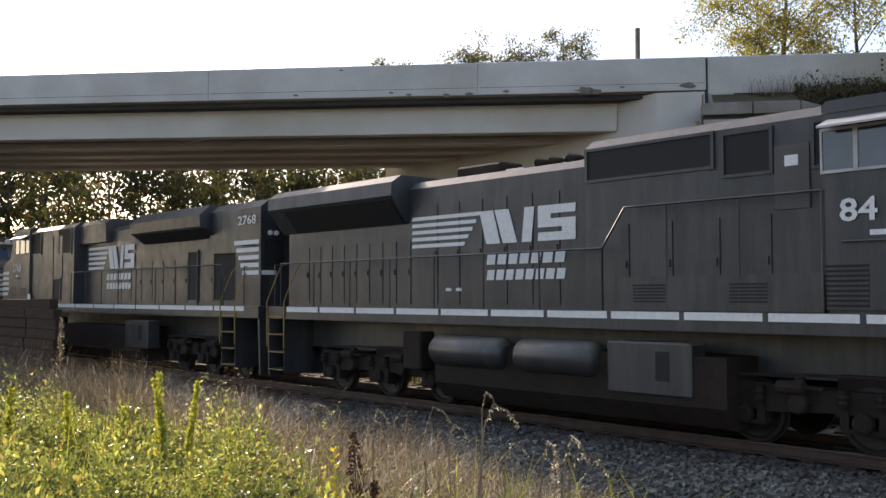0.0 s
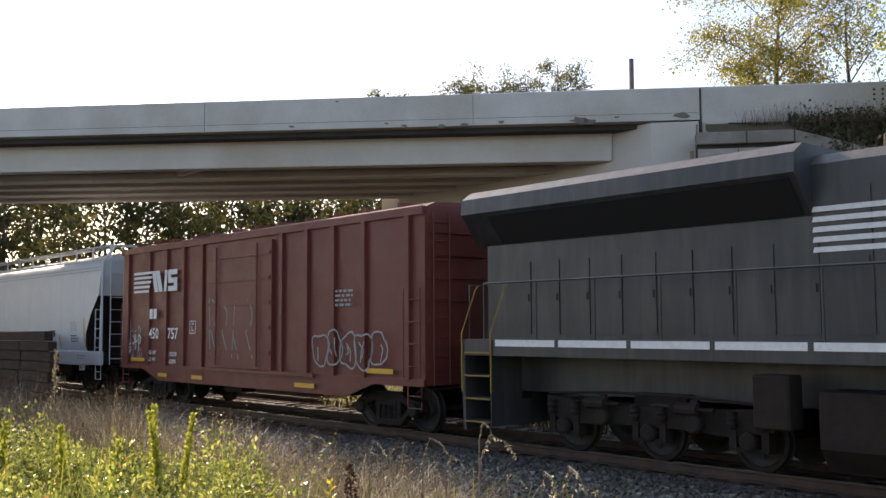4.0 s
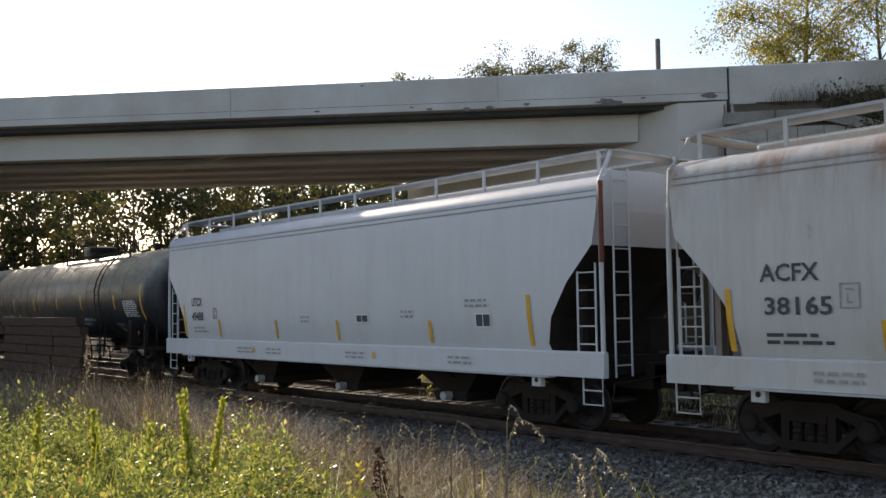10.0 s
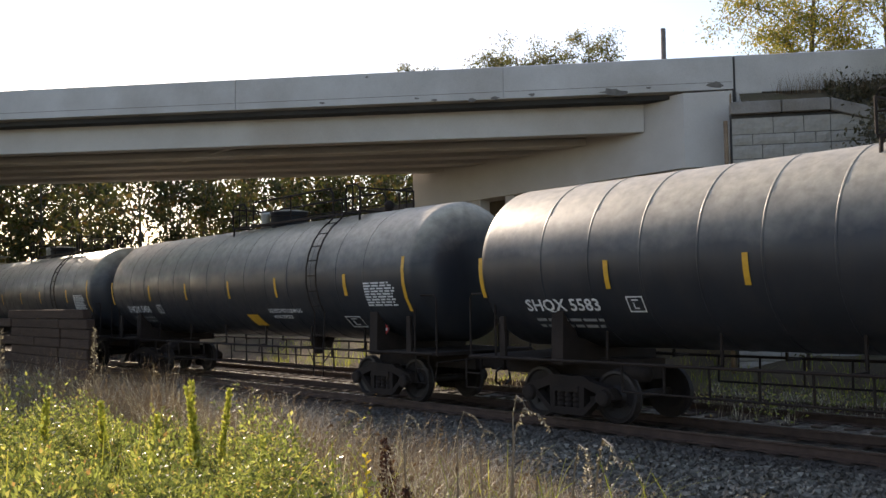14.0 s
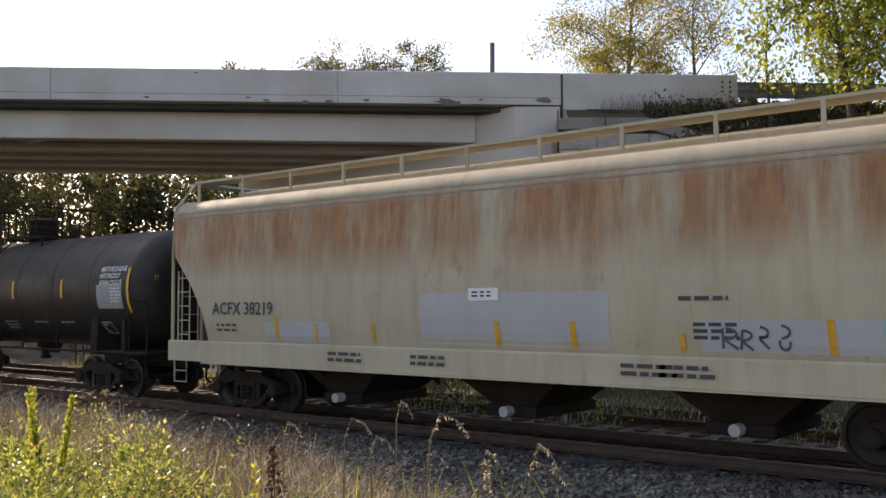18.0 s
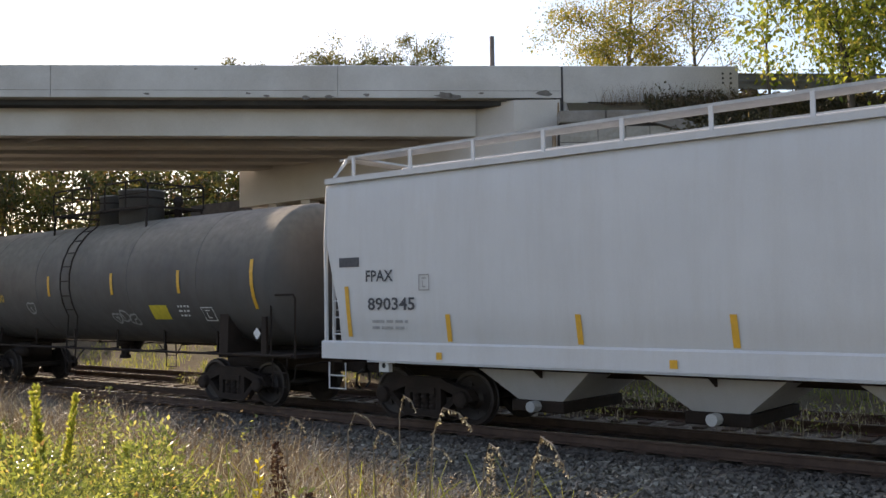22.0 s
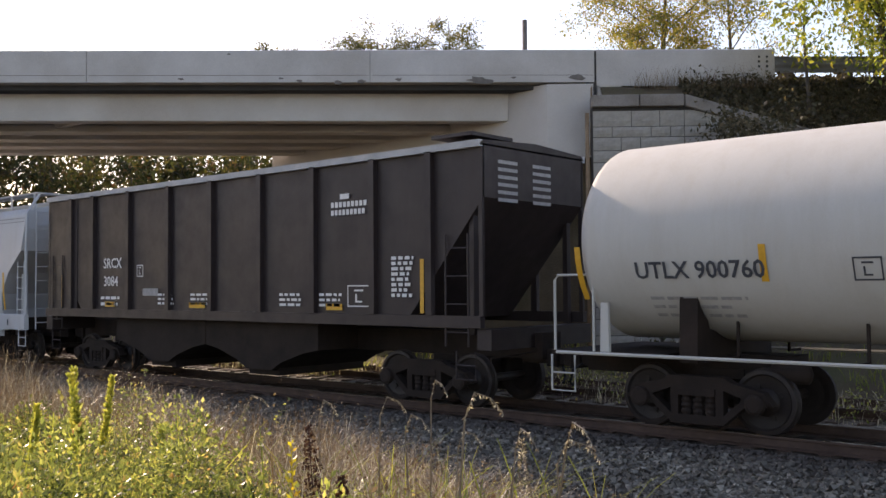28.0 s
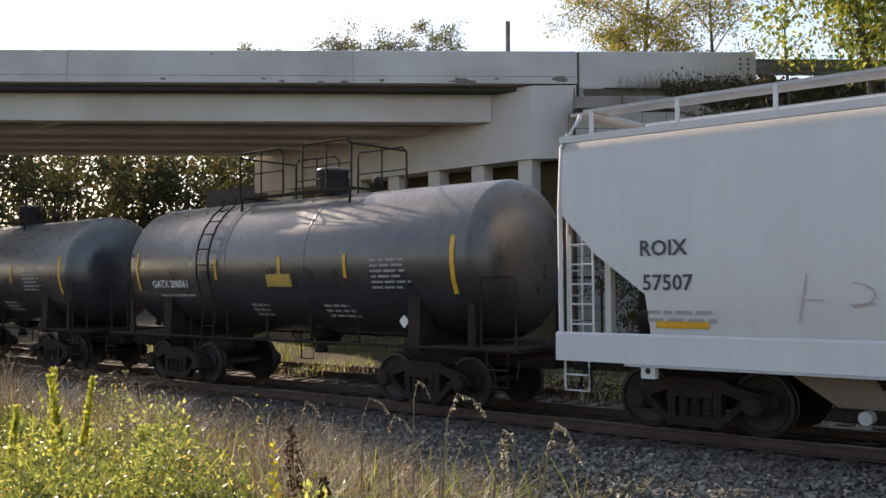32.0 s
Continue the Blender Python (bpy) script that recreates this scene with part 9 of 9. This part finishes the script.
for n, row in enumerate((
    ("goldenrod", 64.9, 8.4, 1.53), ("goldenrod", 64.45, 8.25, 1.50), ("goldenrod", 63.5, 9.0, 1.40), ("goldenrod", 69.6, 8.6, 1.38), ("goldenrod", 72.9, 8.2, 1.46), ("goldenrod", 67.2, 8.2, 1.28),
    ("goldenrod", 61.2, 7.2, 1.22), ("goldenrod", 75.0, 8.8, 1.45),
    ("droop", 43.0, 4.0, 1.63), ("droop", 47.1, 4.5, 1.68), ("droop", 49.7, 6.0, 1.50), ("droop", 47.9, 5.8, 1.42), ("droop", 41.0, 4.2, 1.50), ("droop", 43.6, 5.0, 1.45),
    ("droop", 52.6, 6.4, 1.44), ("droop", 36.0, 3.9, 1.36), ("droop", 33.0, 4.3, 1.22), ("droop", 45.2, 6.2, 1.25), ("feather", 70.3, 9.5, 1.95), ("feather", 75.5, 8.2, 1.98), ("droop", 46.4, 6.4, 1.55),
    ("yellow", 54.7, 5.5, 1.32), ("dock", 53.2, 5.6, 1.39), ("dock", 52.2, 5.0, 1.22), ("dock", 38.5, 4.6, 1.15), ("feather", 40.0, 5.3, 1.32), ("droop", 56.5, 7.2, 1.40), ("droop", 59.0, 7.6, 1.42),
)):
    stalk(*row, 100 + n)


def tree(name, label, base, height, crown, leaves, leaf, mat, seed, low=0.35, droop=0.0, trunk_r=0.16, limbs=9, spread=1.0, cluster=0.5, group="", sway=0.04):
    """Tapered trunk, forked limbs and twigs, and leaves in uneven clumps round the twig ends."""
    rng = np.random.default_rng(seed)
    t = thing(name, label, "tree", group)
    t.location = base
    bm = bmesh.new()
    lean = rng.normal(0, sway, 2) * height
    tr = [(lean[0] * f ** 2 + 0.15 * math.sin(f * 5 + seed) * f, lean[1] * f ** 2, height * 0.86 * f) for f in np.linspace(0, 1, 7)]
    tube(bm, tr, trunk_r, 8, trunk_r * 0.15)
    tips = []
    for k in range(limbs):
        f = low + (0.95 - low) * (k + rng.uniform(0, 0.8)) / limbs
        i = min(5, int(f * 6))
        p = Vector(tr[i]).lerp(Vector(tr[i + 1]), f * 6 - i)
        a = k * 2.4 + rng.uniform(-0.4, 0.4)
        ln = crown * spread * (0.55 + 0.6 * math.sin(math.pi * min(1, (1.05 - f) / (1.05 - low)) ** 0.8)) * rng.uniform(0.75, 1.1)
        d = Vector((math.cos(a), math.sin(a), rng.uniform(0.35, 0.9)))
        e = p + d.normalized() * ln
        mid = (p + e) / 2 + Vector((0, 0, 0.08 * ln))
        tube(bm, [p, mid, e], trunk_r * 0.42 * (1.1 - f), 6, trunk_r * 0.08)
        for q in range(5):
            g = rng.uniform(0.35, 1.0)
            s = (p.lerp(mid, g * 2) if g < 0.5 else mid.lerp(e, g * 2 - 1))
            w = s + Vector(rng.normal(size=3)).normalized() * ln * rng.uniform(0.25, 0.5) + Vector((0, 0, (0.1 - droop) * ln))
            tube(bm, [s, (s + w) / 2 + Vector((0, 0, 0.05)), w], trunk_r * 0.12, 4, trunk_r * 0.03)
            tips += [s, (s + w) / 2, w, w]
        tips.append(e)
    part("trunk", bm, M["bark"], t, "forked bare limbs", True)
    tips = np.array([tuple(v) for v in tips])
    i = rng.integers(0, len(tips), leaves)
    keep = rng.uniform(0.3, 1.0, len(tips))[i] > rng.uniform(0, 0.8, leaves)
    i = i[keep]
    n = len(i)
    c = tips[i] + rng.normal(0, cluster, (n, 3)) * np.array([1, 1, 0.7]) - np.array([0, 0, 1.0]) * (np.abs(rng.normal(0, 1, n)) * droop * 0.7)[:, None]
    ax = rng.normal(size=(n, 3)) + np.array([0, 0, -0.4 - 2.0 * droop])
    s = leaf * rng.uniform(0.6, 1.3, n)
    link_mesh("crown", quads_mesh("crown", leaf_quads(rng, c, ax, s, s * rng.uniform(0.35, 0.6, n))), M[mat], t)
    return t


def trees():
    def spot(az, d, z):
        x, y = place(az, d)
        return (x, y, z)

    # tops above the far parapet
    tree("tree", "dark treetop with pale sky behind, beyond the bridge", spot(51.3, 47, 1.0), 14.6, 1.2, 7000, 0.13, "leafolive", 3, 0.7, 0, 0.15, 16, 1.0, 0.2, "", 0.0)
    tree("tree", "olive-green treetop beyond the bridge", spot(45.7, 46, 1.0), 14.9, 1.75, 20000, 0.13, "leafolive", 4, 0.7, 0, 0.18, 18, 1.0, 0.26, "", 0.0)
    tree("tree", "thin-leaved treetop beyond the bridge", spot(41.3, 47, 1.0), 16.3, 1.35, 9500, 0.13, "leafolive", 5, 0.7, 0, 0.16, 16, 1.0, 0.2, "", 0.0)
    # yellowing tree behind the approach
    tree("tree", "yellowing autumn tree with thin branches behind the road", spot(29.2, 40, 7.5), 9.0, 3.3, 30000, 0.125, "leafgold", 6, 0.25, 0.05, 0.18, 15, 1.1, 0.36)
    tree("tree", "half-bare autumn tree behind the road", spot(25.0, 42, 7.5), 9.0, 2.5, 5200, 0.14, "leafgold", 7, 0.3, 0.05, 0.15, 13, 1.0, 0.36)
    # nearer tree with hanging leaves on the embankment
    tree("tree", "leaning tree with hanging yellow-green leaves on the embankment", spot(16.9, 27.5, 5.2), 8.2, 2.1, 9500, 0.17, "leaflime", 8, 0.45, 0.35, 0.13, 13, 1.0, 0.34)
    tree("tree", "slender sapling with sparse yellow-green leaves by the guardrail", spot(21.2, 28.8, 6.9), 4.8, 1.2, 900, 0.18, "leaflime", 9, 0.4, 0.3, 0.06, 8, 1.0, 0.3)
    tree("tree", "leafy embankment tree with hanging twigs", spot(12.0, 26.5, 4.0), 9.5, 2.6, 16000, 0.17, "leaflime", 18, 0.25, 0.35, 0.14, 13, 1.0, 0.36)
    # small growth by the wall
    tree("sapling", "small dark evergreen sapling before the block wall", spot(29.6, 24.6, 0.4), 5.2, 1.15, 9000, 0.10, "leafdark", 10, 0.1, 0.1, 0.05, 20, 1.0, 0.17)
    tree("shrub", "dark climbing shrub against the wing wall", spot(24.9, 26.3, 1.6), 5.3, 1.5, 9000, 0.15, "leafivy", 11, 0.1, 0.15, 0.05, 18, 1.0, 0.26)
    # wood beyond the bridge, seen beneath its girders
    rng = random.Random(31)
    for k in range(20):
        az = 50.5 + 1.75 * k + rng.uniform(-0.6, 0.6)
        d = rng.uniform(54, 78)
        tree("tree", rng.choice(("dark backlit woodland tree beyond the bridge", "russet-tinged woodland tree beyond the bridge", "dense woodland tree with sky showing through")), spot(az, d, 1.4), rng.uniform(9.5, 12.0) * d / 66, rng.uniform(3.0, 4.2), 5200, 0.36, "leafdark", 40 + k, 0.14, 0, 0.22, 13, 1.0, 0.42, "wood beyond the bridge")
    # undergrowth of the wood
    g = np.random.default_rng(9)
    n = 16000
    az, d = np.radians(g.uniform(48, 88, n)), g.uniform(50, 66, n)
    c = np.stack([-np.sin(az) * d, np.cos(az) * d, 1.4 + 3.2 * g.beta(1.1, 2.4, n)], 1)
    s = g.uniform(0.15, 0.35, n)
    stuff("undergrowth", leaf_quads(g, c, g.normal(size=(n, 3)), s, s * 0.5), "leafdark", "dark undergrowth at the edge of the wood", "undergrowth")
    # creepers over the embankment top and coping
    n = 15000
    sv = g.uniform(2.4, 14, n)
    v = g.uniform(-0.1, 0.8, n)
    z = np.array([embankment_z(a, min(b, 0.8)) for a, b in zip(sv, v)]) + np.abs(g.normal(0, 0.16, n))
    thin = np.interp(sv, [2.4, 3.6, 5.0], [0.5, 0.8, 1.0]) > g.uniform(0, 1, n)
    hang = g.uniform(0, 1, n) < 0.03
    v = np.where(hang, 1.05, v)
    z = np.where(hang, z - np.abs(g.normal(0, 0.3, n)), z)
    c = np.stack([JX - DX * sv + 0.636 * v, JY - DY * sv - 0.7716 * v, z], 1)[thin]
    s = g.uniform(0.06, 0.15, len(c))
    stuff("creepers", leaf_quads(g, c, g.normal(size=(len(c), 3)) + np.array([0, 0, 0.3]), s, s * 0.6), "leafivy", "dark creepers and weeds over the embankment", "creepers")
    n = 14000
    sv, v = g.uniform(11.5, 34, n), 0.85 + 8 * g.beta(1, 1.2, n)
    z = np.array([embankment_z(a + 0.2, b) for a, b in zip(sv, v)]) + np.abs(g.normal(0, 0.3, n))
    c = np.stack([JX - DX * sv + 0.636 * v, JY - DY * sv - 0.7716 * v, z], 1)
    s = g.uniform(0.1, 0.22, n)
    stuff("slope_growth", leaf_quads(g, c, g.normal(size=(n, 3)) + np.array([0, 0, 0.3]), s, s * 0.6), "leafivy", "dark bushes on the embankment slope", "bushes")
    # dry stems standing against the approach parapet
    n = 420
    sv = g.uniform(1.2, 5.0, n)
    b = np.stack([JX - DX * sv + 0.636 * 0.25, JY - DY * sv - 0.7716 * 0.25, np.full(n, 7.75)], 1) + g.normal(0, 0.1, (n, 3)) * np.array([1, 1, 0])
    h = g.uniform(0.2, 0.8, n)
    stuff("parapet_weeds", blade_quads(g, b, h, h * 0.35, np.full(n, 0.012)), "rustweed", "dry weed stems against the parapet", "weeds")


trees()


# ---- what moves ----


def travelled(t):
    return 12.1668 * t + 0.01643 * t * t + 0.000252148 * t ** 3


def when(d):
    """The second at which the train has gone d metres, held within the clip."""
    lo, hi = 0.0, 32.0
    if d <= 0:
        return 0.0
    if d >= travelled(hi):
        return hi
    for _ in range(30):
        mid = (lo + hi) / 2
        lo, hi = (mid, hi) if travelled(mid) < d else (lo, mid)
    return lo


def motions():
    """The train rolls past at a slowly rising speed; each wheelset turns while it is near."""
    times = [0, 1, 2, 4, 6, 8, 10, 12, 14, 16, 18, 20, 22, 24, 26, 28, 30, 31, 32]
    for car, x0 in TRAIN:
        walk(car, [(t, pose(x0 + travelled(t), TRACK_Y, 0)) for t in times])
    for w, a, x in WHEELSETS:
        f0, f1 = int(when(-44 - x) * FPS), int(when(3 - x) * FPS) + 1
        f1 = min(f1, 32 * FPS)
        rows = []
        for f in sorted({0, *range(f0, f1 + 1), 32 * FPS}):
            g = min(max(f, f0), f1)
            turn = math.degrees((travelled(g / FPS) - travelled(f0 / FPS)) / RAIL_R) % 360
            rows.append((f / FPS, pose(a, 0, RAIL_R, 0, turn, 0)))
        walk(w, rows)


motions()
